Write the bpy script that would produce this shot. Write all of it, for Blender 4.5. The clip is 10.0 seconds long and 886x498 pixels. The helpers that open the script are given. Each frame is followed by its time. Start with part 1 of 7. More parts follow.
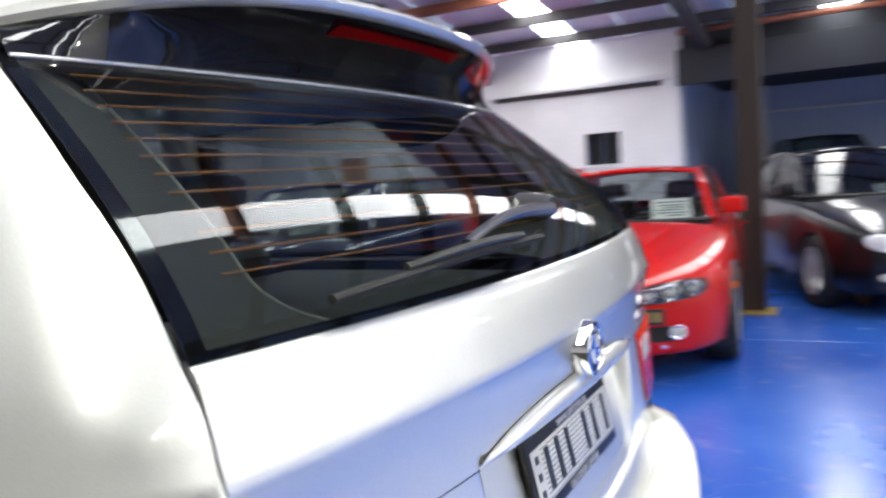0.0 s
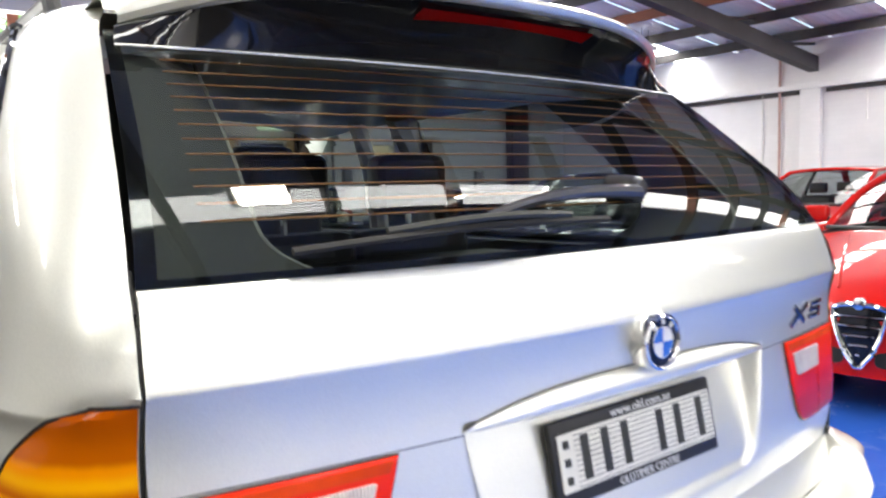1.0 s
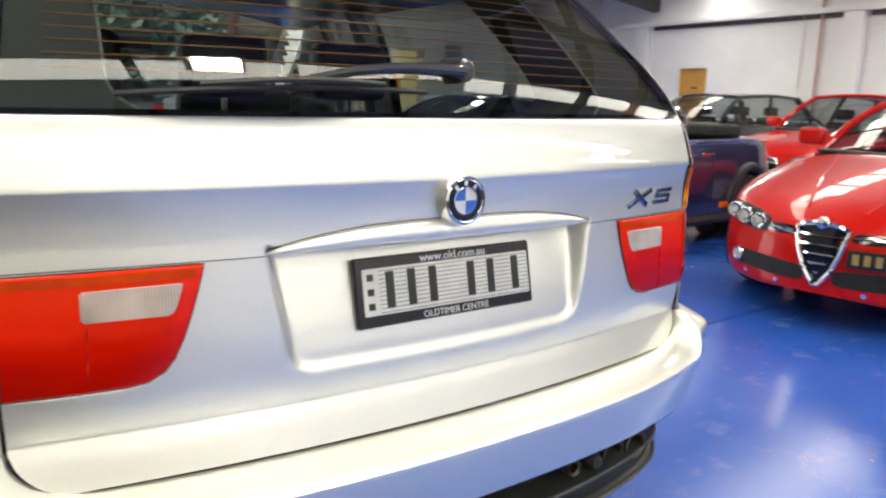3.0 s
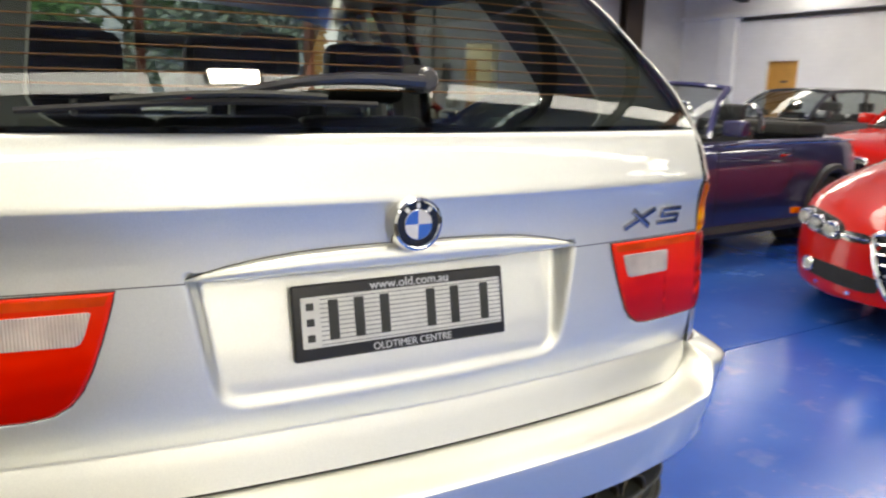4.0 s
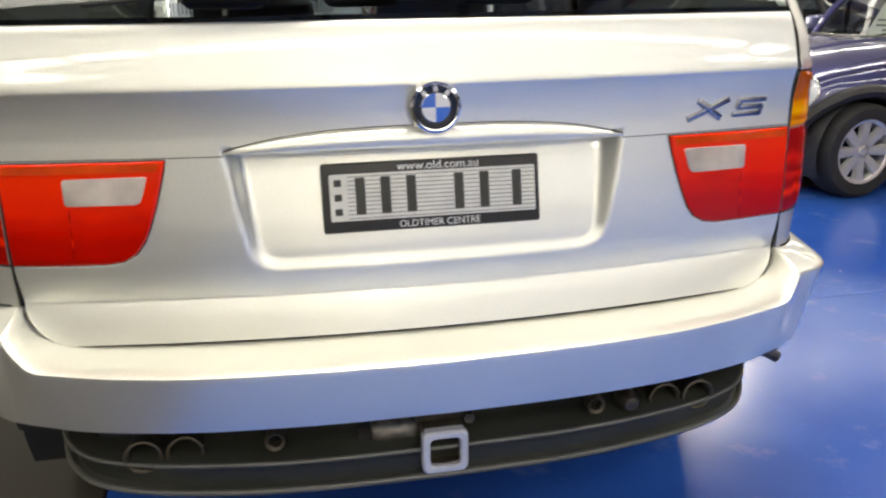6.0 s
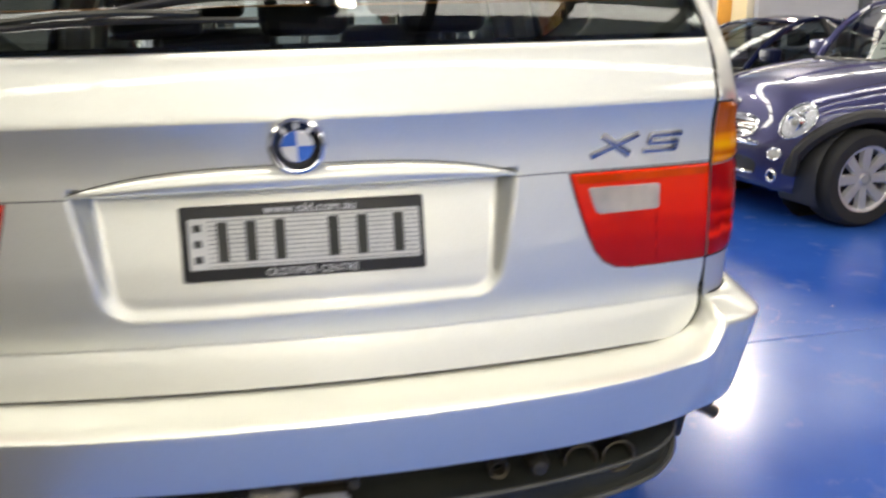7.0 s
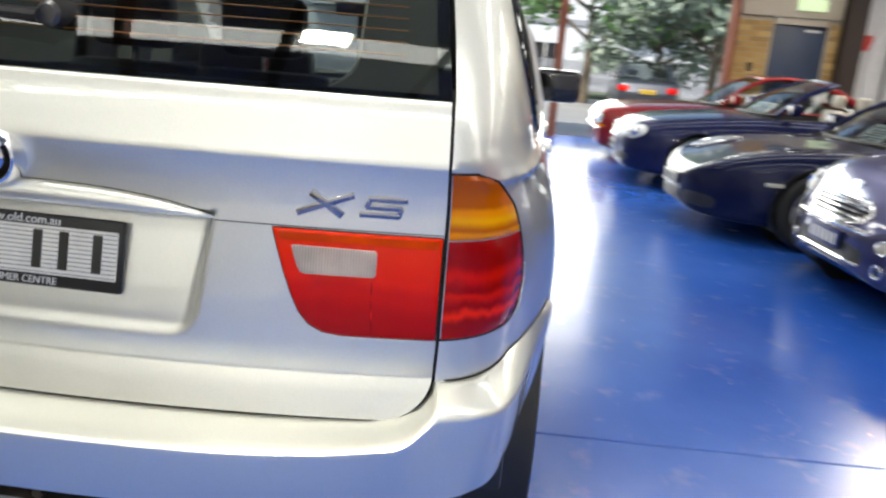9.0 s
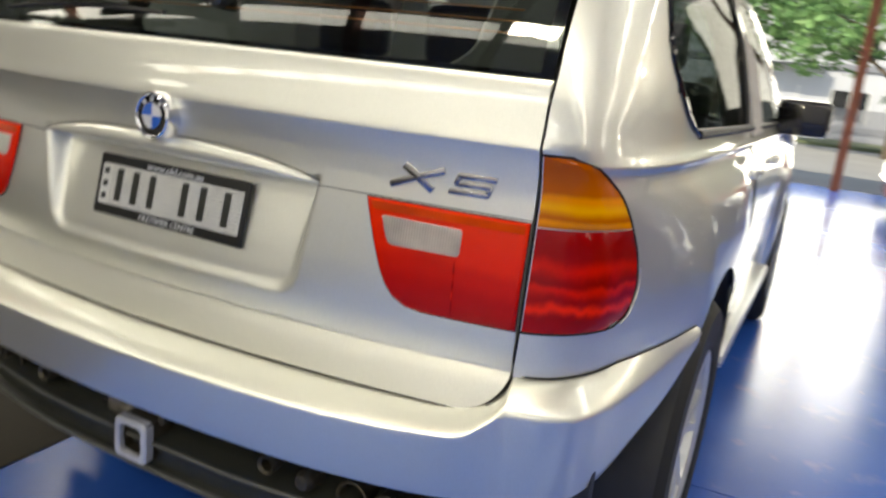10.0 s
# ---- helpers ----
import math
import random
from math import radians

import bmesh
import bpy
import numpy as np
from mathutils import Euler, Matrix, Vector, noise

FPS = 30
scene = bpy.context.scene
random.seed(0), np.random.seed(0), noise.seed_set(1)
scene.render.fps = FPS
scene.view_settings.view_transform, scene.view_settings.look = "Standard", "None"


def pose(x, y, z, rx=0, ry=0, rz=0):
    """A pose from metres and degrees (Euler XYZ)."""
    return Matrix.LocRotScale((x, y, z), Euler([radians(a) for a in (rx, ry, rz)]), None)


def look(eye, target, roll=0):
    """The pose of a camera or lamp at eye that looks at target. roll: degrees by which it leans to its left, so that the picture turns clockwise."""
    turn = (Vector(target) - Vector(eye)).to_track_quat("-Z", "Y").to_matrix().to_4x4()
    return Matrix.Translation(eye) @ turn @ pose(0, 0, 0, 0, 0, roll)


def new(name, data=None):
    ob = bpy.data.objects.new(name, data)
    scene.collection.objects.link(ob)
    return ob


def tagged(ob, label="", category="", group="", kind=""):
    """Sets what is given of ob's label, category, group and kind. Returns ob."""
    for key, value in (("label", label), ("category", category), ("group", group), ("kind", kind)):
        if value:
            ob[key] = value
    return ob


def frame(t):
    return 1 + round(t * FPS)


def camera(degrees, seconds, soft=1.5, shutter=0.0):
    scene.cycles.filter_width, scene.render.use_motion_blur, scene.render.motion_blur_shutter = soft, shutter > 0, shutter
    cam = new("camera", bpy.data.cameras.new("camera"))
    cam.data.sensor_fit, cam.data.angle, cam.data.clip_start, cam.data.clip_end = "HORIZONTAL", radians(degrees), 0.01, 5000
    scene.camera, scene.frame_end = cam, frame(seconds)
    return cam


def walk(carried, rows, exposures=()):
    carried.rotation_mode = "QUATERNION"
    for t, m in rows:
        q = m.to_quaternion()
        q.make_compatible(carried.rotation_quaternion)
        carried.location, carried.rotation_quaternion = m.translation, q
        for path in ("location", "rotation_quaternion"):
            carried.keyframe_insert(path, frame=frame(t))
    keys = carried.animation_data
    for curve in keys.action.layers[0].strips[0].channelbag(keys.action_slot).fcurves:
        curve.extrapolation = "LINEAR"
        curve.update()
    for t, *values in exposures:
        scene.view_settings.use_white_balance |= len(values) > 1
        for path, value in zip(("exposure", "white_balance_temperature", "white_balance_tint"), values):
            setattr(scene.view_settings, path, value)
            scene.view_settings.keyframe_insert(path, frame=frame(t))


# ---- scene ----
cam = camera(61.0, 10.0, 2.2, 0.7)
PATH = [
    (0, (-1.136, -0.305, 1.36), (0.615, 0.645, 1.181), -3.7),
    (0.5, (-0.983, -0.486, 1.332), (0.455, 0.89, 1.144), -2.5),
    (1, (-0.925, -0.616, 1.319), (0.3, 0.957, 1.154), -1.5),
    (1.5, (-0.99, -0.726, 1.295), (0.319, 0.764, 1.032), -0.8),
    (2, (-1.023, -0.808, 1.266), (0.385, 0.565, 0.902), -1.3),
    (2.5, (-0.926, -0.911, 1.258), (0.376, 0.55, 0.846), -0.7),
    (2.7, (-0.866, -0.989, 1.251), (0.351, 0.55, 0.863), -0.0),
    (3.8, (-0.572, -0.996, 1.291), (0.43, 0.682, 0.864), 2.3),
    (4, (-0.53, -0.996, 1.294), (0.413, 0.717, 0.876), 1.5),
    (4.5, (-0.442, -1.027, 1.291), (0.23, 0.794, 0.81), 0.2),
    (5, (-0.323, -1.11, 1.29), (0.099, 0.737, 0.65), 1.1),
    (5.2, (-0.303, -1.129, 1.287), (0.061, 0.706, 0.58), 0.8),
    (6.3, (-0.184, -1.187, 1.236), (0.153, 0.692, 0.638), -2.6),
    (6.5, (-0.152, -1.178, 1.246), (0.166, 0.703, 0.646), -4.2),
    (7, (0.044, -1.099, 1.242), (0.331, 0.801, 0.687), -1.5),
    (7.5, (0.195, -1.023, 1.276), (0.489, 0.892, 0.779), -1.4),
    (8, (0.477, -1.089, 1.293), (0.582, 0.855, 0.834), 1.5),
    (8.5, (0.652, -1.108, 1.297), (0.655, 0.831, 0.806), 1.9),
    (9, (0.832, -1.033, 1.295), (0.639, 0.893, 0.794), 4.7),
    (9.5, (0.97, -0.982, 1.275), (0.389, 0.871, 0.797), 3.1),
    (10, (1.099, -0.93, 1.22), (0.236, 0.814, 0.759), 6.4),
]
EXPOSURES = [(0, 1.7, 6650, 8), (1.0, 1.9, 7100, 8), (2.5, 1.6, 7600, 6), (4.5, 1.41, 8000, 5), (6.5, 1.28, 7850, 6), (7.5, 1.26, 7600, 6), (8.5, 1.26, 7100, 6), (9.5, 1.08, 7700, 3), (10, 1.0, 8200, 3)]
walk(cam, [(t, look(eye, target, roll)) for t, eye, target, roll in PATH], EXPOSURES)

# ---------------------------------------------------------------- world and light
world = bpy.data.worlds.new("world")
scene.world = world
world.use_nodes = True
wn = world.node_tree.nodes
sky = wn.new("ShaderNodeTexSky")
sky.sky_type, sky.sun_disc = "NISHITA", False
sky.sun_elevation, sky.sun_rotation = radians(48), radians(200)
world.node_tree.links.new(sky.outputs[0], wn["Background"].inputs[0])
wn["Background"].inputs[1].default_value = 0.15


def sun_lamp(strength, angle, eye, target, color):
    d = bpy.data.lights.new("sun", "SUN")
    d.energy, d.angle, d.color = strength, radians(angle), color
    o = new("sun", d)
    o.matrix_world = look(eye, target)
    return o


sun_lamp(2.6, 2, (-7, -10, 24), (0, 10, 0), (1.0, 0.96, 0.9))


def area(name, loc, target, sx, sy, watts, color=(1, 1, 1)):
    d = bpy.data.lights.new(name, "AREA")
    d.shape, d.size, d.size_y, d.energy, d.color = "RECTANGLE", sx, sy, watts, color
    o = new(name, d)
    o.matrix_world = look(loc, target)
    return o


# ---------------------------------------------------------------- mesh tools
def from_grid(rows, closed=False, flip=False, skip=None):
    """A bmesh of quads from rows of points; skip(i, j) leaves a quad out."""
    bm = bmesh.new()
    vs = [[bm.verts.new(p) for p in r] for r in rows]
    m = len(rows[0])
    for i in range(len(rows) - 1):
        for j in range(m if closed else m - 1):
            if skip and skip(i, j):
                continue
            k = (j + 1) % m
            q = [vs[i][j], vs[i][k], vs[i + 1][k], vs[i + 1][j]]
            try:
                bm.faces.new(q[::-1] if flip else q)
            except ValueError:
                pass
    lone = [v for v in bm.verts if not v.link_faces]
    for v in lone:
        bm.verts.remove(v)
    return bm


def part(name, bm, material, parent=None, label="", smooth=35):
    """Links a bmesh as one mesh object under a thing or a part."""
    me = bpy.data.meshes.new(name)
    bm.to_mesh(me)
    bm.free()
    me.materials.append(material)
    if smooth:
        for p in me.polygons:
            p.use_smooth = True
        me.set_sharp_from_angle(angle=radians(smooth))
    ob = new(name, me)
    if parent:
        ob.parent = parent
    if label:
        ob["label"] = label
    return ob


def empty(name, m=None):
    o = new(name)
    o.empty_display_size = 0.2
    if m:
        o.matrix_basis = m
    return o


def box(x0, x1, y0, y1, z0, z1, bevel=0.0, seg=2):
    bm = bmesh.new()
    bmesh.ops.create_cube(bm, size=1)
    for v in bm.verts:
        v.co = Vector(((x0 + x1) / 2 + v.co.x * (x1 - x0), (y0 + y1) / 2 + v.co.y * (y1 - y0), (z0 + z1) / 2 + v.co.z * (z1 - z0)))
    if bevel:
        bmesh.ops.bevel(bm, geom=bm.edges[:], offset=bevel, segments=seg, affect="EDGES", profile=0.6)
    return bm


def moved(bm, m):
    bmesh.ops.transform(bm, matrix=m, verts=bm.verts)
    return bm


def joined(*bms):
    out = bms[0]
    for b in bms[1:]:
        me = bpy.data.meshes.new("tmp")
        b.to_mesh(me)
        b.free()
        out.from_mesh(me)
        bpy.data.meshes.remove(me)
    return out


def lathe(profile, n=40, axis="x"):
    """Turns (radius, along) pairs round an axis."""
    rows = []
    for r, a in profile:
        row = []
        for k in range(n):
            c, s = math.cos(2 * math.pi * k / n) * r, math.sin(2 * math.pi * k / n) * r
            row.append({"x": (a, c, s), "y": (c, a, -s), "z": (c, s, a)}[axis])
        rows.append(row)
    return from_grid(rows, closed=True)


def tube(points, radius, n=8, closed=False, flat=1.0):
    """A round bar along points; radius may be a list."""
    pts = [Vector(p) for p in points]
    rows = []
    for i, p in enumerate(pts):
        a = pts[i - 1] if (i or closed) else p
        b = pts[(i + 1) % len(pts)] if (i < len(pts) - 1 or closed) else p
        d = (b - a).normalized()
        up = Vector((0, 0, 1)) if abs(d.z) < 0.9 else Vector((0, 1, 0))
        u = d.cross(up).normalized()
        w = u.cross(d)
        r = radius[i] if isinstance(radius, (list, tuple)) else radius
        rows.append([p + (u * math.cos(2 * math.pi * k / n) + w * math.sin(2 * math.pi * k / n) * flat) * r for k in range(n)])
    if closed:
        rows.append(rows[0])
    bm = from_grid(rows, closed=True)
    if not closed:
        for row in (rows[0], rows[-1]):
            bm.faces.new([bm.verts.new(p) for p in row])
    bmesh.ops.remove_doubles(bm, verts=bm.verts, dist=1e-6)
    bmesh.ops.recalc_face_normals(bm, faces=bm.faces)
    return bm


def catmull(pts, per=6):
    P = [np.array(p, float) for p in pts]
    P = [2 * P[0] - P[1]] + P + [2 * P[-1] - P[-2]]
    out = []
    for i in range(1, len(P) - 2):
        a, b, c, d = P[i - 1:i + 3]
        for k in range(per):
            t = k / per
            out.append(0.5 * (2 * b + (c - a) * t + (2 * a - 5 * b + 4 * c - d) * t * t + (3 * b - a - 3 * c + d) * t ** 3))
    out.append(P[-2])
    return out


def smooth_table(pairs):
    """A function through (x, y) pairs with no overshoot."""
    xs = np.array([p[0] for p in pairs], float)
    ys = np.array([p[1] for p in pairs], float)
    if xs[0] > xs[-1]:
        xs, ys = xs[::-1], ys[::-1]
    h = np.diff(xs)
    d = np.diff(ys) / h
    m = np.zeros(len(xs))
    m[0], m[-1] = d[0], d[-1]
    for i in range(1, len(xs) - 1):
        m[i] = 0 if d[i - 1] * d[i] <= 0 else 2 / (1 / d[i - 1] + 1 / d[i])

    def f(x):
        x = min(max(x, xs[0]), xs[-1])
        i = min(int(np.searchsorted(xs, x, side="right")) - 1, len(xs) - 2)
        t = (x - xs[i]) / h[i]
        return float((2 * t ** 3 - 3 * t * t + 1) * ys[i] + (t ** 3 - 2 * t * t + t) * h[i] * m[i] + (3 * t * t - 2 * t ** 3) * ys[i + 1] + (t ** 3 - t * t) * h[i] * m[i + 1])
    return f


def sstep(a, b, x):
    t = min(max((x - a) / (b - a), 0), 1)
    return t * t * (3 - 2 * t)


def solid(bm, thick):
    """Gives a sheet a thickness, away from its normals."""
    bmesh.ops.recalc_face_normals(bm, faces=bm.faces)
    bmesh.ops.solidify(bm, geom=bm.faces[:], thickness=thick)
    return bm


def text_part(name, words, size, m, material, parent, depth=0.0008, width=None, shear=0.0):
    """Raised lettering in the built-in font, made into a mesh; centred on m, width in metres if given."""
    cu = bpy.data.curves.new(name, "FONT")
    cu.body, cu.size, cu.extrude, cu.align_x, cu.align_y, cu.shear = words, size, depth, "CENTER", "CENTER", shear
    tmp = bpy.data.objects.new("tmp_text", cu)
    scene.collection.objects.link(tmp)
    dg = bpy.context.evaluated_depsgraph_get()
    dg.update()
    me = bpy.data.meshes.new_from_object(tmp.evaluated_get(dg))
    bpy.data.objects.remove(tmp)
    xs = [v.co.x for v in me.vertices]
    zs = [v.co.y for v in me.vertices]
    sx = width / (max(xs) - min(xs)) if width else 1
    cx, cz = (max(xs) + min(xs)) / 2, (max(zs) + min(zs)) / 2
    for v in me.vertices:
        v.co = m @ Vector(((v.co.x - cx) * sx, v.co.y - cz, v.co.z))
    me.materials.clear()
    me.materials.append(material)
    ob = new(name, me)
    if parent:
        ob.parent = parent
    return ob


# ---------------------------------------------------------------- materials
def nodes_of(name):
    m = bpy.data.materials.new(name)
    m.use_nodes = True
    nt = m.node_tree
    return m, nt, nt.nodes["Principled BSDF"]


def add(nt, kind, **values):
    n = nt.nodes.new(kind)
    for k, v in values.items():
        n.inputs[k].default_value = v
    return n


def noise_tex(nt, scale, detail=4, rough=0.55, coords="Object", stretch=None):
    tc = nt.nodes.new("ShaderNodeTexCoord")
    n = add(nt, "ShaderNodeTexNoise", Scale=scale, Detail=detail, Roughness=rough)
    if stretch:
        mp = nt.nodes.new("ShaderNodeMapping")
        mp.inputs["Scale"].default_value = stretch
        nt.links.new(tc.outputs[coords], mp.inputs[0])
        nt.links.new(mp.outputs[0], n.inputs["Vector"])
    else:
        nt.links.new(tc.outputs[coords], n.inputs["Vector"])
    return n


def ramp(nt, source, stops):
    r = nt.nodes.new("ShaderNodeValToRGB")
    e = r.color_ramp.elements
    while len(e) < len(stops):
        e.new(0.5)
    for k, (p, c) in enumerate(stops):
        e[k].position, e[k].color = p, (*c, 1) if len(c) == 3 else c
    nt.links.new(source, r.inputs[0])
    return r


def bump(nt, source, strength, dist, p):
    b = add(nt, "ShaderNodeBump", Strength=strength, Distance=dist)
    nt.links.new(source, b.inputs["Height"])
    nt.links.new(b.outputs[0], p.inputs["Normal"])
    return b


def surface(name, color, rough=0.5, metal=0.0, vary=0.15, scale=6.0, coat=0.0, grain=0.0, grain_scale=120, spec=0.5, fine=40.0):
    """A surface with variation at two scales and fine relief."""
    m, nt, p = nodes_of(name)
    p.inputs["Metallic"].default_value = metal
    p.inputs["Specular IOR Level"].default_value = spec
    p.inputs["Coat Weight"].default_value = coat
    p.inputs["Coat Roughness"].default_value = 0.04
    a, b = noise_tex(nt, scale), noise_tex(nt, fine, 2)
    mix = nt.nodes.new("ShaderNodeMath")
    mix.operation = "MULTIPLY_ADD"
    mix.inputs[1].default_value = 0.35
    nt.links.new(b.outputs[0], mix.inputs[0])
    nt.links.new(a.outputs[0], mix.inputs[2])
    lo = tuple(max(c * (1 - vary), 0) for c in color)
    hi = tuple(min(c * (1 + vary), 1) for c in color)
    r = ramp(nt, mix.outputs[0], [(0.4, lo), (0.95, hi)])
    nt.links.new(r.outputs[0], p.inputs["Base Color"])
    rr = add(nt, "ShaderNodeMapRange", **{"From Min": 0.3, "From Max": 1.0, "To Min": max(rough * 0.85, 0.02), "To Max": min(rough * 1.2, 1)})
    nt.links.new(mix.outputs[0], rr.inputs[0])
    nt.links.new(rr.outputs[0], p.inputs["Roughness"])
    if grain:
        g = noise_tex(nt, grain_scale, 3)
        bump(nt, g.outputs[0], grain, 0.004, p)
    return m


def car_paint(name, color, metal=0.0, rough=0.3, flake=0.0, dust=0.03, coat_ior=1.38):
    m, nt, p = nodes_of(name)
    p.inputs["Metallic"].default_value = metal
    p.inputs["Coat Weight"].default_value = 1.0
    p.inputs["Coat Roughness"].default_value = 0.03
    p.inputs["Roughness"].default_value = rough
    p.inputs["Specular IOR Level"].default_value = 0.12
    p.inputs["Coat IOR"].default_value = coat_ior
    a = noise_tex(nt, 900, 1)
    b = noise_tex(nt, 2.5, 5)
    lo = tuple(c * (1 - flake) for c in color)
    hi = tuple(min(c * (1 + flake), 1) for c in color)
    r = ramp(nt, a.outputs[0], [(0.3, lo), (0.7, hi)])
    mx = nt.nodes.new("ShaderNodeMix")
    mx.data_type = "RGBA"
    f = add(nt, "ShaderNodeMapRange", **{"From Min": 0.45, "From Max": 0.8, "To Min": 0.0, "To Max": dust})
    nt.links.new(b.outputs[0], f.inputs[0])
    nt.links.new(f.outputs[0], mx.inputs["Factor"])
    nt.links.new(r.outputs[0], mx.inputs["A"])
    mx.inputs["B"].default_value = (0.5, 0.48, 0.44, 1)
    nt.links.new(mx.outputs["Result"], p.inputs["Base Color"])
    rr = add(nt, "ShaderNodeMapRange", **{"From Min": 0.3, "From Max": 0.8, "To Min": 0.015, "To Max": 0.07})
    nt.links.new(b.outputs[0], rr.inputs[0])
    nt.links.new(rr.outputs[0], p.inputs["Coat Roughness"])
    return m


def tinted_glass(name, tint, gloss=0.02, strength=1.0):
    """A thin pane: tinted view through, mirror-like sheen by Fresnel."""
    m = bpy.data.materials.new(name)
    m.use_nodes = True
    nt = m.node_tree
    nt.nodes.clear()
    out = nt.nodes.new("ShaderNodeOutputMaterial")
    tr = nt.nodes.new("ShaderNodeBsdfTransparent")
    tr.inputs[0].default_value = (*tint, 1)
    gl = nt.nodes.new("ShaderNodeBsdfGlossy")
    gl.inputs["Roughness"].default_value = gloss
    gl.inputs[0].default_value = (strength, strength, strength, 1)
    lw = nt.nodes.new("ShaderNodeLayerWeight")
    lw.inputs[0].default_value = 0.5
    pw = nt.nodes.new("ShaderNodeMath")
    pw.operation = "POWER"
    pw.inputs[1].default_value = 5.0
    nt.links.new(lw.outputs["Facing"], pw.inputs[0])
    fr = nt.nodes.new("ShaderNodeMath")
    fr.operation = "MULTIPLY_ADD"
    fr.inputs[1].default_value, fr.inputs[2].default_value = 0.94, 0.045
    nt.links.new(pw.outputs[0], fr.inputs[0])
    mx = nt.nodes.new("ShaderNodeMixShader")
    nt.links.new(fr.outputs[0], mx.inputs[0])
    nt.links.new(tr.outputs[0], mx.inputs[1])
    nt.links.new(gl.outputs[0], mx.inputs[2])
    nt.links.new(mx.outputs[0], out.inputs[0])
    return m


def lens_plastic(name, color, see=0.55, rough=0.06, ribs=0.0, direction="Z", ribscale=160):
    """Moulded lamp lens: coloured clear plastic with fine ribs."""
    m, nt, p = nodes_of(name)
    p.inputs["Base Color"].default_value = (*color, 1)
    p.inputs["Roughness"].default_value = rough
    p.inputs["Transmission Weight"].default_value = see
    p.inputs["IOR"].default_value = 1.49
    p.inputs["Coat Weight"].default_value = 0.0
    p.inputs["Specular IOR Level"].default_value = 0.28
    n = noise_tex(nt, 14, 3)
    r = ramp(nt, n.outputs[0], [(0.35, tuple(c * 0.72 for c in color)), (0.75, tuple(min(c * 1.15, 1) for c in color))])
    nt.links.new(r.outputs[0], p.inputs["Base Color"])
    if ribs:
        tc = nt.nodes.new("ShaderNodeTexCoord")
        w = add(nt, "ShaderNodeTexWave", Scale=ribscale)
        w.wave_type, w.bands_direction = "BANDS", direction
        nt.links.new(tc.outputs["Object"], w.inputs["Vector"])
        bump(nt, w.outputs["Fac"], ribs, 0.002, p)
    return m


def glow(name, color, strength):
    m, nt, p = nodes_of(name)
    p.inputs["Emission Color"].default_value = (*color, 1)
    p.inputs["Emission Strength"].default_value = strength
    p.inputs["Base Color"].default_value = (*color, 1)
    return m


SILVER = car_paint("silver_metallic_paint", (0.84, 0.84, 0.765), 0.78, 0.40, 0.07, 0.02, 1.5)
RED = car_paint("red_paint", (0.50, 0.006, 0.003), 0.0, 0.35, 0.02, 0.0, 1.30)
DARKRED = car_paint("dark_red_paint", (0.22, 0.012, 0.014), 0.2, 0.35, 0.05, 0.01)
INDIGO = car_paint("grey_violet_metallic_paint", (0.052, 0.053, 0.140), 0.70, 0.34, 0.25, 0.012, 1.75)
NAVY = car_paint("navy_paint", (0.008, 0.012, 0.060), 0.3, 0.3, 0.2, 0.002, 1.28)
MIDNIGHT = car_paint("dark_blue_paint", (0.005, 0.008, 0.038), 0.25, 0.3, 0.2, 0.002, 1.26)
BLACKPAINT = car_paint("black_paint", (0.006, 0.006, 0.008), 0.1, 0.3, 0.1, 0.003)
GREYPAINT = car_paint("dark_grey_paint", (0.05, 0.055, 0.07), 0.6, 0.3, 0.2)
CHROME = surface("chrome", (0.82, 0.82, 0.82), 0.06, 1.0, 0.03, 8)
ALLOY = surface("alloy_wheel_metal", (0.66, 0.66, 0.65), 0.30, 0.55, 0.08, 9)
RUBBER = surface("tyre_rubber", (0.018, 0.018, 0.018), 0.75, 0, 0.25, 12, grain=0.25, grain_scale=90)
TRIM = surface("black_plastic_trim", (0.017, 0.017, 0.018), 0.45, 0, 0.25, 14, grain=0.2, grain_scale=400)
WIPERBLACK = surface("gloss_black_wiper", (0.030, 0.030, 0.032), 0.30, 0, 0.2, 14, coat=1.0)
# lettering chrome, its colour darkened to stand in for dark reflections
DARKCHROME = surface("darkened_chrome", (0.37, 0.37, 0.40), 0.10, 1.0, 0.05, 8)
GLOSSBLACK = surface("gloss_black_plastic", (0.008, 0.008, 0.009), 0.08, 0, 0.2, 6, coat=0.3)
APRON = surface("grey_black_apron_plastic", (0.028, 0.029, 0.022), 0.33, 0, 0.3, 7, grain=0.25, grain_scale=350)
# paler copy of the apron plastic, putting the ridge highlights into the colour
RIDGE = surface("pale_highlight_plastic", (0.10, 0.10, 0.085), 0.35, 0, 0.3, 9, grain=0.2, grain_scale=300)
GAP = surface("dark_panel_gap", (0.012, 0.011, 0.010), 0.8, 0, 0.2, 9)
DARKMETAL = surface("dirty_steel", (0.10, 0.085, 0.06), 0.5, 0.7, 0.4, 25, grain=0.3)
PIPE = surface("tarnished_exhaust_steel", (0.20, 0.185, 0.16), 0.4, 0.8, 0.4, 40, grain=0.2)
HITCHPAINT = surface("worn_silver_steel", (0.62, 0.62, 0.63), 0.35, 0.4, 0.15, 30, grain=0.15)
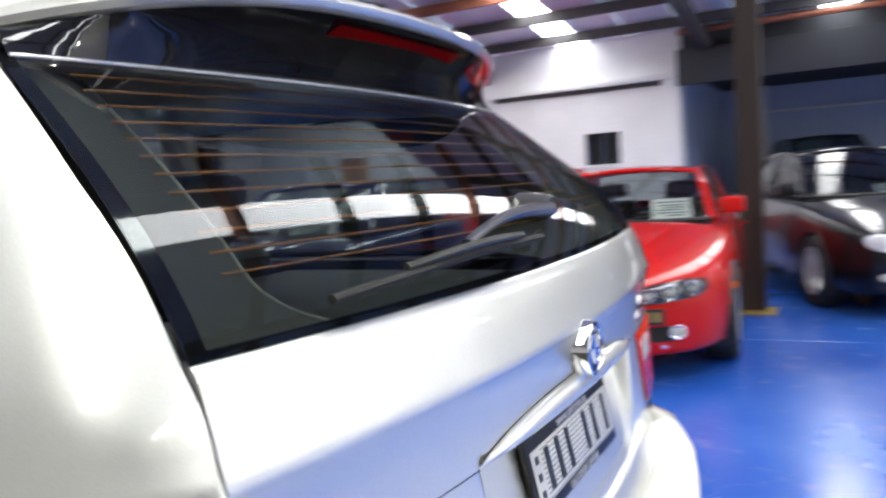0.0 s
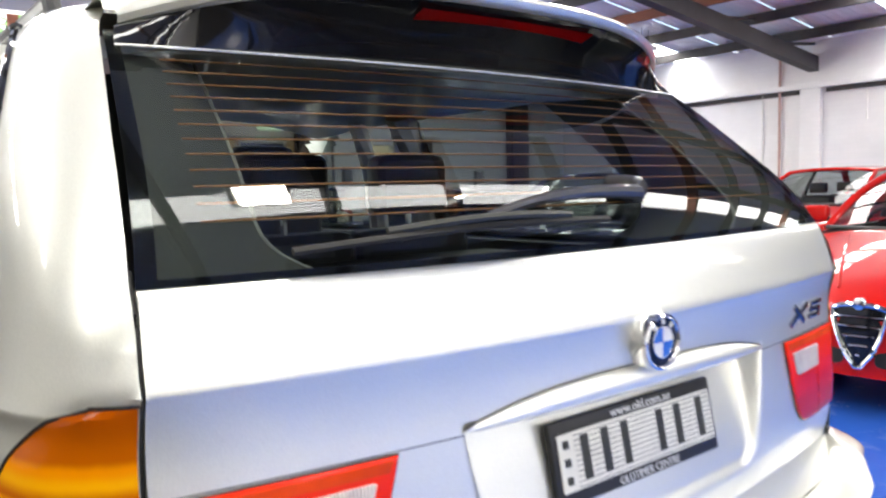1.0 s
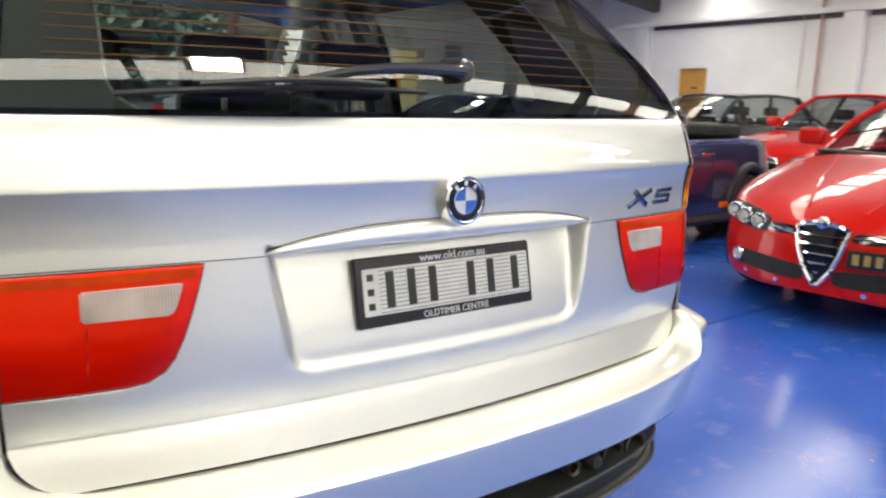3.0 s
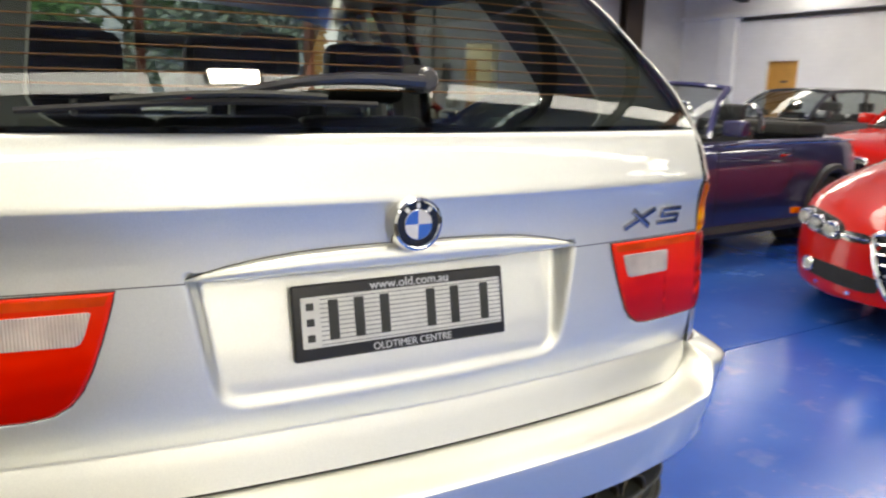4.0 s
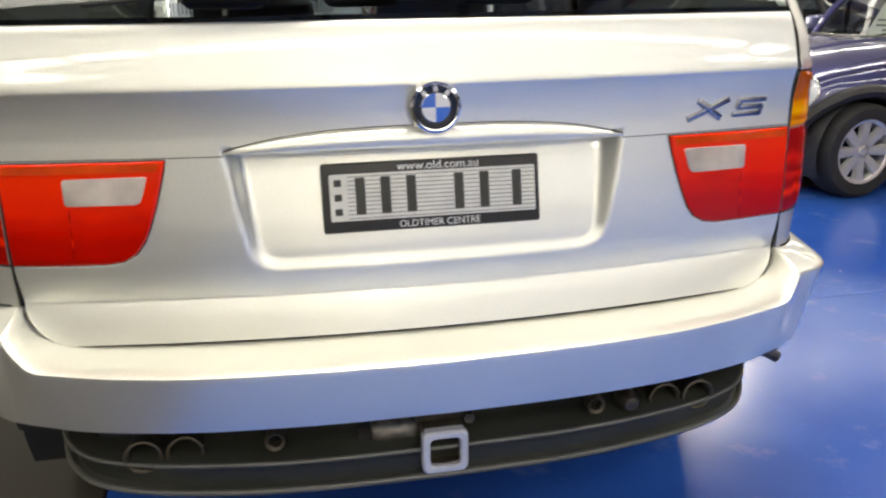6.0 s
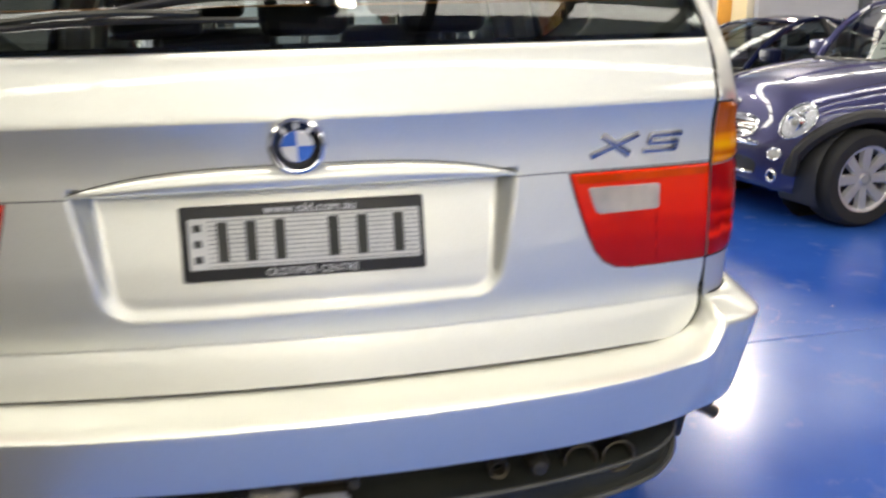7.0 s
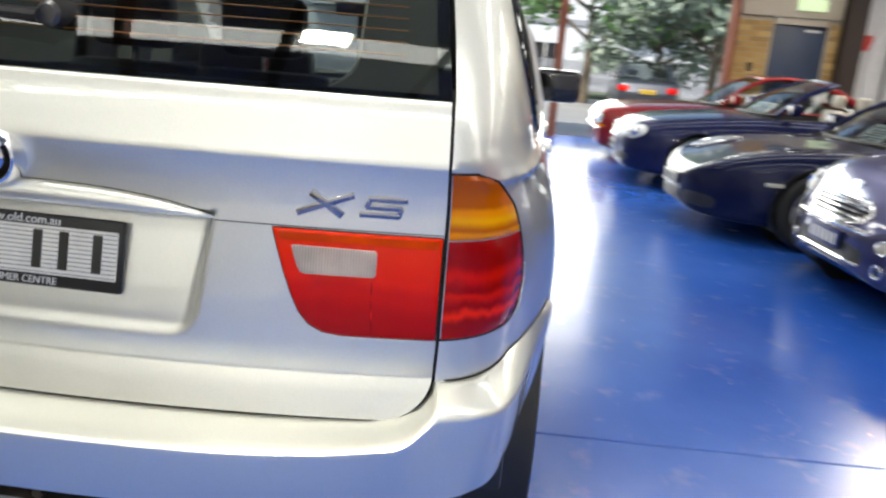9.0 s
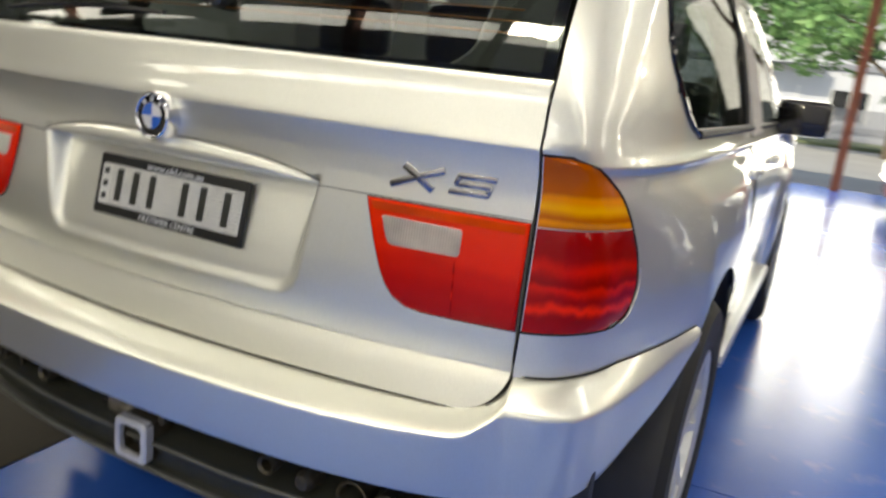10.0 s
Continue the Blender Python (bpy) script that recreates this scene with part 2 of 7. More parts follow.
def painted_glow_lens(name, z0, z1, stops, spots, amount, stretch):
    """Glossy lamp lens; deeper and brighter colour at set heights stands in for inner glow and glints, broken up by
    soft patches.
    """
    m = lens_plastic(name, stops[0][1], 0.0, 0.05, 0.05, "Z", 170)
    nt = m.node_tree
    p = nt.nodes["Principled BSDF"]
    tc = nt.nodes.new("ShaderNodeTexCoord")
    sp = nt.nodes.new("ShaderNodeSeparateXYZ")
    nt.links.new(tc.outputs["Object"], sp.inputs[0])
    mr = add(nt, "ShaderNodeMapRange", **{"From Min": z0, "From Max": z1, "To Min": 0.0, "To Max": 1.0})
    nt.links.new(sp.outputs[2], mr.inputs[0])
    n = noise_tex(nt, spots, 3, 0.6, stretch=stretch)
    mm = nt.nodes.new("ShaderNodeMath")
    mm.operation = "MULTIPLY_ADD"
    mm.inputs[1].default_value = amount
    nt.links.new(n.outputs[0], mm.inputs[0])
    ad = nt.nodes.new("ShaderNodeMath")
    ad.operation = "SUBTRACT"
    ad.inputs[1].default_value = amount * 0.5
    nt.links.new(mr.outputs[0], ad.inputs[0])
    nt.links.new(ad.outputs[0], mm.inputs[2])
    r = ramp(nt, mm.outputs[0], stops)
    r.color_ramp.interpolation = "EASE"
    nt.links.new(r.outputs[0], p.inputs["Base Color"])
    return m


# the lenses' own reds and amber, with lit bands and chips painted in
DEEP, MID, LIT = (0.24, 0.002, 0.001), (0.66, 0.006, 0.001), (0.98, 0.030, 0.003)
REDLENS = painted_glow_lens("red_lamp_lens", 0.83, 1.01, [(0.0, (0.42, 0.003, 0.001)), (0.22, (0.50, 0.003, 0.001)), (0.42, MID), (0.60, (0.86, 0.014, 0.002)), (0.95, LIT)], 5, 0.45, (1.0, 1.0, 1.0))
DARKREDLENS = painted_glow_lens("deep_red_lamp_lens", 0.83, 1.01, [(0.0, MID), (0.06, (0.36, 0.002, 0.002)), (0.17, (0.30, 0.002, 0.001)), (0.25, (0.92, 0.020, 0.003)), (0.33, (0.32, 0.002, 0.001)), (0.42, (0.72, 0.009, 0.002)), (0.48, (0.32, 0.002, 0.001)), (0.60, (0.70, 0.007, 0.002)), (0.72, (0.34, 0.002, 0.001)), (0.95, (0.36, 0.001, 0.002))], 22, 0.17, (1.0, 1.0, 0.6))
ORANGEREDLENS = lens_plastic("orange_red_reflector", (1.0, 0.075, 0.004), 0.0, 0.08, 0.5, "X", 150)
AMBERLENS = painted_glow_lens("amber_lamp_lens", 1.00, 1.115, [(0.0, (0.62, 0.13, 0.001)), (0.10, (0.98, 0.34, 0.003)), (0.16, (0.60, 0.13, 0.001)), (0.30, (1.0, 0.44, 0.006)), (0.42, (0.95, 0.30, 0.003)), (0.52, (0.58, 0.12, 0.001)), (0.95, (0.42, 0.075, 0.001))], 14, 0.08, (1.0, 1.0, 0.6))
CLEARLENS = lens_plastic("clear_lamp_lens", (0.80, 0.78, 0.66), 0.30, 0.10, 0.5, "X", 70)
REFLECTOR = surface("lamp_reflector", (0.80, 0.80, 0.80), 0.25, 0.35, 0.05, 10)
HEADLENS = tinted_glass("headlamp_cover", (0.92, 0.94, 0.96))
REARGLASS = tinted_glass("privacy_glass", (0.52, 0.565, 0.55), 0.012, 0.62)
CARGLASS = tinted_glass("car_window_glass", (0.62, 0.66, 0.64), 0.01, 0.8)
DARKGLASS = tinted_glass("dark_car_glass", (0.40, 0.45, 0.45), 0.01)
SIDEGLASS = tinted_glass("side_window_glass", (0.34, 0.38, 0.37), 0.01, 0.16)
HEATER = surface("heater_wire_print", (0.34, 0.13, 0.03), 0.5, 0.2, 0.15, 20)
LEATHER = surface("black_leather", (0.022, 0.022, 0.025), 0.5, 0, 0.25, 12, grain=0.3, grain_scale=200)
TRIMEDGE = surface("pale_trim_edge", (0.22, 0.22, 0.20), 0.5, 0, 0.1, 20)
GREYTRIM = surface("grey_cabin_trim", (0.045, 0.047, 0.043), 0.7, 0, 0.15, 10, grain=0.2, grain_scale=200)
CREAMLEATHER = surface("cream_leather", (0.48, 0.44, 0.38), 0.5, 0, 0.12, 12, grain=0.2, grain_scale=200)
HEADLINER = surface("beige_headliner_cloth", (0.60, 0.57, 0.50), 0.9, 0, 0.12, 20)
CARPET = surface("dark_carpet", (0.03, 0.03, 0.03), 0.95, 0, 0.3, 40)
PAPER = surface("white_paper", (0.85, 0.85, 0.82), 0.7, 0, 0.04, 5)
INK = surface("printed_ink", (0.04, 0.04, 0.05), 0.6, 0, 0.2, 20)
PLATEWHITE = surface("white_plate_enamel", (0.80, 0.79, 0.72), 0.35, 0, 0.08, 20)
PLATEBLACK = surface("black_plate_frame", (0.010, 0.010, 0.010), 0.35, 0, 0.2, 20)
PLATEBLUE = surface("blue_plate", (0.02, 0.03, 0.14), 0.35, 0, 0.1, 20)
PLATEDULL = surface("dull_yellow_print", (0.30, 0.22, 0.06), 0.5, 0, 0.2, 20)
PLATEYELLOW = surface("yellow_plate", (0.75, 0.48, 0.03), 0.35, 0, 0.1, 20)
BADGEBLUE = surface("badge_blue_enamel", (0.03, 0.16, 0.62), 0.12, 0, 0.05, 20, coat=1)
BADGEWHITE = surface("badge_white_enamel", (0.82, 0.82, 0.80), 0.12, 0, 0.03, 20, coat=1)

# ---------------------------------------------------------------- hall materials
def epoxy_floor():
    m, nt, p = nodes_of("blue_epoxy_floor")
    a = noise_tex(nt, 0.55, 6, 0.62)
    b = noise_tex(nt, 5.0, 5, 0.6)
    c = noise_tex(nt, 60, 3)
    base = ramp(nt, a.outputs[0], [(0.30, (0.012, 0.070, 0.37)), (0.52, (0.020, 0.100, 0.45)), (0.75, (0.042, 0.145, 0.52))])
    # pale scuffs, strengthened to stand in for broad glare on the floor
    scuff_glare = ramp(nt, b.outputs[0], [(0.58, (0, 0, 0)), (0.82, (1, 1, 1))])
    sc = nt.nodes.new("ShaderNodeMath")
    sc.operation = "MULTIPLY"
    sc.inputs[1].default_value = 0.34
    nt.links.new(scuff_glare.outputs[0], sc.inputs[0])
    mx = nt.nodes.new("ShaderNodeMix")
    mx.data_type = "RGBA"
    nt.links.new(sc.outputs[0], mx.inputs["Factor"])
    nt.links.new(base.outputs[0], mx.inputs["A"])
    mx.inputs["B"].default_value = (0.30, 0.38, 0.55, 1)
    nt.links.new(mx.outputs["Result"], p.inputs["Base Color"])
    vo = add(nt, "ShaderNodeTexVoronoi", Scale=0.42)
    vo.feature = "DISTANCE_TO_EDGE"
    wob = noise_tex(nt, 1.6, 6, 0.7)
    va = nt.nodes.new("ShaderNodeVectorMath")
    va.operation = "MULTIPLY_ADD"
    va.inputs[1].default_value = (0.9, 0.9, 0.0)
    tc = nt.nodes.new("ShaderNodeTexCoord")
    nt.links.new(wob.outputs["Color"], va.inputs[0])
    nt.links.new(tc.outputs["Object"], va.inputs[2])
    nt.links.new(va.outputs[0], vo.inputs["Vector"])
    crack = ramp(nt, vo.outputs["Distance"], [(0.0, (0.15, 0.15, 0.15)), (0.0035, (0, 0, 0))])
    spk = add(nt, "ShaderNodeTexVoronoi", Scale=6.0)
    nt.links.new(tc.outputs["Object"], spk.inputs["Vector"])
    speck = ramp(nt, spk.outputs["Distance"], [(0.035, (0.8, 0.8, 0.8)), (0.06, (0, 0, 0))])
    big = nt.nodes.new("ShaderNodeMath")
    big.operation = "ADD"
    nt.links.new(crack.outputs[0], big.inputs[0])
    nt.links.new(speck.outputs[0], big.inputs[1])
    gate = nt.nodes.new("ShaderNodeMath")
    gate.operation = "MULTIPLY"
    worn = ramp(nt, noise_tex(nt, 0.9, 3).outputs[0], [(0.45, (0, 0, 0)), (0.62, (0.8, 0.8, 0.8))])
    nt.links.new(big.outputs[0], gate.inputs[0])
    nt.links.new(worn.outputs[0], gate.inputs[1])
    m2 = nt.nodes.new("ShaderNodeMix")
    m2.data_type = "RGBA"
    nt.links.new(gate.outputs[0], m2.inputs["Factor"])
    nt.links.new(mx.outputs["Result"], m2.inputs["A"])
    m2.inputs["B"].default_value = (0.45, 0.50, 0.60, 1)
    nt.links.new(m2.outputs["Result"], p.inputs["Base Color"])
    rr = add(nt, "ShaderNodeMapRange", **{"From Min": 0.3, "From Max": 0.75, "To Min": 0.16, "To Max": 0.30})
    nt.links.new(a.outputs[0], rr.inputs[0])
    nt.links.new(rr.outputs[0], p.inputs["Roughness"])
    p.inputs["Specular IOR Level"].default_value = 0.75
    mm = nt.nodes.new("ShaderNodeMath")
    mm.operation = "MULTIPLY_ADD"
    mm.inputs[1].default_value = 0.15
    nt.links.new(c.outputs[0], mm.inputs[0])
    nt.links.new(b.outputs[0], mm.inputs[2])
    bump(nt, mm.outputs[0], 0.12, 0.01, p)
    return m


def painted_brick(name, color, mortar, vary=0.06, sx=0.24, sz=0.086, relief=0.4, axis="x"):
    """Brickwork far off: courses at real size."""
    m, nt, p = nodes_of(name)
    tc = nt.nodes.new("ShaderNodeTexCoord")
    sp = nt.nodes.new("ShaderNodeSeparateXYZ")
    cb = nt.nodes.new("ShaderNodeCombineXYZ")
    nt.links.new(tc.outputs["Object"], sp.inputs[0])
    nt.links.new(sp.outputs[0 if axis == "x" else 1], cb.inputs[0])
    nt.links.new(sp.outputs[2], cb.inputs[1])
    br = add(nt, "ShaderNodeTexBrick", Scale=1.0, **{"Mortar Size": 0.006, "Mortar Smooth": 0.3, "Brick Width": sx, "Row Height": sz})
    br.inputs["Color1"].default_value = (*color, 1)
    br.inputs["Color2"].default_value = (*[c * (1 - 2.5 * vary) for c in color], 1)
    br.inputs["Mortar"].default_value = (*mortar, 1)
    nt.links.new(cb.outputs[0], br.inputs["Vector"])
    n = noise_tex(nt, 0.7, 6)
    r = ramp(nt, n.outputs[0], [(0.3, (0.86, 0.86, 0.87)), (0.7, (1, 1, 1))])
    mx = nt.nodes.new("ShaderNodeMix")
    mx.data_type, mx.blend_type = "RGBA", "MULTIPLY"
    mx.inputs["Factor"].default_value = 1
    nt.links.new(br.outputs["Color"], mx.inputs["A"])
    nt.links.new(r.outputs[0], mx.inputs["B"])
    nt.links.new(mx.outputs["Result"], p.inputs["Base Color"])
    p.inputs["Roughness"].default_value = 0.6
    bump(nt, br.outputs["Fac"], -relief, 0.006, p)
    return m


FLOOR = epoxy_floor()
WESTFLOOR = surface("dark_grey_floor", (0.035, 0.031, 0.025), 0.75, 0, 0.35, 1.2, grain=0.2, spec=0.2)
JOINT = surface("dark_joint_filler", (0.012, 0.03, 0.12), 0.7, 0, 0.3, 20)
WHITEBRICK = painted_brick("white_painted_brick", (0.88, 0.88, 0.90), (0.85, 0.85, 0.875), 0.01, relief=0.12, axis="y")
PALEBRICK = painted_brick("pale_grey_painted_brick", (0.68, 0.67, 0.65), (0.64, 0.63, 0.60), 0.02, relief=0.15)
BLUEWALL = surface("pale_blue_painted_wall", (0.42, 0.50, 0.68), 0.7, 0, 0.10, 0.8, grain=0.1)
SOFFIT = surface("dark_soffit", (0.030, 0.032, 0.04), 0.8, 0, 0.3, 2)
PAINTEDWALL = surface("cream_plaster", (0.50, 0.45, 0.36), 0.8, 0, 0.08, 1.2, grain=0.1)
BOUNCEWALL = surface("white_bounce_wall", (0.88, 0.87, 0.84), 0.8, 0, 0.06, 1.2, grain=0.1)
BROWNSTEEL = surface("brown_painted_steel", (0.036, 0.022, 0.015), 0.6, 0.1, 0.25, 4, grain=0.15)
RUSTSTEEL = surface("red_oxide_steel", (0.26, 0.085, 0.045), 0.6, 0.1, 0.25, 5, grain=0.15)
PURLIN = surface("grey_roof_steel", (0.055, 0.052, 0.055), 0.6, 0.3, 0.3, 3)
SHEET = surface("white_roof_sheet", (0.78, 0.79, 0.82), 0.5, 0.0, 0.10, 1.5)
SKYLIGHT = glow("translucent_roof_sheet", (0.95, 0.97, 1.0), 4.9)
TUBE = glow("lamp_diffuser", (1.0, 0.98, 0.94), 16.0)
LAMPBODY = surface("white_lamp_housing", (0.75, 0.75, 0.74), 0.4, 0, 0.05, 8)
YELLOWPAINT = surface("yellow_floor_paint", (0.26, 0.18, 0.04), 0.6, 0, 0.3, 6)
ORANGEWOOD = surface("orange_varnished_door", (0.52, 0.26, 0.06), 0.4, 0, 0.2, 3, grain=0.1)
BLUEDOOR = surface("dark_blue_door_paint", (0.022, 0.040, 0.085), 0.4, 0, 0.15, 4, grain=0.08)
PINKBRICK = surface("pale_red_pier", (0.50, 0.33, 0.30), 0.75, 0, 0.2, 6, grain=0.3)
MORTAR = surface("mortar", (0.42, 0.37, 0.28), 0.9, 0, 0.15, 15)
CREAMROOM = surface("warm_cream_wall", (0.82, 0.77, 0.66), 0.8, 0, 0.05, 2)
SIGNRED = surface("red_sign", (0.55, 0.03, 0.02), 0.4, 0, 0.1, 9)
EXITGREEN = glow("lit_exit_sign", (0.72, 0.92, 0.60), 0.22)
DARKGLAZE = surface("dark_window_glass", (0.010, 0.012, 0.016), 0.08, 0, 0.2, 4)
METERGREY = surface("grey_meter_box", (0.16, 0.17, 0.18), 0.5, 0.3, 0.15, 6)


def structure(name, bm, mat, label, category="wall", parent=None):
    o = part(name, bm, mat, parent, "", 30)
    tagged(o, label, category, kind="structure")
    return o


# ---------------------------------------------------------------- floor in slabs
floor = structure("floor", box(-9.5, 19.0, -10.0, 13.4, -0.2, -0.012), JOINT, "glossy blue painted concrete floor with saw-cut joints", "floor")
cut_x = [-9.5, -5.2, -0.85, 4.9, 12.0, 19.0]
cut_y = [-10.0, -4.5, 1.50, 7.6, 13.4]
for a, b in zip(cut_x, cut_x[1:]):
    for c, d in zip(cut_y, cut_y[1:]):
        bm = box(a + 0.004, b - 0.004, c + 0.004, d - 0.004, -0.05, 0.0, 0.003, 1)
        # slabs west of x = -0.85 are dark grey
        part("slab", bm, FLOOR if a > -1 else WESTFLOOR, floor)
floor.matrix_basis = Matrix.Translation((1.6, 1.5, 0)) @ Matrix.Rotation(radians(3.0), 4, "Z") @ Matrix.Translation((-1.6, -1.5, 0))

# ---------------------------------------------------------------- east wall with piers and ledge
EX, NY = 13.0, 12.3
door_e = (9.10, 9.92, 2.06)
win_e = (3.45, 4.12, 1.48, 2.08)


def wall_with_openings(x, thick, y0, y1, z1, opens):
    """A wall in the plane x, with openings (y0, y1, z0, z1)."""
    bms, y = [], y0
    for a, b, c, d in sorted(opens):
        bms.append(box(x, x + thick, y, a, 0, z1))
        if c > 0:
            bms.append(box(x, x + thick, a, b, 0, c))
        bms.append(box(x, x + thick, a, b, d, z1))
        y = b
    bms.append(box(x, x + thick, y, y1, 0, z1))
    return joined(*bms)


wall_east = structure("wall_east", wall_with_openings(EX, 0.24, 2.3, NY, 4.0, [(door_e[0], door_e[1], 0, door_e[2]), win_e]), WHITEBRICK, "white painted brick side wall with piers and a ledge")
for y, w in ((2.45, 0.30), (6.15, 0.36), (10.9, 0.42)):
    part("pier", box(EX - 0.13, EX - 0.002, y - w / 2, y + w / 2, 0, 2.92, 0.01), WHITEBRICK, wall_east)
part("ledge", box(EX - 0.14, EX - 0.003, 2.32, NY - 0.02, 2.922, 3.02, 0.01), WHITEBRICK, wall_east)
# dark strips laid in as the shade below the ledge
part("ledge_shadow_strip", box(EX - 0.05, EX - 0.004, 2.65, 5.9, 2.84, 2.918, 0.004), PURLIN, wall_east)
part("ledge_shadow_strip", box(EX - 0.05, EX - 0.004, 6.4, 10.6, 2.84, 2.918, 0.004), PURLIN, wall_east)
part("pipe", tube([(EX - 0.06, 6.75, 0.1), (EX - 0.06, 6.75, 3.9)], 0.025, 8), PINKBRICK, wall_east)
part("conduit", tube([(EX - 0.04, 7.1, 1.6), (EX - 0.04, 7.1, 2.9)], 0.012, 8), LAMPBODY, wall_east)
part("conduit", tube([(EX - 0.04, 5.2, 2.3), (EX - 0.04, 5.2, 2.84)], 0.012, 8), LAMPBODY, wall_east)

d1 = structure("door_1", box(EX + 0.05, EX + 0.09, door_e[0] + 0.05, door_e[1] - 0.05, 0.01, door_e[2] - 0.05, 0.004), ORANGEWOOD, "closed orange varnished timber door in the white wall", "door")
for a, b, c, d in ((door_e[0], door_e[0] + 0.05, 0, door_e[2]), (door_e[1] - 0.05, door_e[1], 0, door_e[2]), (door_e[0] + 0.05, door_e[1] - 0.05, door_e[2] - 0.05, door_e[2])):
    part("door_frame", box(EX - 0.012, EX + 0.12, a, b, c, d), LAMPBODY, d1)
part("door_handle", tube([(EX + 0.05, door_e[1] - 0.14, 1.02), (EX - 0.0, door_e[1] - 0.14, 1.02), (EX - 0.0, door_e[1] - 0.26, 1.02)], 0.01, 8), CHROME, d1)
part("door_notice", box(EX + 0.044, EX + 0.049, 9.40, 9.55, 1.58, 1.62), INK, d1)
w1 = structure("window_1", box(EX + 0.10, EX + 0.115, win_e[0], win_e[1], win_e[2], win_e[3]), DARKGLAZE, "small dark window high in the white wall", "window")
for a, b, c, d in ((win_e[0], win_e[0] + 0.04, win_e[2], win_e[3]), (win_e[1] - 0.04, win_e[1], win_e[2], win_e[3]), (3.76, 3.80, win_e[2], win_e[3])):
    part("window_frame", box(EX + 0.06, EX + 0.099, a, b, c, d), BLUEDOOR, w1)
part("window_sill", box(EX - 0.04, EX + 0.12, win_e[0] - 0.03, win_e[1] + 0.03, win_e[2] - 0.05, win_e[2] - 0.002), WHITEBRICK, w1)

# darker bay to the south-east
structure("wall_bay", box(18.0, 18.2, -10.0, 2.3, 0, 4.0), BLUEWALL, "pale blue painted back wall of the dim side bay")
structure("wall_bay_side", box(EX + 0.24, 18.2, 2.3, 2.5, 0, 4.0), BLUEWALL, "pale blue side wall of the dim bay")
structure("bay_ceiling", box(EX - 0.3, 18.2, -10.0, 2.28, 3.05, 3.2), SOFFIT, "dark low ceiling over the side bay", "ceiling")
structure("bay_beam", box(EX - 0.5, EX - 0.3, -10.0, 2.28, 2.75, 3.35, 0.01), SOFFIT, "dark steel beam at the mouth of the bay", "beam")
structure("wall_bay_header", box(EX, EX + 0.2, -10.0, 2.28, 3.21, 4.0), SOFFIT, "dark wall over the mouth of the side bay")
structure("bay_rail", tube([(EX - 0.7, -9.9, 3.6), (EX - 0.7, 2.2, 3.6)], 0.05, 8), RUSTSTEEL, "red-brown steel rail", "beam")
structure("bay_light_strip", box(17.9, 17.99, -4, 1.6, 2.45, 2.5), LAMPBODY, "pale conduit on the bay wall", "conduit")
for y in (1.4, -2.6):
    structure("bay_post", box(17.7, 17.95, y - 0.1, y + 0.1, 0, 3.05), WHITEBRICK, "white painted post in the bay", "post")

# ---------------------------------------------------------------- north end wall: roller opening, brick pier, blue door, doorway
OPX0, OPX1 = -3.6, 4.0
wall_north = structure("wall_north", joined(box(-9.5, OPX0, NY, NY + 0.25, 0, 5.2), box(OPX0, OPX1, NY, NY + 0.25, 4.1, 5.2), box(5.75, 7.2, NY, NY + 0.25, 0, 4.2), box(7.2, 7.95, NY, NY + 0.25, 2.2, 4.2), box(7.95, 13.24, NY, NY + 0.25, 0, 4.2), box(OPX1, 5.75, NY, NY + 0.25, 2.62, 5.2)), PALEBRICK, "pale grey painted brick end wall with a wide vehicle opening")
pier_n = structure("brick_pier", joined(box(4.02, 4.58, NY - 0.001, NY + 0.2, 0, 2.6), box(5.48, 5.70, NY - 0.001, NY + 0.2, 0, 2.6)), MORTAR, "yellow-brown brick pier beside the blue door", "pier")
structure("pier_edge", box(3.94, 4.018, NY - 0.12, NY + 0.24, 0, 4.1, 0.01), RUSTSTEEL, "pale red pier at the vehicle opening", "pier")
structure("lintel", box(4.05, 5.70, NY - 0.06, NY - 0.002, 2.31, 2.62, 0.01), PAINTEDWALL, "cream lintel over the blue door", "lintel")
d2 = structure("door_2", box(4.60, 5.46, NY + 0.05, NY + 0.10, 0.01, 2.20, 0.004), BLUEDOOR, "closed dark blue door in yellow-brown brickwork", "door")
part("door_sign", box(5.12, 5.36, NY + 0.044, NY + 0.049, 2.10, 2.14), LAMPBODY, d2)
part("door_frame", joined(box(4.58, 4.60, NY - 0.01, NY + 0.12, 0, 2.20), box(5.46, 5.48, NY - 0.01, NY + 0.12, 0, 2.20), box(4.60, 5.46, NY - 0.01, NY + 0.12, 2.20, 2.30)), PAINTEDWALL, d2)
structure("wall_switch", box(4.28, 4.36, NY - 0.03, NY - 0.004, 1.42, 1.56, 0.006), BROWNSTEEL, "brown switch box on brick", "switch")
structure("wall_box", box(4.12, 4.30, NY - 0.08, NY - 0.004, 1.0, 1.26, 0.01), LAMPBODY, "white service box on brick", "box")
ex = structure("exit_sign", box(4.9, 5.35, NY - 0.11, NY - 0.065, 2.42, 2.60, 0.008), EXITGREEN, "lit exit sign over the blue door", "sign")
structure("column_north", joined(box(5.62, 5.92, NY - 0.30, NY - 0.28, 0, 4.4), box(5.62, 5.92, NY - 0.10, NY - 0.08, 0, 4.4), box(5.76, 5.78, NY - 0.28, NY - 0.10, 0, 4.4)), BROWNSTEEL, "dark brown steel column by the end wall", "column")
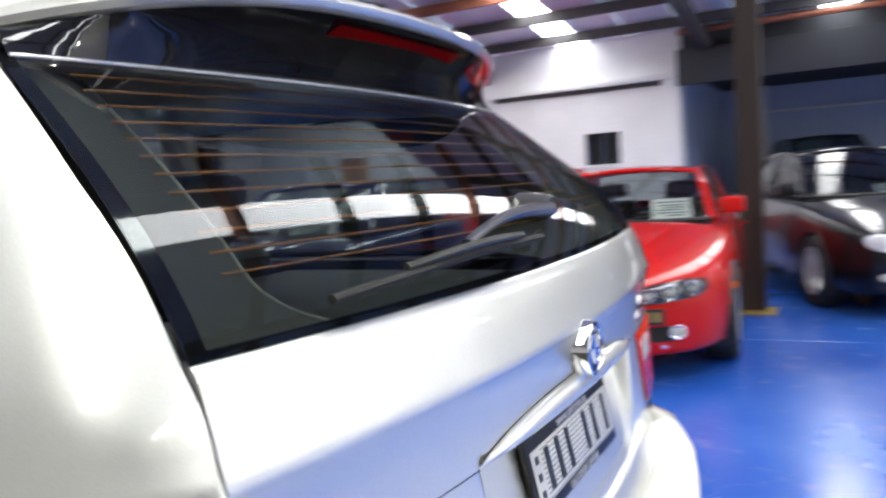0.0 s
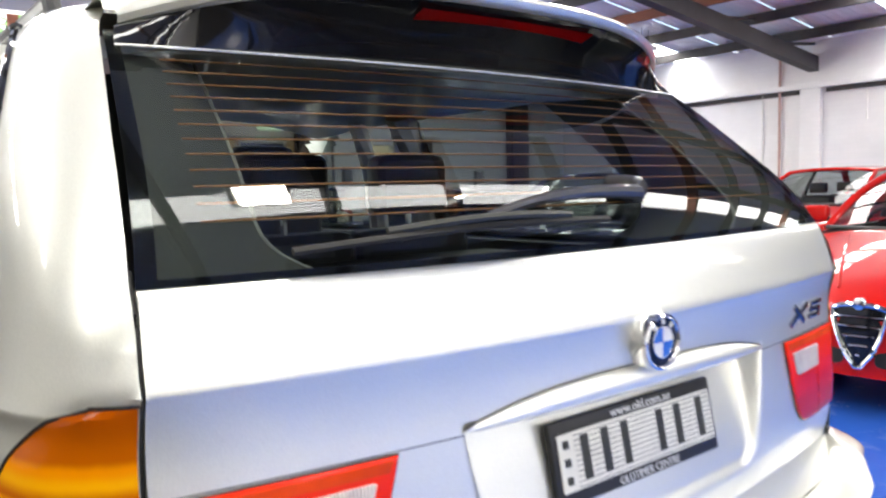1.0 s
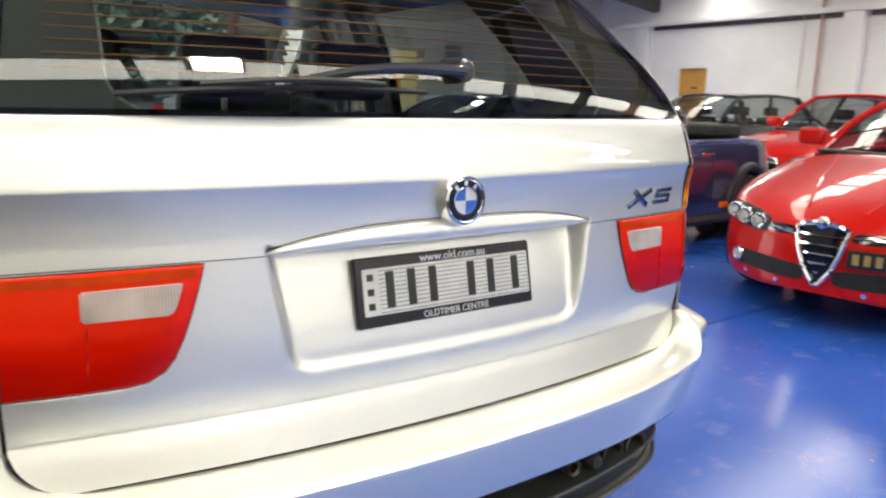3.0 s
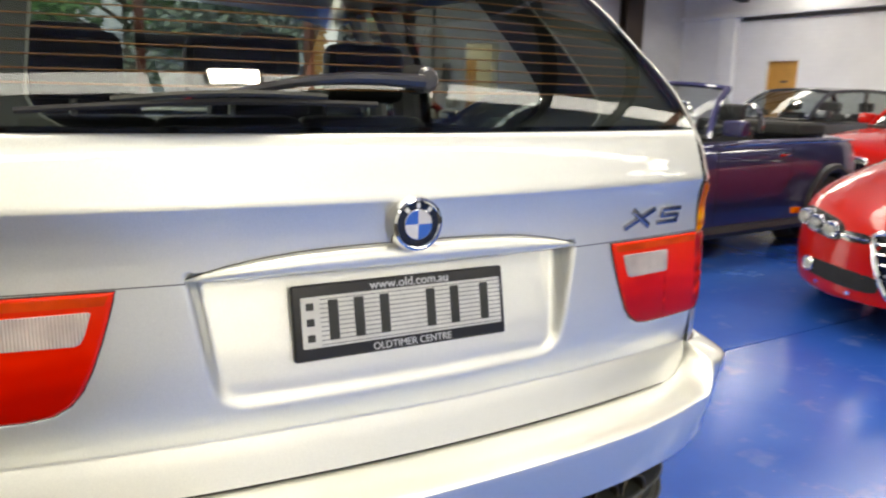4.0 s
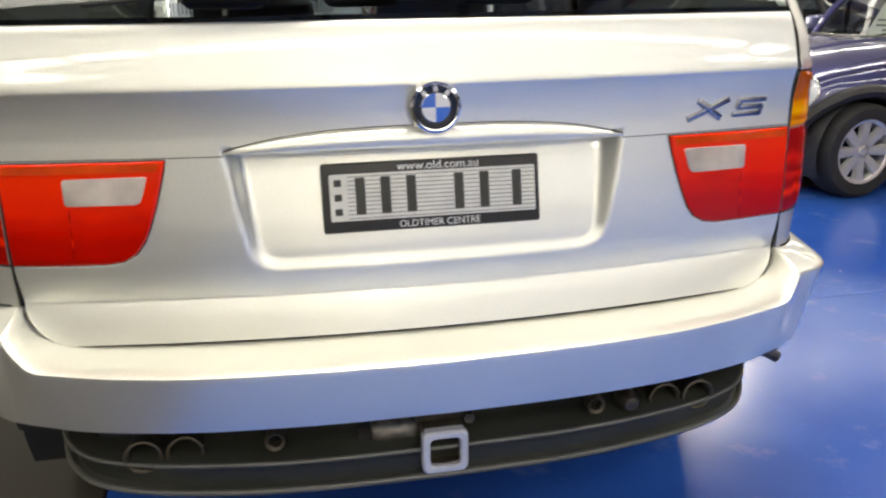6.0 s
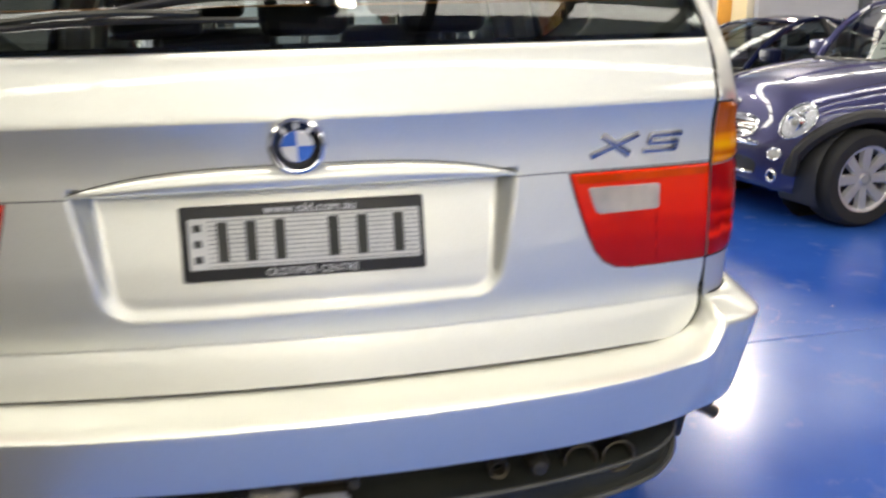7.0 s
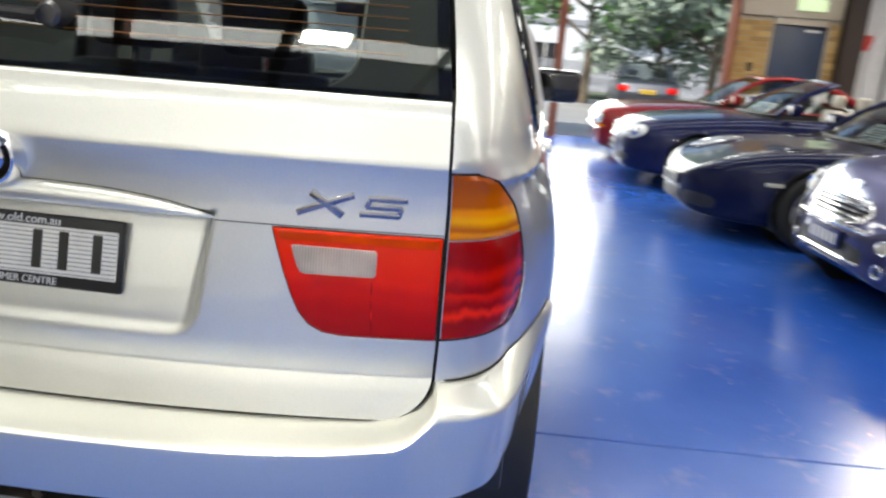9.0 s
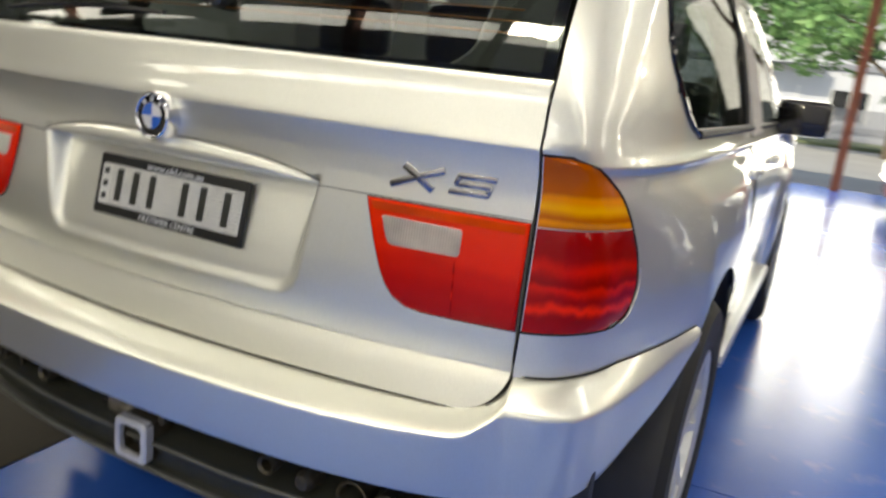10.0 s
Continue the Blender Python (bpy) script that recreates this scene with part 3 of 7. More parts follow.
structure("column_corner", joined(box(11.0, 11.5, NY - 0.30, NY - 0.28, 0, 4.2), box(11.0, 11.5, NY - 0.10, NY - 0.08, 0, 4.2), box(11.24, 11.26, NY - 0.28, NY - 0.10, 0, 4.2)), BROWNSTEEL, "dark brown steel column near the corner", "column")
# doorway into a warm lit room
structure("back_room", joined(box(6.6, 9.2, NY + 1.8, NY + 1.9, 0, 2.6), box(6.6, 6.7, NY + 0.26, NY + 1.8, 0, 2.6), box(9.1, 9.2, NY + 0.26, NY + 1.8, 0, 2.6), box(6.6, 9.2, NY + 0.26, NY + 1.9, 2.6, 2.7), box(6.6, 9.2, NY + 0.26, NY + 1.9, -0.05, 0.0)), CREAMROOM, "warm cream room behind the doorway")
structure("door_3", box(8.20, 8.48, NY + 1.74, NY + 1.79, 0.0, 1.92, 0.004), ORANGEWOOD, "tan inner door in the cream room", "door")
structure("trim", joined(box(7.12, 7.2, NY - 0.02, NY + 0.02, 0, 2.28), box(7.95, 8.03, NY - 0.02, NY + 0.02, 0, 2.28), box(7.2, 7.95, NY - 0.02, NY + 0.02, 2.2, 2.28)), LAMPBODY, "white door surround", "trim")
area("room_lamp", (7.8, NY + 1.0, 2.55), (7.8, NY + 1.0, 0), 0.8, 0.8, 15, (1.0, 0.93, 0.80))
structure("fire_sign", box(6.02, 6.16, NY - 0.02, NY - 0.003, 1.88, 2.12, 0.004), SIGNRED, "red fire equipment sign", "sign")
structure("meter_box", box(6.66, 6.84, NY - 0.12, NY - 0.003, 1.46, 1.76, 0.01), METERGREY, "small grey box on the wall", "box")
pic = structure("notice_board", box(8.50, 8.90, NY - 0.03, NY - 0.003, 1.86, 2.34, 0.006), INK, "black framed notice on the end wall", "notice")
part("notice_sheet", box(8.58, 8.82, NY - 0.036, NY - 0.031, 1.98, 2.24), METERGREY, pic)
structure("meter_box_b", box(10.05, 10.25, NY - 0.12, NY - 0.003, 1.3, 1.65, 0.01), METERGREY, "small grey switch box", "box")
structure("wall_pipe", tube([(6.45, NY - 0.05, 0.1), (6.45, NY - 0.05, 4.0)], 0.03, 8), METERGREY, "grey pipe down the end wall", "pipe")
structure("wall_cable", tube([(6.1, NY - 0.03, 0.2), (6.15, NY - 0.03, 1.2), (6.1, NY - 0.03, 1.8), (6.3, NY - 0.03, 2.4), (6.45, NY - 0.03, 2.6)], 0.02, 8), LAMPBODY, "pale hose on the end wall", "hose")
structure("opening_post", joined(box(1.15, 1.29, NY + 0.50, NY + 0.52, 0, 4.4), box(1.15, 1.29, NY + 0.62, NY + 0.64, 0, 4.4), box(1.21, 1.23, NY + 0.52, NY + 0.62, 0, 4.4)), RUSTSTEEL, "slender red-brown steel post in the vehicle opening", "post")

# ---------------------------------------------------------------- unseen sides
# walls out of view, their white added to bounce light onto the tailgate
structure("wall_west", box(-9.7, -9.5, -10, 12.6, 0, 5.0), BOUNCEWALL, "plain unseen wall, white to bounce light")
structure("wall_south", box(-9.7, 18.2, -10.2, -10, 0, 5.6), BOUNCEWALL, "plain unseen end wall, white to bounce light")

# ---------------------------------------------------------------- steel column beside the red car
col = structure("column_mid", joined(box(6.05, 6.23, 0.36, 0.375, 0, 5.0), box(6.05, 6.23, 0.545, 0.56, 0, 5.0), box(6.133, 6.147, 0.375, 0.545, 0, 5.0)), BROWNSTEEL, "brown painted steel column standing on the blue floor", "column")
part("column_foot", box(5.96, 6.32, 0.27, 0.65, 0.001, 0.012, 0.004), YELLOWPAINT, col, "worn yellow floor mark")

# ---------------------------------------------------------------- roof: sheets in corrugation, purlins, rafters
RIDGE_X, RIDGE_Z, EAVE_Z = 2.0, 5.15, 3.78


def roof_z(x):
    return RIDGE_Z - (RIDGE_Z - EAVE_Z) * abs(x - RIDGE_X) / (EX - RIDGE_X)


def roof_sheet(x0, x1, y0, y1, lift):
    """Corrugated sheet; ribs run down the slope."""
    n = max(int((y1 - y0) / 0.035), 2)
    rows = []
    for x in (x0, (x0 + x1) / 2, x1):
        rows.append([(x, y0 + (y1 - y0) * k / n, roof_z(x) + lift + 0.012 * (k % 4 in (1, 2))) for k in range(n + 1)])
    return from_grid(rows)


sheets = []
y = -10.37
lit = []
k = 0
while y < NY:
    w = 0.90
    y1 = min(y + w, NY + 0.1)
    is_light = k % 5 == 1
    for x0, x1 in ((-9.5, RIDGE_X), (RIDGE_X, EX + 0.1)):
        if is_light:
            lit.append((max(x0, -6.5), x1, y, y + 0.5))
            if x0 < -6.5:
                sheets.append(roof_sheet(x0, -6.5, y, y + 0.5, 0.0))
            sheets.append(roof_sheet(x0, x1, y + 0.5, y1, 0.0))
        else:
            sheets.append(roof_sheet(x0, x1, y, y1, 0.0))
    y = y1
    k += 1
ceiling = structure("ceiling", joined(*sheets), SHEET, "corrugated roof sheets on dark purlins", "ceiling")
for x0, x1, a, b in lit:
    structure("skylight", roof_sheet(x0, x1, a, b, 0.003), SKYLIGHT, "translucent corrugated skylight sheet", "skylight")
for x in np.arange(-9.0, EX, 1.25):
    structure("purlin", box(x - 0.04, x + 0.04, -10, NY, roof_z(x) - 0.17, roof_z(x) - 0.012), PURLIN if int(x * 4) % 3 else RUSTSTEEL, "dark steel purlin under the roof", "purlin")
for y in (-7.0, -2.6, 1.8, 6.15, 10.6):
    bms = []
    for x0, x1 in ((-9.5, RIDGE_X), (RIDGE_X, EX)):
        for dz, h in ((-0.42, 0.13), ):
            a, b = roof_z(x0) + dz, roof_z(x1) + dz
            bm = box(0, 1, y - 0.09, y + 0.09, 0, 1)
            for v in bm.verts:
                t = v.co.x
                v.co = Vector((x0 + (x1 - x0) * t, v.co.y, a + (b - a) * t + (v.co.z - 0.5) * h * 2))
            bms.append(bm)
        n = 6
        for q in range(n):
            xa = x0 + (x1 - x0) * q / n
            xb = x0 + (x1 - x0) * (q + 1) / n
            bms.append(tube([(xa, y, roof_z(xa) - 0.45), (xb, y, roof_z(xb) - 0.05)], 0.03, 6))
    structure("rafter", joined(*bms), PURLIN, "dark steel roof truss", "truss")

# ---------------------------------------------------------------- lamps under the roof
# only (0.16, 0.03) and (5.6, 8.05) follow reflections; the rest are added fill
LAMPS = [(0.16, 0.03, 13), (5.6, 8.05, 44), (0.16, 8.05, 20), (0.16, -8.0, 36), (5.6, -8.0, 8), (10.6, 8.05, 5), (10.6, -8.0, 5)]
# the unseen 36 W lamp at y = -8 brightens the tailgate
for x, y, watts in LAMPS:
    z = 3.82 if abs(x - 0.16) < 0.01 else min(3.82, roof_z(x) - 0.4)
    lamp = tagged(part("ceiling_lamp", box(x - 0.17, x + 0.17, y - 0.15, y + 0.15, z, z + 0.09, 0.015), LAMPBODY), "white rectangular hall lamp under the roof, inferred or added as fill", "ceiling lamp", "hall lamps")
    part("diffuser", box(x - 0.145, x + 0.145, y - 0.125, y + 0.125, z - 0.012, z - 0.001, 0.003), TUBE, lamp)
    for s in (-0.1, 0.1):
        part("hanger", tube([(x + s, y, z + 0.09), (x + s, y, roof_z(x) + 0.005)], 0.006, 6), PURLIN, lamp)
    area("lamp_light", (x, y, z - 0.03), (x, y, 0), 0.28, 0.24, watts, (1.0, 0.94, 0.85))
# daylight of the sky in the upper part of the vehicle opening
area("opening_light", (-0.6, NY + 0.9, 2.25), (-0.6, 0, 1.6), 5.8, 3.7, 195, (0.97, 0.98, 1.0))

# ---------------------------------------------------------------- silver SUV, rear at y = 0, facing +y
suv = tagged(empty("suv"), "silver metallic family SUV parked tail-on with tow hitch", "car")


def plan(x):
    return 0.07 + 0.134 * x * x


gate_off = smooth_table([(0.68, -0.0150), (0.70, -0.0110), (0.735, -0.0020), (0.755, 0.0048), (0.7600, 0.0066), (0.7630, 0.0070), (0.7665, 0.0065), (0.79, 0.0026), (0.82, -0.0018), (0.85, -0.0040), (0.88, -0.0040),
                         (0.92, -0.002), (0.98, 0.002), (1.02, 0.0045), (1.045, 0.0058), (1.07, 0.0050), (1.095, 0.0015), (1.112, -0.003), (1.1195, -0.0058),
                         (1.1225, -0.0056), (1.15, 0.002), (1.185, 0.013), (1.210, 0.023), (1.222, 0.031)])
edge_x = smooth_table([(0.55, 0.716), (0.76, 0.716), (0.833, 0.718), (1.0, 0.718), (1.114, 0.717), (1.213, 0.711), (1.30, 0.698), (1.38, 0.680), (1.43, 0.668), (1.50, 0.650), (1.557, 0.632), (1.62, 0.58), (1.68, 0.45)])
edge_y = smooth_table([(0.55, 0.138), (0.76, 0.138), (0.833, 0.139), (1.0, 0.146), (1.05, 0.146), (1.122, 0.134), (1.185, 0.148), (1.222, 0.172), (1.26, 0.196), (1.30, 0.228), (1.34, 0.268), (1.38, 0.315), (1.43, 0.371), (1.50, 0.455), (1.557, 0.535), (1.62, 0.66), (1.68, 0.86)])
side_x = smooth_table([(0.30, 0.83), (0.55, 0.852), (0.76, 0.865), (0.83, 0.873), (0.9, 0.877), (1.0, 0.874), (1.05, 0.869), (1.083, 0.8605), (1.090, 0.8610), (1.1010, 0.8665), (1.105, 0.8650), (1.120, 0.853), (1.213, 0.834), (1.30, 0.812), (1.40, 0.782), (1.50, 0.742), (1.557, 0.715), (1.62, 0.67), (1.68, 0.55)])


def gate_halfwidth(z):
    if z >= 0.765:
        return edge_x(z)
    t = (0.765 - z) / 0.078
    return edge_x(0.765) - 0.085 * (1 - math.sqrt(max(1 - t * t, 0)))


def recess(x, z):
    hw = 0.320 + (z - 0.803) / 0.212 * 0.031
    d = min(hw - abs(x), (z - 0.803) * 1.0)
    if z > 1.022 or d < 0:
        return 0.0
    # rounded lower corners
    cx, cz = hw - abs(x), z - 0.803
    if cx < 0.05 and cz < 0.05:
        d = 0.05 - math.hypot(0.05 - cx, 0.05 - cz)
        if d < 0:
            return 0.0
    return (0.006 + 0.040 * min((z - 0.803) / 0.205, 1)) * sstep(0, 0.026, d)


def gate_y(x, z):
    return plan(x) + gate_off(z) + recess(x, z)


zs = sorted(list(np.linspace(0.688, 1.222, 110)) + list(np.linspace(1.113, 1.129, 9)) + list(np.linspace(0.752, 0.770, 9)))
us = np.linspace(-1, 1, 241)
rows = [[(u * (gate_halfwidth(z) - 0.003), gate_y(u * (gate_halfwidth(z) - 0.003), z), z) for u in us] for z in zs]
# turn the sheet's rim inwards so that its edges have depth
rim = lambda row: [(x, y + 0.03, z) for x, y, z in row]
rows = [rim(rows[0])] + rows + [rim(rows[-1])]
rows = [[(r[0][0], r[0][1] + 0.03, r[0][2])] + r + [(r[-1][0], r[-1][1] + 0.03, r[-1][2])] for r in rows]
tailgate = part("tailgate", from_grid(rows), SILVER, suv, "silver tailgate with a recess for the number plate", 60)

# handle strip over the plate recess
def strip_rows():
    out = []
    for k in range(61):
        x = -0.352 + 0.704 * k / 60
        a = abs(x) / 0.352
        top = 1.050 - 0.034 * a ** 3.2
        bot = 1.013
        h = max(top - bot, 0.002)
        e = (1 - a ** 6)
        row = []
        for s, o in ((0, 0.030), (0.02, -0.008 * e), (0.2, -0.015 * e), (0.55, -0.016 * e), (0.85, -0.010 * e), (0.97, -0.003), (1.0, 0.012)):
            row.append((x, plan(x) + 0.004 + o, bot + h * s))
        out.append(row)
    return out


part("grab_handle", from_grid(strip_rows()), SILVER, tailgate, "", 60)
part("handle_gap", tube([(x, plan(x) + 0.0035, 1.0515 - 0.034 * (abs(x) / 0.352) ** 3.2) for x in np.linspace(-0.35, 0.35, 41)], 0.0008, 6), GAP, tailgate)

# seam along the gate between handle and lamps
for sgn in (-1, 1):
    part("seam", tube([(sgn * x, gate_y(x, 1.0105) + 0.0003, 1.0105) for x in np.linspace(0.35, 0.715, 26)], 0.0009, 6), GAP, tailgate)

# dark gap round the tailgate
gap_pts = []
for z in np.linspace(1.24, 0.70, 40):
    gap_pts.append((-gate_halfwidth(z) - 0.001, edge_y(z) + 0.006 if z > 0.77 else plan(gate_halfwidth(z)) + gate_off(z) + 0.008, z))
for u in np.linspace(-1, 1, 30):
    x = u * gate_halfwidth(0.688)
    gap_pts.append((x, plan(x) + gate_off(0.69) + 0.0045, 0.6865))
gap_pts += [(-x, y, z) for x, y, z in gap_pts[39::-1]]
part("tailgate_gap", tube(gap_pts, 0.0042, 6), GAP, suv)


# quarter panels, flanks and pillars: one sheet a side, flared round the wheels
flare = smooth_table([(0.30, 0.066), (0.55, 0.066), (0.76, 0.060), (0.83, 0.052), (0.9, 0.043), (1.0, 0.026), (1.05, 0.010), (1.083, 0.0), (1.7, 0.0)])
swell = smooth_table([(0.0, 1.0), (1.30, 1.0), (1.75, 0.5), (3.0, 0.5), (3.35, 1.0), (4.2, 0.9), (4.62, 0.3)])


def wide_x(z, y):
    return side_x(z) + flare(z) * swell(y)


def corner(z, v):
    """From the gap (v = 0) round the corner to the flank (v = 1)."""
    x0, y0, xs_ = edge_x(z) + 0.003, edge_y(z), side_x(z)
    y3 = max(0.72, y0 + 0.26)
    p0, p1, p2, p3 = (x0, y0), (x0 + (xs_ - x0) * 0.72, y0 + 0.045), (xs_ - 0.004, y0 + (y3 - y0) * 0.30), (xs_, y3)
    c = [(1 - v) ** 3, 3 * v * (1 - v) ** 2, 3 * v * v * (1 - v), v ** 3]
    out = flare(z) * max(0.0, (v - 0.55) / 0.45) ** 1.3
    return out + sum(c[i] * (p0, p1, p2, p3)[i][0] for i in range(4)), sum(c[i] * (p0, p1, p2, p3)[i][1] for i in range(4))


nose_w = smooth_table([(0.7, 1.0), (1.2, 1.005), (2.6, 1.0), (3.6, 0.995), (4.1, 0.95), (4.4, 0.86), (4.55, 0.70), (4.62, 0.45)])
hood_z = smooth_table([(0.7, 1.70), (3.05, 1.70), (3.2, 1.14), (3.5, 1.08), (4.1, 0.99), (4.4, 0.90), (4.62, 0.72)])
ARCH = ((0.97, 0.375, 0.450), (3.74, 0.375, 0.42))


win_rear = smooth_table([(1.14, 0.72), (1.17, 0.62), (1.22, 0.55), (1.30, 0.50), (1.40, 0.54), (1.50, 0.64), (1.56, 0.74), (1.60, 0.84)])


def win_front(z):
    return 2.95 - 0.75 * (z - 1.15) / 0.41


def skin_x(z, y):
    """Half-width of the flank at y, round the rear corner too."""
    y3 = max(0.72, edge_y(z) + 0.26)
    if y >= y3:
        return wide_x(z, y) * nose_w(y)
    lo, hi = 0.0, 1.0
    for _ in range(24):
        m = (lo + hi) / 2
        if corner(z, m)[1] < y:
            lo = m
        else:
            hi = m
    return corner(z, lo)[0]


def flank_rows(sgn):
    rows = []
    levels = list(np.linspace(0.30, 0.757, 20)) + list(np.linspace(0.77, 1.06, 16)) + [1.075, 1.083, 1.087, 1.091, 1.096, 1.101, 1.105, 1.112, 1.122, 1.14] + list(np.linspace(1.16, 1.66, 24))
    for z in levels:
        row = []
        for v in np.linspace(0, 1, 26):
            x, y = corner(z, v)
            row.append((sgn * x, y - (0.006 if abs(z - 1.122) < 0.01 else 0), z))
        y3 = row[-1][1]
        for k, y in enumerate(np.linspace(0, 1, 60)[1:]):
            yy = y3 + (4.62 - y3) * y
            top = hood_z(yy)
            zz = min(z, top) if z > 0.7 else z
            row.append((sgn * wide_x(min(z, 1.2) if yy > 3.1 else z, yy) * nose_w(yy), yy, zz))
        rows.append(row)
    return rows, levels


for sgn in (1, -1):
    rows, levels = flank_rows(sgn)

    def hidden(i, j):
        pts = [rows[a][b] for a in (i, i + 1) for b in (j, j + 1)]
        x, y, z = (sum(p[k] for p in pts) / 4 for k in range(3))
        if levels[i] < 0.735 and y < 0.64:
            return True
        if any((y - a) ** 2 + (z - b) ** 2 < r * r for a, b, r in ARCH):
            return True
        if levels[i] >= 1.14 and y > 3.12 - 1.56 * (z - 1.12):
            return True
        if 1.15 < z < 1.60 and win_rear(z) < y < win_front(z):
            return True
        return False
    bm = from_grid(rows, flip=sgn < 0, skip=hidden)
    for v in bm.verts:
        for a, b, r in ARCH:
            d = math.hypot(v.co.y - a, v.co.z - b)
            if v.is_boundary and r * 0.93 < d < r * 1.12 and v.co.z < 0.9:
                v.co.y, v.co.z = a + (v.co.y - a) * r / d, b + (v.co.z - b) * r / d
    body = part("body_side", bm, SILVER, suv, "", 50)
    # side glass behind the openings
    g = []
    for z in np.linspace(1.14, 1.61, 16):
        y0_, y1_ = win_rear(z) - 0.03, win_front(z) + 0.04
        g.append([(sgn * (skin_x(z, y) - 0.010), y, z) for y in y0_ + (y1_ - y0_) * np.linspace(0, 1, 30) ** 1.5])
    part("side_window", from_grid(g, flip=sgn < 0), SIDEGLASS, suv)
    part("window_trim", tube([(sgn * (skin_x(1.15, y) + 0.002), y, 1.147) for y in np.linspace(0.70, 3.0, 30)], 0.010, 8), TRIM, suv)
    part("window_edge", tube([(sgn * (skin_x(z, win_rear(z)) + 0.001), win_rear(z), z) for z in np.linspace(1.147, 1.60, 26)], 0.007, 8), GLOSSBLACK, suv, "black window edge strip")
    part("window_top", tube([(sgn * (skin_x(1.60, y) + 0.001), y, 1.602) for y in np.linspace(0.84, 2.1, 16)], 0.012, 8), GLOSSBLACK, suv)
    part("running_board", box(sgn * 0.865 - 0.055, sgn * 0.865 + 0.055, 1.52, 3.2, 0.385, 0.435, 0.02), ALLOY, suv, "bright metal running board")
    pillar = [[(sgn * (skin_x(z, y) + d), y, z) for y, d in ((1.62, -0.008), (1.622, 0.002), (1.71, 0.002), (1.712, -0.008))] for z in np.linspace(1.14, 1.61, 12)]
    part("door_pillar", from_grid(pillar, flip=sgn < 0), GLOSSBLACK, suv, "gloss black door pillar")
    # door mirror
    mir = part("door_mirror", box(sgn * 0.945 - 0.115, sgn * 0.945 + 0.115, 2.80, 2.93, 1.105, 1.265, 0.04, 3), GLOSSBLACK, suv, "black door mirror")
    # gloss black puts a dark reflection into the mirror glass colour
    part("mirror_glass", box(sgn * 0.945 - 0.095, sgn * 0.945 + 0.095, 2.793, 2.802, 1.125, 1.245, 0.003), GLOSSBLACK, mir)
    part("mirror_arm", box(sgn * 0.87 - 0.06, sgn * 0.87 + 0.06, 2.84, 2.92, 1.115, 1.17, 0.012), TRIM, mir)
    # door handles
    for y in (1.62, 2.42):
        part("door_handle", box(sgn * 0.884 - 0.02, sgn * 0.884 + 0.028, y - 0.10, y + 0.10, 1.0, 1.03, 0.01), SILVER, suv)
    part("door_seam", tube([(sgn * (skin_x(z, 1.68) + 0.0008), 1.68, z) for z in np.linspace(0.42, 1.13, 16)], 0.003, 6), GAP, suv)
    # wheel-arch liner
    for a, b, r in ARCH:
        arc = [[(sgn * xx, a + (r - 0.004) * math.cos(t), b + (r - 0.004) * math.sin(t)) for t in np.linspace(-0.4, math.pi + 0.4, 24)] for xx in (0.58, 0.915)]
        part("wheel_arch_liner", from_grid(arc), TRIM, suv)

# roof, bonnet, windscreen, front
roof = []
for y in np.linspace(0.52, 2.35, 16):
    w = 0.64 + 0.07 * sstep(0.5, 0.9, y)
    roof.append([(u * w, y, 1.665 - 0.075 * abs(u) ** 2.5 - 0.05 * sstep(1.0, 0.55, y) - 0.02 * sstep(1.9, 2.4, y)) for u in np.linspace(-1, 1, 25)])
part("roof", solid(from_grid(roof), 0.03), SILVER, suv)
for sgn in (-1, 1):
    part("roof_rail", tube([(sgn * 0.60, 0.95, 1.62), (sgn * 0.60, 1.0, 1.69), (sgn * 0.60, 1.6, 1.705), (sgn * 0.60, 2.1, 1.70), (sgn * 0.60, 2.2, 1.64)], 0.018, 8), TRIM, suv)
ws = [[(u * (0.74 + 0.0 * v) * (1 - 0.12 * v), 3.18 - 0.13 * u * u - 0.78 * v, 1.12 + 0.50 * v) for u in np.linspace(-1, 1, 13)] for v in np.linspace(0, 1, 8)]
part("windscreen", from_grid(ws), DARKGLASS, suv)
hood = []
for y in np.linspace(3.22, 4.62, 18):
    hood.append([(u * 0.905 * nose_w(y), y, hood_z(y) + 0.03 * (1 - u * u)) for u in np.linspace(-1, 1, 17)])
part("bonnet", solid(from_grid(hood), 0.02), SILVER, suv)
part("front_end", box(-0.75, 0.75, 4.40, 4.60, 0.32, 0.72, 0.08, 3), SILVER, suv)
part("underbody", box(-0.60, 0.60, 0.45, 4.2, 0.26, 0.40, 0.05), TRIM, suv)


# ---- lamps
def lens_sheet(outline, surf, proud, thick=0.012, rings=9):
    """A lens over a star-shaped outline in surface coordinates, edges rounded."""
    cx = sum(p[0] for p in outline) / len(outline)
    cz = sum(p[1] for p in outline) / len(outline)
    rows = []
    for t, f in [(k / rings * 0.95, 1.0) for k in range(rings + 1)] + [(0.975, 0.93), (0.99, 0.7), (1.0, 0.25)]:
        rows.append([surf(cx + (a - cx) * t, cz + (b - cz) * t, proud * f) for a, b in outline])
    rows.append([surf(a, b, -thick) for a, b in outline])
    bm = from_grid(rows, closed=True)
    bmesh.ops.remove_doubles(bm, verts=bm.verts, dist=1e-5)
    bmesh.ops.recalc_face_normals(bm, faces=bm.faces)
    return bm


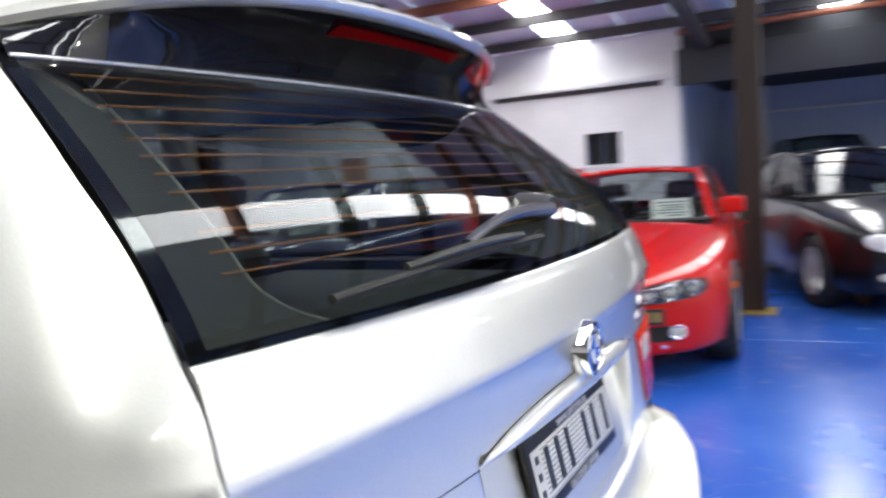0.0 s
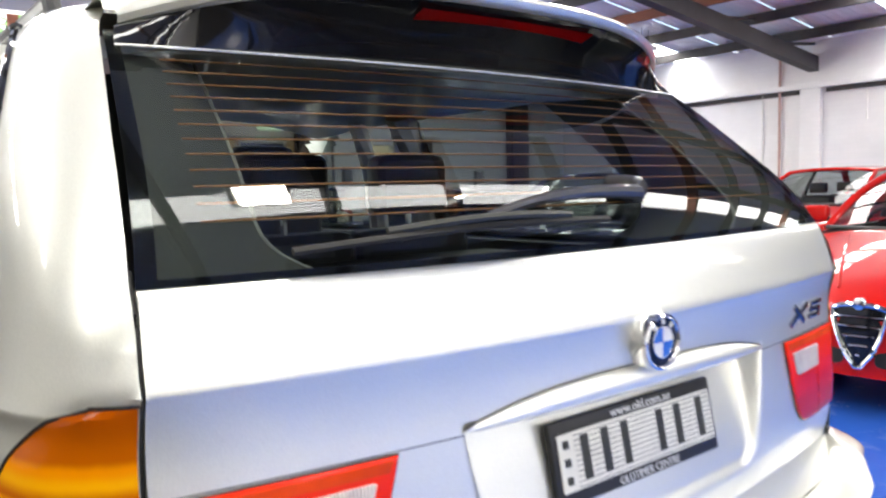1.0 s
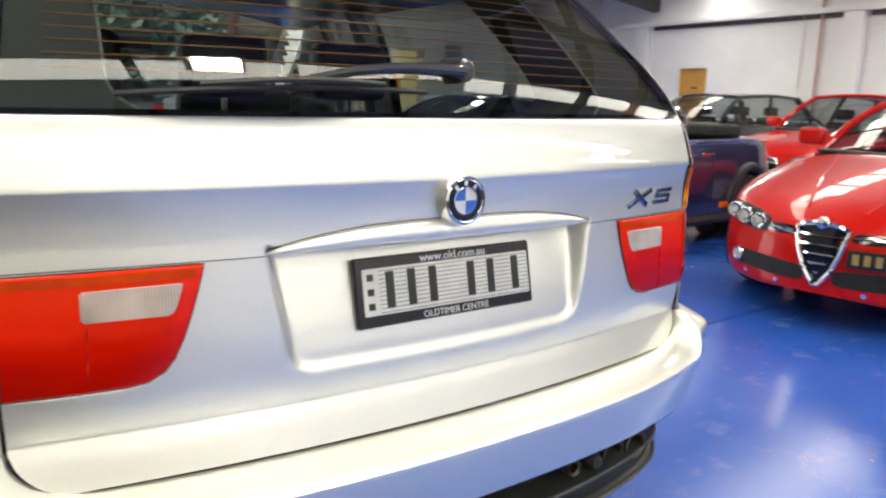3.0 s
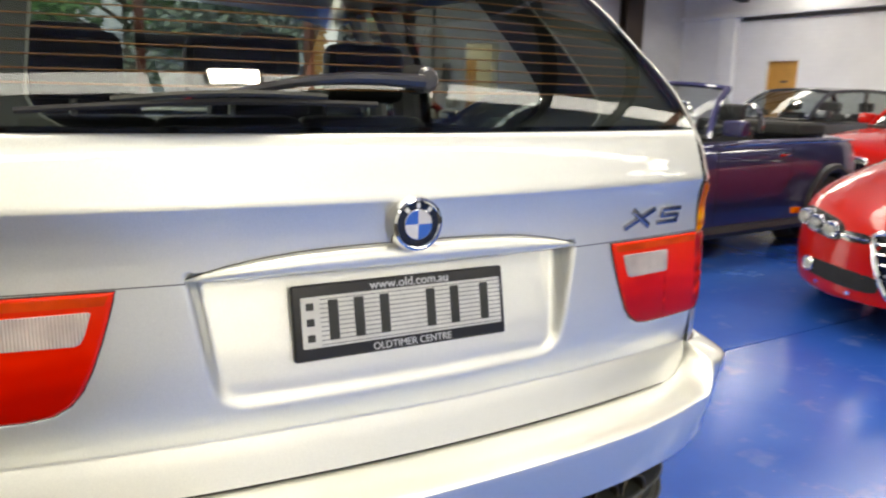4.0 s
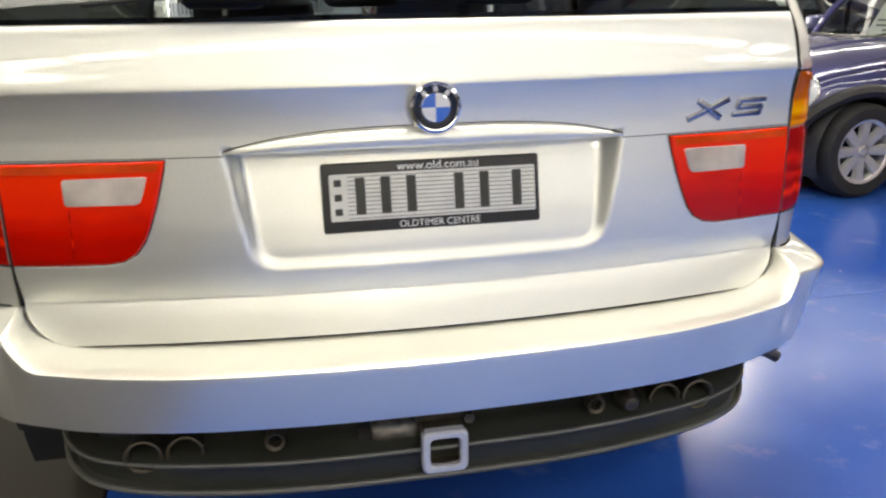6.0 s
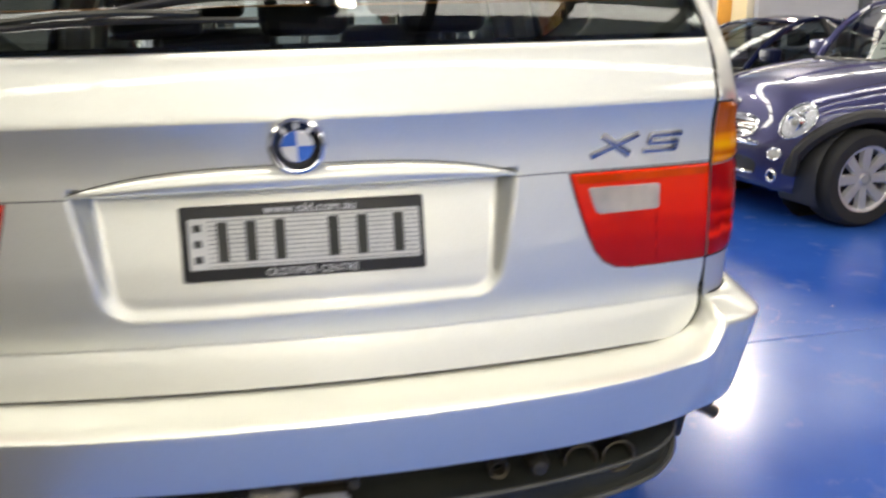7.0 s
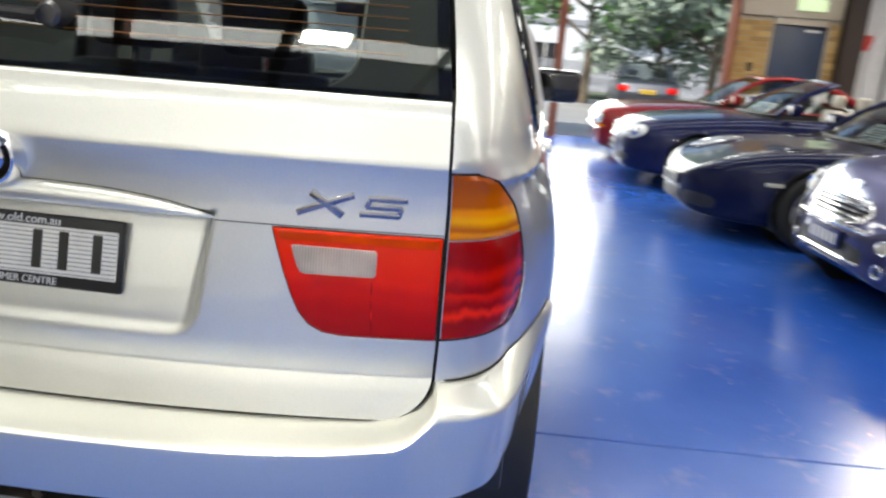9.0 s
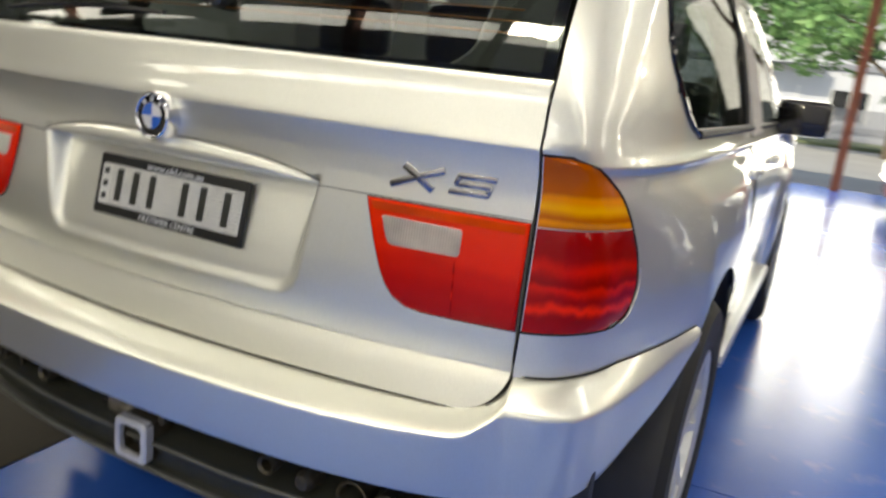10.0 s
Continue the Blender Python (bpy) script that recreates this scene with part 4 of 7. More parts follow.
def dense(pts, step=0.012):
    out = []
    for i, p in enumerate(pts):
        q = pts[(i + 1) % len(pts)]
        n = max(int(math.hypot(q[0] - p[0], q[1] - p[1]) / step), 1)
        out += [(p[0] + (q[0] - p[0]) * k / n, p[1] + (q[1] - p[1]) * k / n) for k in range(n)]
    return out


inner_outline = dense([(0.443, 1.0075), (0.714, 1.0065), (0.7145, 0.834), (0.62, 0.833), (0.560, 0.8335), (0.530, 0.838), (0.507, 0.851), (0.491, 0.871), (0.478, 0.899), (0.464, 0.937), (0.453, 0.972)])
clear_outline = dense([(0.474, 0.981), (0.478, 0.983), (0.609, 0.981), (0.613, 0.977), (0.613, 0.940), (0.609, 0.936), (0.498, 0.936), (0.490, 0.939), (0.484, 0.950)])
outer_edge = smooth_table([(0.833, 0.42), (0.838, 0.49), (0.86, 0.545), (0.90, 0.56), (0.95, 0.54), (1.003, 0.485), (1.03, 0.45), (1.06, 0.40), (1.085, 0.335), (1.10, 0.27), (1.112, 0.15)])


def wrap_sheet(z0, z1, proud, thick, sgn, vmax=None):
    rows = []
    for z in np.linspace(z0, z1, 14):
        vm = outer_edge(z)
        row = []
        for k in range(21):
            v = 0.004 + (vm - 0.004) * k / 20
            x, y = corner(z, v)
            x2, y2 = corner(z, v + 0.01)
            n = Vector((y2 - y, x - x2, 0)).normalized()
            e = min(1, k * 2.5 / 20 + 0.2, (20 - k) * 3 / 20, (z - z0) * 120 + 0.2, (z1 - z) * 120 + 0.2)
            row.append((sgn * (x + n.x * proud * e), y + n.y * proud * e, z))
        rows.append(row)
    return from_grid(rows, flip=sgn < 0)


for sgn in (1, -1):
    def gate_surf(a, b, o, sgn=sgn):
        return (sgn * a, plan(a) + gate_off(b) - o, b)
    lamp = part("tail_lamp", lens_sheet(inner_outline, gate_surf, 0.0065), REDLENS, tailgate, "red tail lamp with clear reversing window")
    part("lamp_gap", tube([gate_surf(a, b, 0.0012) for a, b in inner_outline], 0.0017, 6, closed=True), GAP, lamp)
    part("lamp_rim", tube([gate_surf(0.58 + (a - 0.58) * 1.022, 0.92 + (b - 0.92) * 1.04, -0.0010) for a, b in inner_outline if b < 0.90 and a < 0.71], 0.0014, 6), SILVER, lamp)
    part("reversing_window", lens_sheet(clear_outline, gate_surf, 0.0085, -0.004, 4), CLEARLENS, lamp, "clear ribbed window")
    up = dense([(0.450, 1.0035), (0.711, 1.0025), (0.711, 0.989), (0.456, 0.990)])
    part("lamp_divider", tube([gate_surf(0.606 + 0.004 * f, 0.930 - 0.092 * f, 0.0066) for f in np.linspace(0, 1, 7)], 0.0011, 6), DARKREDLENS, lamp)
    part("upper_reflector", lens_sheet(up, gate_surf, 0.0078, -0.004, 3), ORANGEREDLENS, lamp, "orange-red reflector band")
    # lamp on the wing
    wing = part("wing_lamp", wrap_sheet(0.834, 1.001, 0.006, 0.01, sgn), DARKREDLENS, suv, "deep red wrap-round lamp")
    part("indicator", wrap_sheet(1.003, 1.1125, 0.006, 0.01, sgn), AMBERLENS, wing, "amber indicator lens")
    gp = [(sgn * corner(z, outer_edge(z))[0], corner(z, outer_edge(z))[1] - 0.001, z) for z in np.linspace(0.836, 1.112, 24)]
    gp = [(sgn * corner(0.834, v)[0], corner(0.834, v)[1] - 0.001, 0.8335) for v in np.linspace(0.0, 0.42, 10)] + gp + [(sgn * corner(1.113, v)[0], corner(1.113, v)[1] - 0.001, 1.1135) for v in np.linspace(0.15, 0.0, 6)]
    part("wing_lamp_gap", tube(gp, 0.0022, 6), GAP, wing)
    part("wing_lamp_rim", tube([(sgn * (corner(z, outer_edge(z) + 0.014)[0] + 0.001), corner(z, outer_edge(z) + 0.014)[1] - 0.001, z) for z in np.linspace(0.838, 0.93, 12)], 0.0022, 6), SILVER, wing)

# ---- badge, lettering and plate
bx, bz, br = 0.0, 1.0825, 0.0445
by = plan(0) + 0.003
badge = part("badge", lathe([(0.0, by - 0.022), (br - 0.010, by - 0.022), (br - 0.0085, by - 0.0225), (br - 0.006, by - 0.026), (br - 0.002, by - 0.024), (br, by - 0.017), (br + 0.003, by + 0.008)], 56, "y"), CHROME, tailgate, "round chrome-rimmed badge with blue and white quarters", 40)
badge.location = (bx, 0, bz)
part("badge_ring", lathe([(0.0245, by - 0.0228), (0.0355, by - 0.0232)], 56, "y"), GLOSSBLACK, badge)
part("badge_ring_edge", lathe([(0.0232, by - 0.0226), (0.0235, by - 0.0245), (0.0245, by - 0.0242), (0.0248, by - 0.0226)], 56, "y"), CHROME, badge)
for q in range(4):
    bm = bmesh.new()
    c = bm.verts.new((0, by - 0.0236, 0))
    arc = [bm.verts.new((0.0235 * math.cos(t), by - 0.0232, 0.0235 * math.sin(t))) for t in np.linspace(q * math.pi / 2, (q + 1) * math.pi / 2, 12)]
    for a, b in zip(arc, arc[1:]):
        bm.faces.new((c, a, b))
    part("badge_quarter", bm, BADGEBLUE if q % 2 else BADGEWHITE, badge)
for t in (50, 90, 130):
    bm = box(-0.0035, 0.0035, by - 0.0243, by - 0.023, 0.026, 0.0345, 0.0006, 1)
    part("badge_mark", moved(bm, Matrix.Rotation(-radians(t - 90), 4, "Y")), BADGEWHITE, badge)


# chrome model mark: plain strokes
def stroke(pts, w, name, t=0.0045):
    bms = []
    for a, b in zip(pts, pts[1:]):
        L = math.hypot(b[0] - a[0], b[1] - a[1])
        ang = math.atan2(b[1] - a[1], b[0] - a[0])
        bm = box(-L / 2 - w * 0.25, L / 2 + w * 0.25, -t, 0.003, -w / 2, w / 2, 0.0015, 2)
        mx, mz = (a[0] + b[0]) / 2, (a[1] + b[1]) / 2
        m = Matrix.Translation((mx, gate_y(mx, mz), mz)) @ Matrix.Rotation(math.atan(0.268 * mx), 4, "Z") @ Matrix.Rotation(-ang, 4, "Y")
        bms.append(moved(bm, m))
    return part(name, joined(*bms), DARKCHROME, tailgate, "chrome model lettering")


X0, Z0, Z1 = 0.482, 1.0345, 1.0665
stroke([(X0, Z0), (X0 + 0.085, Z1)], 0.0110, "model_letter")
stroke([(X0 + 0.022, Z1), (X0 + 0.068, Z0)], 0.0125, "model_letter")
D = 0.098
stroke([(X0 + D + 0.072, Z1 - 0.003), (X0 + D + 0.014, Z1 - 0.003), (X0 + D + 0.010, (Z0 + Z1) / 2), (X0 + D + 0.064, (Z0 + Z1) / 2), (X0 + D + 0.060, Z0 + 0.003), (X0 + D, Z0 + 0.003)], 0.0092, "model_letter")

# plate: frame, white field, characters as bars, dealer wording
tilt = math.atan2(0.0215, 0.108)
PM = Matrix.Translation((0, 0.0885, 0.9285)) @ Matrix.Rotation(-tilt, 4, "X")
plate = part("number_plate", moved(box(-0.194, 0.194, 0.0, 0.012, -0.0605, 0.0605, 0.006, 3), PM), PLATEBLACK, tailgate, "white number plate in a black dealer frame")
part("plate_field", moved(box(-0.181, 0.186, -0.0025, 0.004, -0.0405, 0.0415, 0.004, 2), PM), PLATEWHITE, plate)
for k in range(11):
    z = -0.036 + 0.0072 * k
    part("plate_line", moved(box(-0.150, 0.184, -0.0030, 0.0, z - 0.0005, z + 0.0005), PM), APRON, plate)
for x in (-0.128, -0.084, -0.039, 0.046, 0.092, 0.151):
    part("plate_character_bar", moved(box(x - 0.0085, x + 0.0085, -0.0036, 0.0, -0.030, 0.034, 0.001, 1), PM), APRON, plate)
for z in (0.026, 0.001, -0.024):
    part("plate_side_mark", moved(box(-0.173, -0.160, -0.0034, 0.0, z - 0.006, z + 0.006, 0.001, 1), PM), APRON, plate)
TM = PM @ Matrix.Translation((0.010, -0.0006, 0.0505)) @ Matrix.Rotation(radians(90), 4, "X")
text_part("frame_wording", "www.old.com.au", 0.021, TM, BADGEWHITE, plate, 0.0006, 0.145)
TM = PM @ Matrix.Translation((0.010, -0.0006, -0.0500)) @ Matrix.Rotation(radians(90), 4, "X")
text_part("frame_wording", "OLDTIMER CENTRE", 0.017, TM, BADGEWHITE, plate, 0.0006, 0.145)

# ---- bumper
E0 = [(0, 0.072, 0.684), (0.20, 0.077, 0.684), (0.40, 0.093, 0.684), (0.55, 0.112, 0.685), (0.635, 0.128, 0.688), (0.685, 0.136, 0.705), (0.711, 0.140, 0.731), (0.719, 0.143, 0.755), (0.728, 0.145, 0.758), (0.785, 0.172, 0.757), (0.832, 0.228, 0.757), (0.863, 0.31, 0.757), (0.884, 0.42, 0.757), (0.906, 0.55, 0.757), (0.927, 0.67, 0.758)]
E1 = [(0, -0.060, 0.668), (0.20, -0.054, 0.668), (0.40, -0.038, 0.669), (0.54, -0.013, 0.671), (0.625, 0.008, 0.675), (0.682, 0.022, 0.682), (0.716, 0.046, 0.703), (0.734, 0.062, 0.719), (0.744, 0.068, 0.721), (0.798, 0.092, 0.721), (0.838, 0.134, 0.719), (0.864, 0.22, 0.715), (0.886, 0.38, 0.713), (0.908, 0.54, 0.720), (0.930, 0.665, 0.742)]
E2 = [(0, -0.046, 0.570), (0.20, -0.041, 0.570), (0.40, -0.024, 0.570), (0.54, 0.002, 0.570), (0.625, 0.026, 0.570), (0.685, 0.052, 0.570), (0.720, 0.068, 0.570), (0.742, 0.080, 0.570), (0.757, 0.090, 0.569), (0.790, 0.120, 0.568), (0.828, 0.172, 0.569), (0.853, 0.265, 0.577), (0.876, 0.38, 0.610), (0.905, 0.50, 0.665), (0.929, 0.645, 0.738)]
E2 = [(x, y + 0.020, z - 0.014) for x, y, z in E2]
E3 = [(x * 0.97, y + 0.07, z - 0.02) for x, y, z in E2]
E1 = [(x, y + 0.008, z + 0.002) for x, y, z in E1]
C0, C1, C2, C3 = (catmull(e, 8) for e in (E0, E1, E2, E3))
for p in C0:
    if p[1] > 0.155:
        p[0] = skin_x(0.757, p[1]) + 0.0015


def bumper_rows(sgn):
    cols = []
    for a, b, c, d in zip(C0, C1, C2, C3):
        path = [a + (-0.03 * (a[0] / 0.87) ** 4, 0.03, -0.01), a, a + (b - a) * 0.35 + (0, 0, 0.003), a + (b - a) * 0.75 + (0, 0, 0.0035), a + (b - a) * 0.93 + (0, 0, 0.0025), b + (0, 0.0, -0.001), b + (c - b) * 0.05 + (0, -0.0015, 0), b + (c - b) * 0.12 + (0, -0.0018, 0), b + (c - b) * 0.3 + (0, -0.0020, 0), b + (c - b) * 0.65 + (0, -0.0025, 0), b + (c - b) * 0.92 + (0, -0.001, 0), c, c + (d - c) * 0.2, d]
        cols.append([(sgn * p[0], p[1], p[2]) for p in path])
    return cols


right, left = bumper_rows(1), bumper_rows(-1)
bumper = part("rear_bumper", from_grid(left[:0:-1] + right), SILVER, suv, "silver rear bumper with a flat step", 50)
for sgn in (1, -1):
    part("bumper_seam", tube([(sgn * p[0], p[1] - 0.001, p[2] + 0.001) for p in C0[64:]], 0.0014, 6), GAP, bumper)

# lower apron, exhausts, hitch
A = [(0, 0.030, 0), (0.25, 0.036, 0), (0.45, 0.060, 0), (0.59, 0.092, 0), (0.665, 0.130, 0), (0.708, 0.20, 0), (0.725, 0.32, 0)]
CA = catmull(A, 6)


def apron_rows(sgn):
    cols = []
    for k, p in enumerate(CA):
        f = k / (len(CA) - 1)
        lift = 0.085 * f ** 3
        prof = [(0.16, 0.565), (0.10, 0.53), (0.075, 0.480), (0.035, 0.462), (0.012, 0.458), (0.0, 0.452), (0.006, 0.444), (0.014, 0.425), (0.012, 0.402), (0.0, 0.394), (0.002, 0.383), (0.05, 0.376), (0.2, 0.375)]
        cols.append([(sgn * (p[0] - o * f * 0.8), p[1] + o, z + lift * (1 - (z - 0.375) / 0.19)) for o, z in prof])
    return cols


R, L_ = apron_rows(1), apron_rows(-1)
apron = part("rear_apron", from_grid(L_[:0:-1] + R), APRON, suv, "dark grey plastic lower apron", 40)
for k, rad in ((5, 0.0045), (9, 0.0055)):
    part("apron_ridge", tube([(c[k][0], c[k][1] - 0.001, c[k][2]) for c in L_[:0:-1] + R], rad, 6), RIDGE, apron)
for sgn in (1, -1):
    for x in (0.472, 0.546):
        ex = part("exhaust_pipe", joined(lathe([(0.030, 0.30), (0.031, 0.105), (0.034, 0.100), (0.031, 0.098), (0.027, 0.102), (0.026, 0.30)], 28, "y"), lathe([(0.001, 0.22), (0.026, 0.22)], 28, "y")), DARKMETAL, suv, "round steel exhaust tail pipe")
        ex.location = (sgn * x, -0.015, 0.468)
    ring = part("tie_down_ring", lathe([(0.012, 0.05), (0.0175, 0.045), (0.019, 0.05), (0.0175, 0.075), (0.012, 0.07)], 24, "y"), DARKMETAL, suv, "tarnished round tie-down ring")
    ring.location = (sgn * 0.308, 0, 0.492)
    part("mud_flap", box(sgn * 0.80 - 0.05, sgn * 0.80 + 0.05, 0.24, 0.27, 0.50, 0.60, 0.012), TRIM, suv)
    part("tow_frame", box(sgn * 0.72 - 0.06, sgn * 0.72 + 0.06, 0.16, 0.30, 0.50, 0.56, 0.02), TRIM, suv)
o, i_, z0, z1 = 0.040, 0.0285, 0.412, 0.492
bm = from_grid([[(o * a, 0.02 + 0.0, 0.452 + o * b) for a, b in ((-1, -1), (1, -1), (1, 1), (-1, 1))], [(o * a, 0.30, 0.452 + o * b) for a, b in ((-1, -1), (1, -1), (1, 1), (-1, 1))]], closed=True)
inner = from_grid([[(i_ * a, 0.02, 0.452 + i_ * b) for a, b in ((-1, -1), (1, -1), (1, 1), (-1, 1))], [(i_ * a, 0.30, 0.452 + i_ * b) for a, b in ((-1, -1), (1, -1), (1, 1), (-1, 1))]], closed=True, flip=True)
hitch = part("tow_hitch", joined(bm, inner), DARKMETAL, suv, "square steel tow-hitch receiver", 20)
rows = []
for rr, yy in ((0.0285, 0.022), (0.0285, 0.012), (0.031, 0.009), (0.040, 0.009), (0.0435, 0.013), (0.0435, 0.030), (0.040, 0.031)):
    ring_pts = []
    for a in range(32):
        t = 2 * math.pi * (a + 0.5) / 32
        c, s = math.cos(t), math.sin(t)
        k = 1 / (abs(c) ** 9 + abs(s) ** 9) ** (1 / 9)
        ring_pts.append((rr * c * k, yy, 0.452 + rr * s * k))
    rows.append(ring_pts)
part("hitch_collar", from_grid(rows, closed=True), HITCHPAINT, hitch, "silver painted square collar")
part("hitch_bracket", box(-0.05, 0.05, 0.06, 0.10, 0.49, 0.60, 0.006), DARKMETAL, hitch)
part("hitch_bolt", moved(lathe([(0.0, 0.0), (0.011, 0.0), (0.011, 0.02)], 6, "y"), Matrix.Translation((0.052, 0.040, 0.500))), DARKMETAL, hitch)
socket = part("electric_socket", moved(lathe([(0.0, -0.045), (0.020, -0.045), (0.025, -0.035), (0.025, 0.035), (0.020, 0.045), (0.0, 0.045)], 20, "x"), Matrix.Translation((-0.085, 0.085, 0.470))), PIPE, suv, "dull grey round trailer socket")
part("socket_cap", moved(lathe([(0.0, -0.070), (0.017, -0.070), (0.019, -0.047), (0.0, -0.046)], 16, "x"), Matrix.Translation((-0.085, 0.085, 0.470))), GAP, socket)
part("rubber_plug", moved(lathe([(0.0, 0.02), (0.014, 0.022), (0.020, 0.035), (0.020, 0.07)], 18, "y"), Matrix.Translation((0.385, 0.03, 0.482))), DARKMETAL, suv)
part("corner_stay", tube([(0.735, 0.20, 0.505), (0.77, 0.19, 0.492), (0.792, 0.185, 0.480)], 0.013, 10), TRIM, suv)
part("cross_beam", box(-0.64, 0.64, 0.15, 0.22, 0.47, 0.60, 0.02), GAP, suv)


# ---- rear window, wiper, spoiler
def glass_point(u, s, off=0.0):
    z = 1.222 + 0.303 * s
    x = u * (0.708 - 0.062 * s - 0.006 * s * s)
    y = plan(x) + ((-2.30389605 * z + 10.63535737) * z - 15.03091766) * z + 6.72036208
    slope = (-6.91168815 * z + 21.27071474) * z - 15.03091766
    n = Vector((0, -1, slope)).normalized()
    return (x + n.x * off, y + n.y * off, z + n.z * off)


rear_window = part("rear_window", from_grid([[glass_point(u, s) for u in np.linspace(-1, 1, 41)] for s in np.linspace(0, 1.08, 22)]), REARGLASS, suv, "sloping tinted rear window with heater wires", 60)
bm = bmesh.new()
lines = [tube([glass_point(u, s, -0.002) for u in np.linspace(-0.90, 0.90, 25)], 0.0012, 4) for s in np.linspace(0.22, 1.0, 13)]
part("heater_wires", joined(*lines), HEATER, rear_window)
frit = [[glass_point(u, s, -0.003) for s in np.linspace(0, 0.035, 4)] for u in np.linspace(-1, 1, 41)]
part("lower_frit_band", from_grid(frit), GLOSSBLACK, rear_window)
for sgn in (-1, 1):
    part("side_frit_band", from_grid([[glass_point(sgn * u, s, -0.003) for u in (0.97, 0.985, 1.0)] for s in np.linspace(0, 1.1, 16)]), GLOSSBLACK, rear_window)



def blade_point(x, z, off):
    s = min(max((z - 1.222) / 0.303, 0), 1)
    u = x / (0.708 - 0.062 * s)
    return glass_point(u, s, off)


arm = []
for k in range(21):
    f = k / 20
    x = 0.045 - 0.315 * f
    z = 1.287 - 0.020 * f + 0.012 * math.sin(math.pi * f)
    arm.append((blade_point(x, z, 0.024 - 0.006 * f), 0.017 - 0.009 * f))
wiper = part("wiper", tube([a[0] for a in arm], [a[1] for a in arm], 10, flat=0.75), WIPERBLACK, suv, "black rear wiper resting along the window foot")
cap = part("wiper_cap", lathe([(0.0, 0.0), (0.015, 0.001), (0.021, 0.007), (0.024, 0.03), (0.025, 0.06)], 28, "y"), WIPERBLACK, wiper)
cap.location = blade_point(0.055, 1.287, 0.030)
part("wiper_blade", tube([blade_point(-0.545 + 0.50 * f, 1.243 + 0.014 * f, 0.014 + 0.014 * math.sin(math.pi * f)) for f in np.linspace(0, 1, 16)], 0.0065, 6, flat=0.8), RUBBER, wiper)
part("blade_carrier", tube([blade_point(-0.43 + 0.30 * f, 1.252 + 0.008 * f, 0.026 + 0.012 * math.sin(math.pi * f)) for f in np.linspace(0, 1, 12)], 0.0055, 6), APRON, wiper)

sp_t, sp_j = [], []
rows_top, rows_bot = [], []
for k in range(49):
    u = -1 + 2 * k / 48
    a = abs(u)
    x = 0.640 * u
    xt = 0.613 * u
    back = 0.316 + 0.074 * a ** 2 + 0.128 * a ** 3.6
    edge_z = 1.626 - 0.006 * a ** 2 - 0.048 * a ** 3.6
    join = Vector(glass_point(u * 0.985, 1.0)) + Vector((0, -0.002, 0.0))
    tip = Vector((xt, back, edge_z))
    rows_top.append([(x * 0.97, 0.78, 1.658 - 0.055 * a ** 2.5), (x * 0.985, 0.54, 1.655 - 0.05 * a ** 2.5), ((x + xt) / 2, back + 0.07 * (1 - a ** 8) + 0.02, 1.648 - 0.020 * a ** 2.5 - 0.045 * a ** 4), tuple(tip + Vector((0, 0.012, 0.010))), tuple(tip), tuple(tip + Vector((0, 0.004, -0.010))), tuple(tip + Vector((0, 0.014, -0.014)))])
    f = tip + Vector((0, 0.013, -0.0125))
    rows_bot.append([tuple(f.lerp(join, t) + Vector((0, 0, 0.012 * math.sin(math.pi * t)))) for t in (0, 0.15, 0.35, 0.6, 0.85, 1.0)])
spoiler = part("roof_spoiler", from_grid(rows_top), SILVER, suv, "silver roof spoiler with a black underside", 50)
part("spoiler_underside", from_grid(rows_bot), GLOSSBLACK, spoiler, "gloss black underside")
part("spoiler_lip", tube([tuple(Vector(r[-1]) + Vector((0, -0.004, -0.001))) for r in rows_bot], 0.0022, 8), SILVER, spoiler)
part("brake_light", from_grid([[(x, 0.345 + 0.10 * x * x + o, 1.600 - 0.03 * x * x - o * 0.40) for x in np.linspace(-0.20, 0.20, 13)] for o in (0.0, 0.03, 0.045)]), DARKREDLENS, spoiler, "dark red high brake light")

# ---- cabin seen through the glass
def seat(parent, x, y, w, material, tall=0.62, base=0.62):
    s = part("seat", box(x - w / 2, x + w / 2, y - 0.07, y + 0.07, base, base + tall, 0.06, 3), material, parent, "seat back")
    part("headrest", moved(box(-0.13, 0.13, -0.05, 0.05, -0.09, 0.09, 0.045, 3), Matrix.Translation((x, y - 0.02, base + tall + 0.13))), material, s)
    part("headrest_post", tube([(x, y - 0.02, base + tall - 0.02), (x, y - 0.02, base + tall + 0.06)], 0.01, 6), CHROME, s)
    return s


for x in (-0.42, 0.0, 0.42):
    seat(suv, x, 1.30, 0.44, LEATHER, 0.50, 0.70)
for x in (-0.38, 0.38):
    seat(suv, x, 2.25, 0.50, LEATHER, 0.62, 0.66)
part("load_cover", box(-0.66, 0.66, 0.36, 1.2, 1.10, 1.12, 0.005), LEATHER, suv)
part("load_floor", box(-0.68, 0.68, 0.20, 1.3, 0.70, 0.74, 0.01), CARPET, suv)
part("dashboard", box(-0.70, 0.70, 2.75, 3.15, 0.80, 1.12, 0.05, 3), LEATHER, suv)
part("headliner", from_grid([[(u * 0.62, y, 1.628 - 0.02 * u * u) for u in np.linspace(-1, 1, 9)] for y in np.linspace(0.68, 2.35, 6)]), HEADLINER, suv)
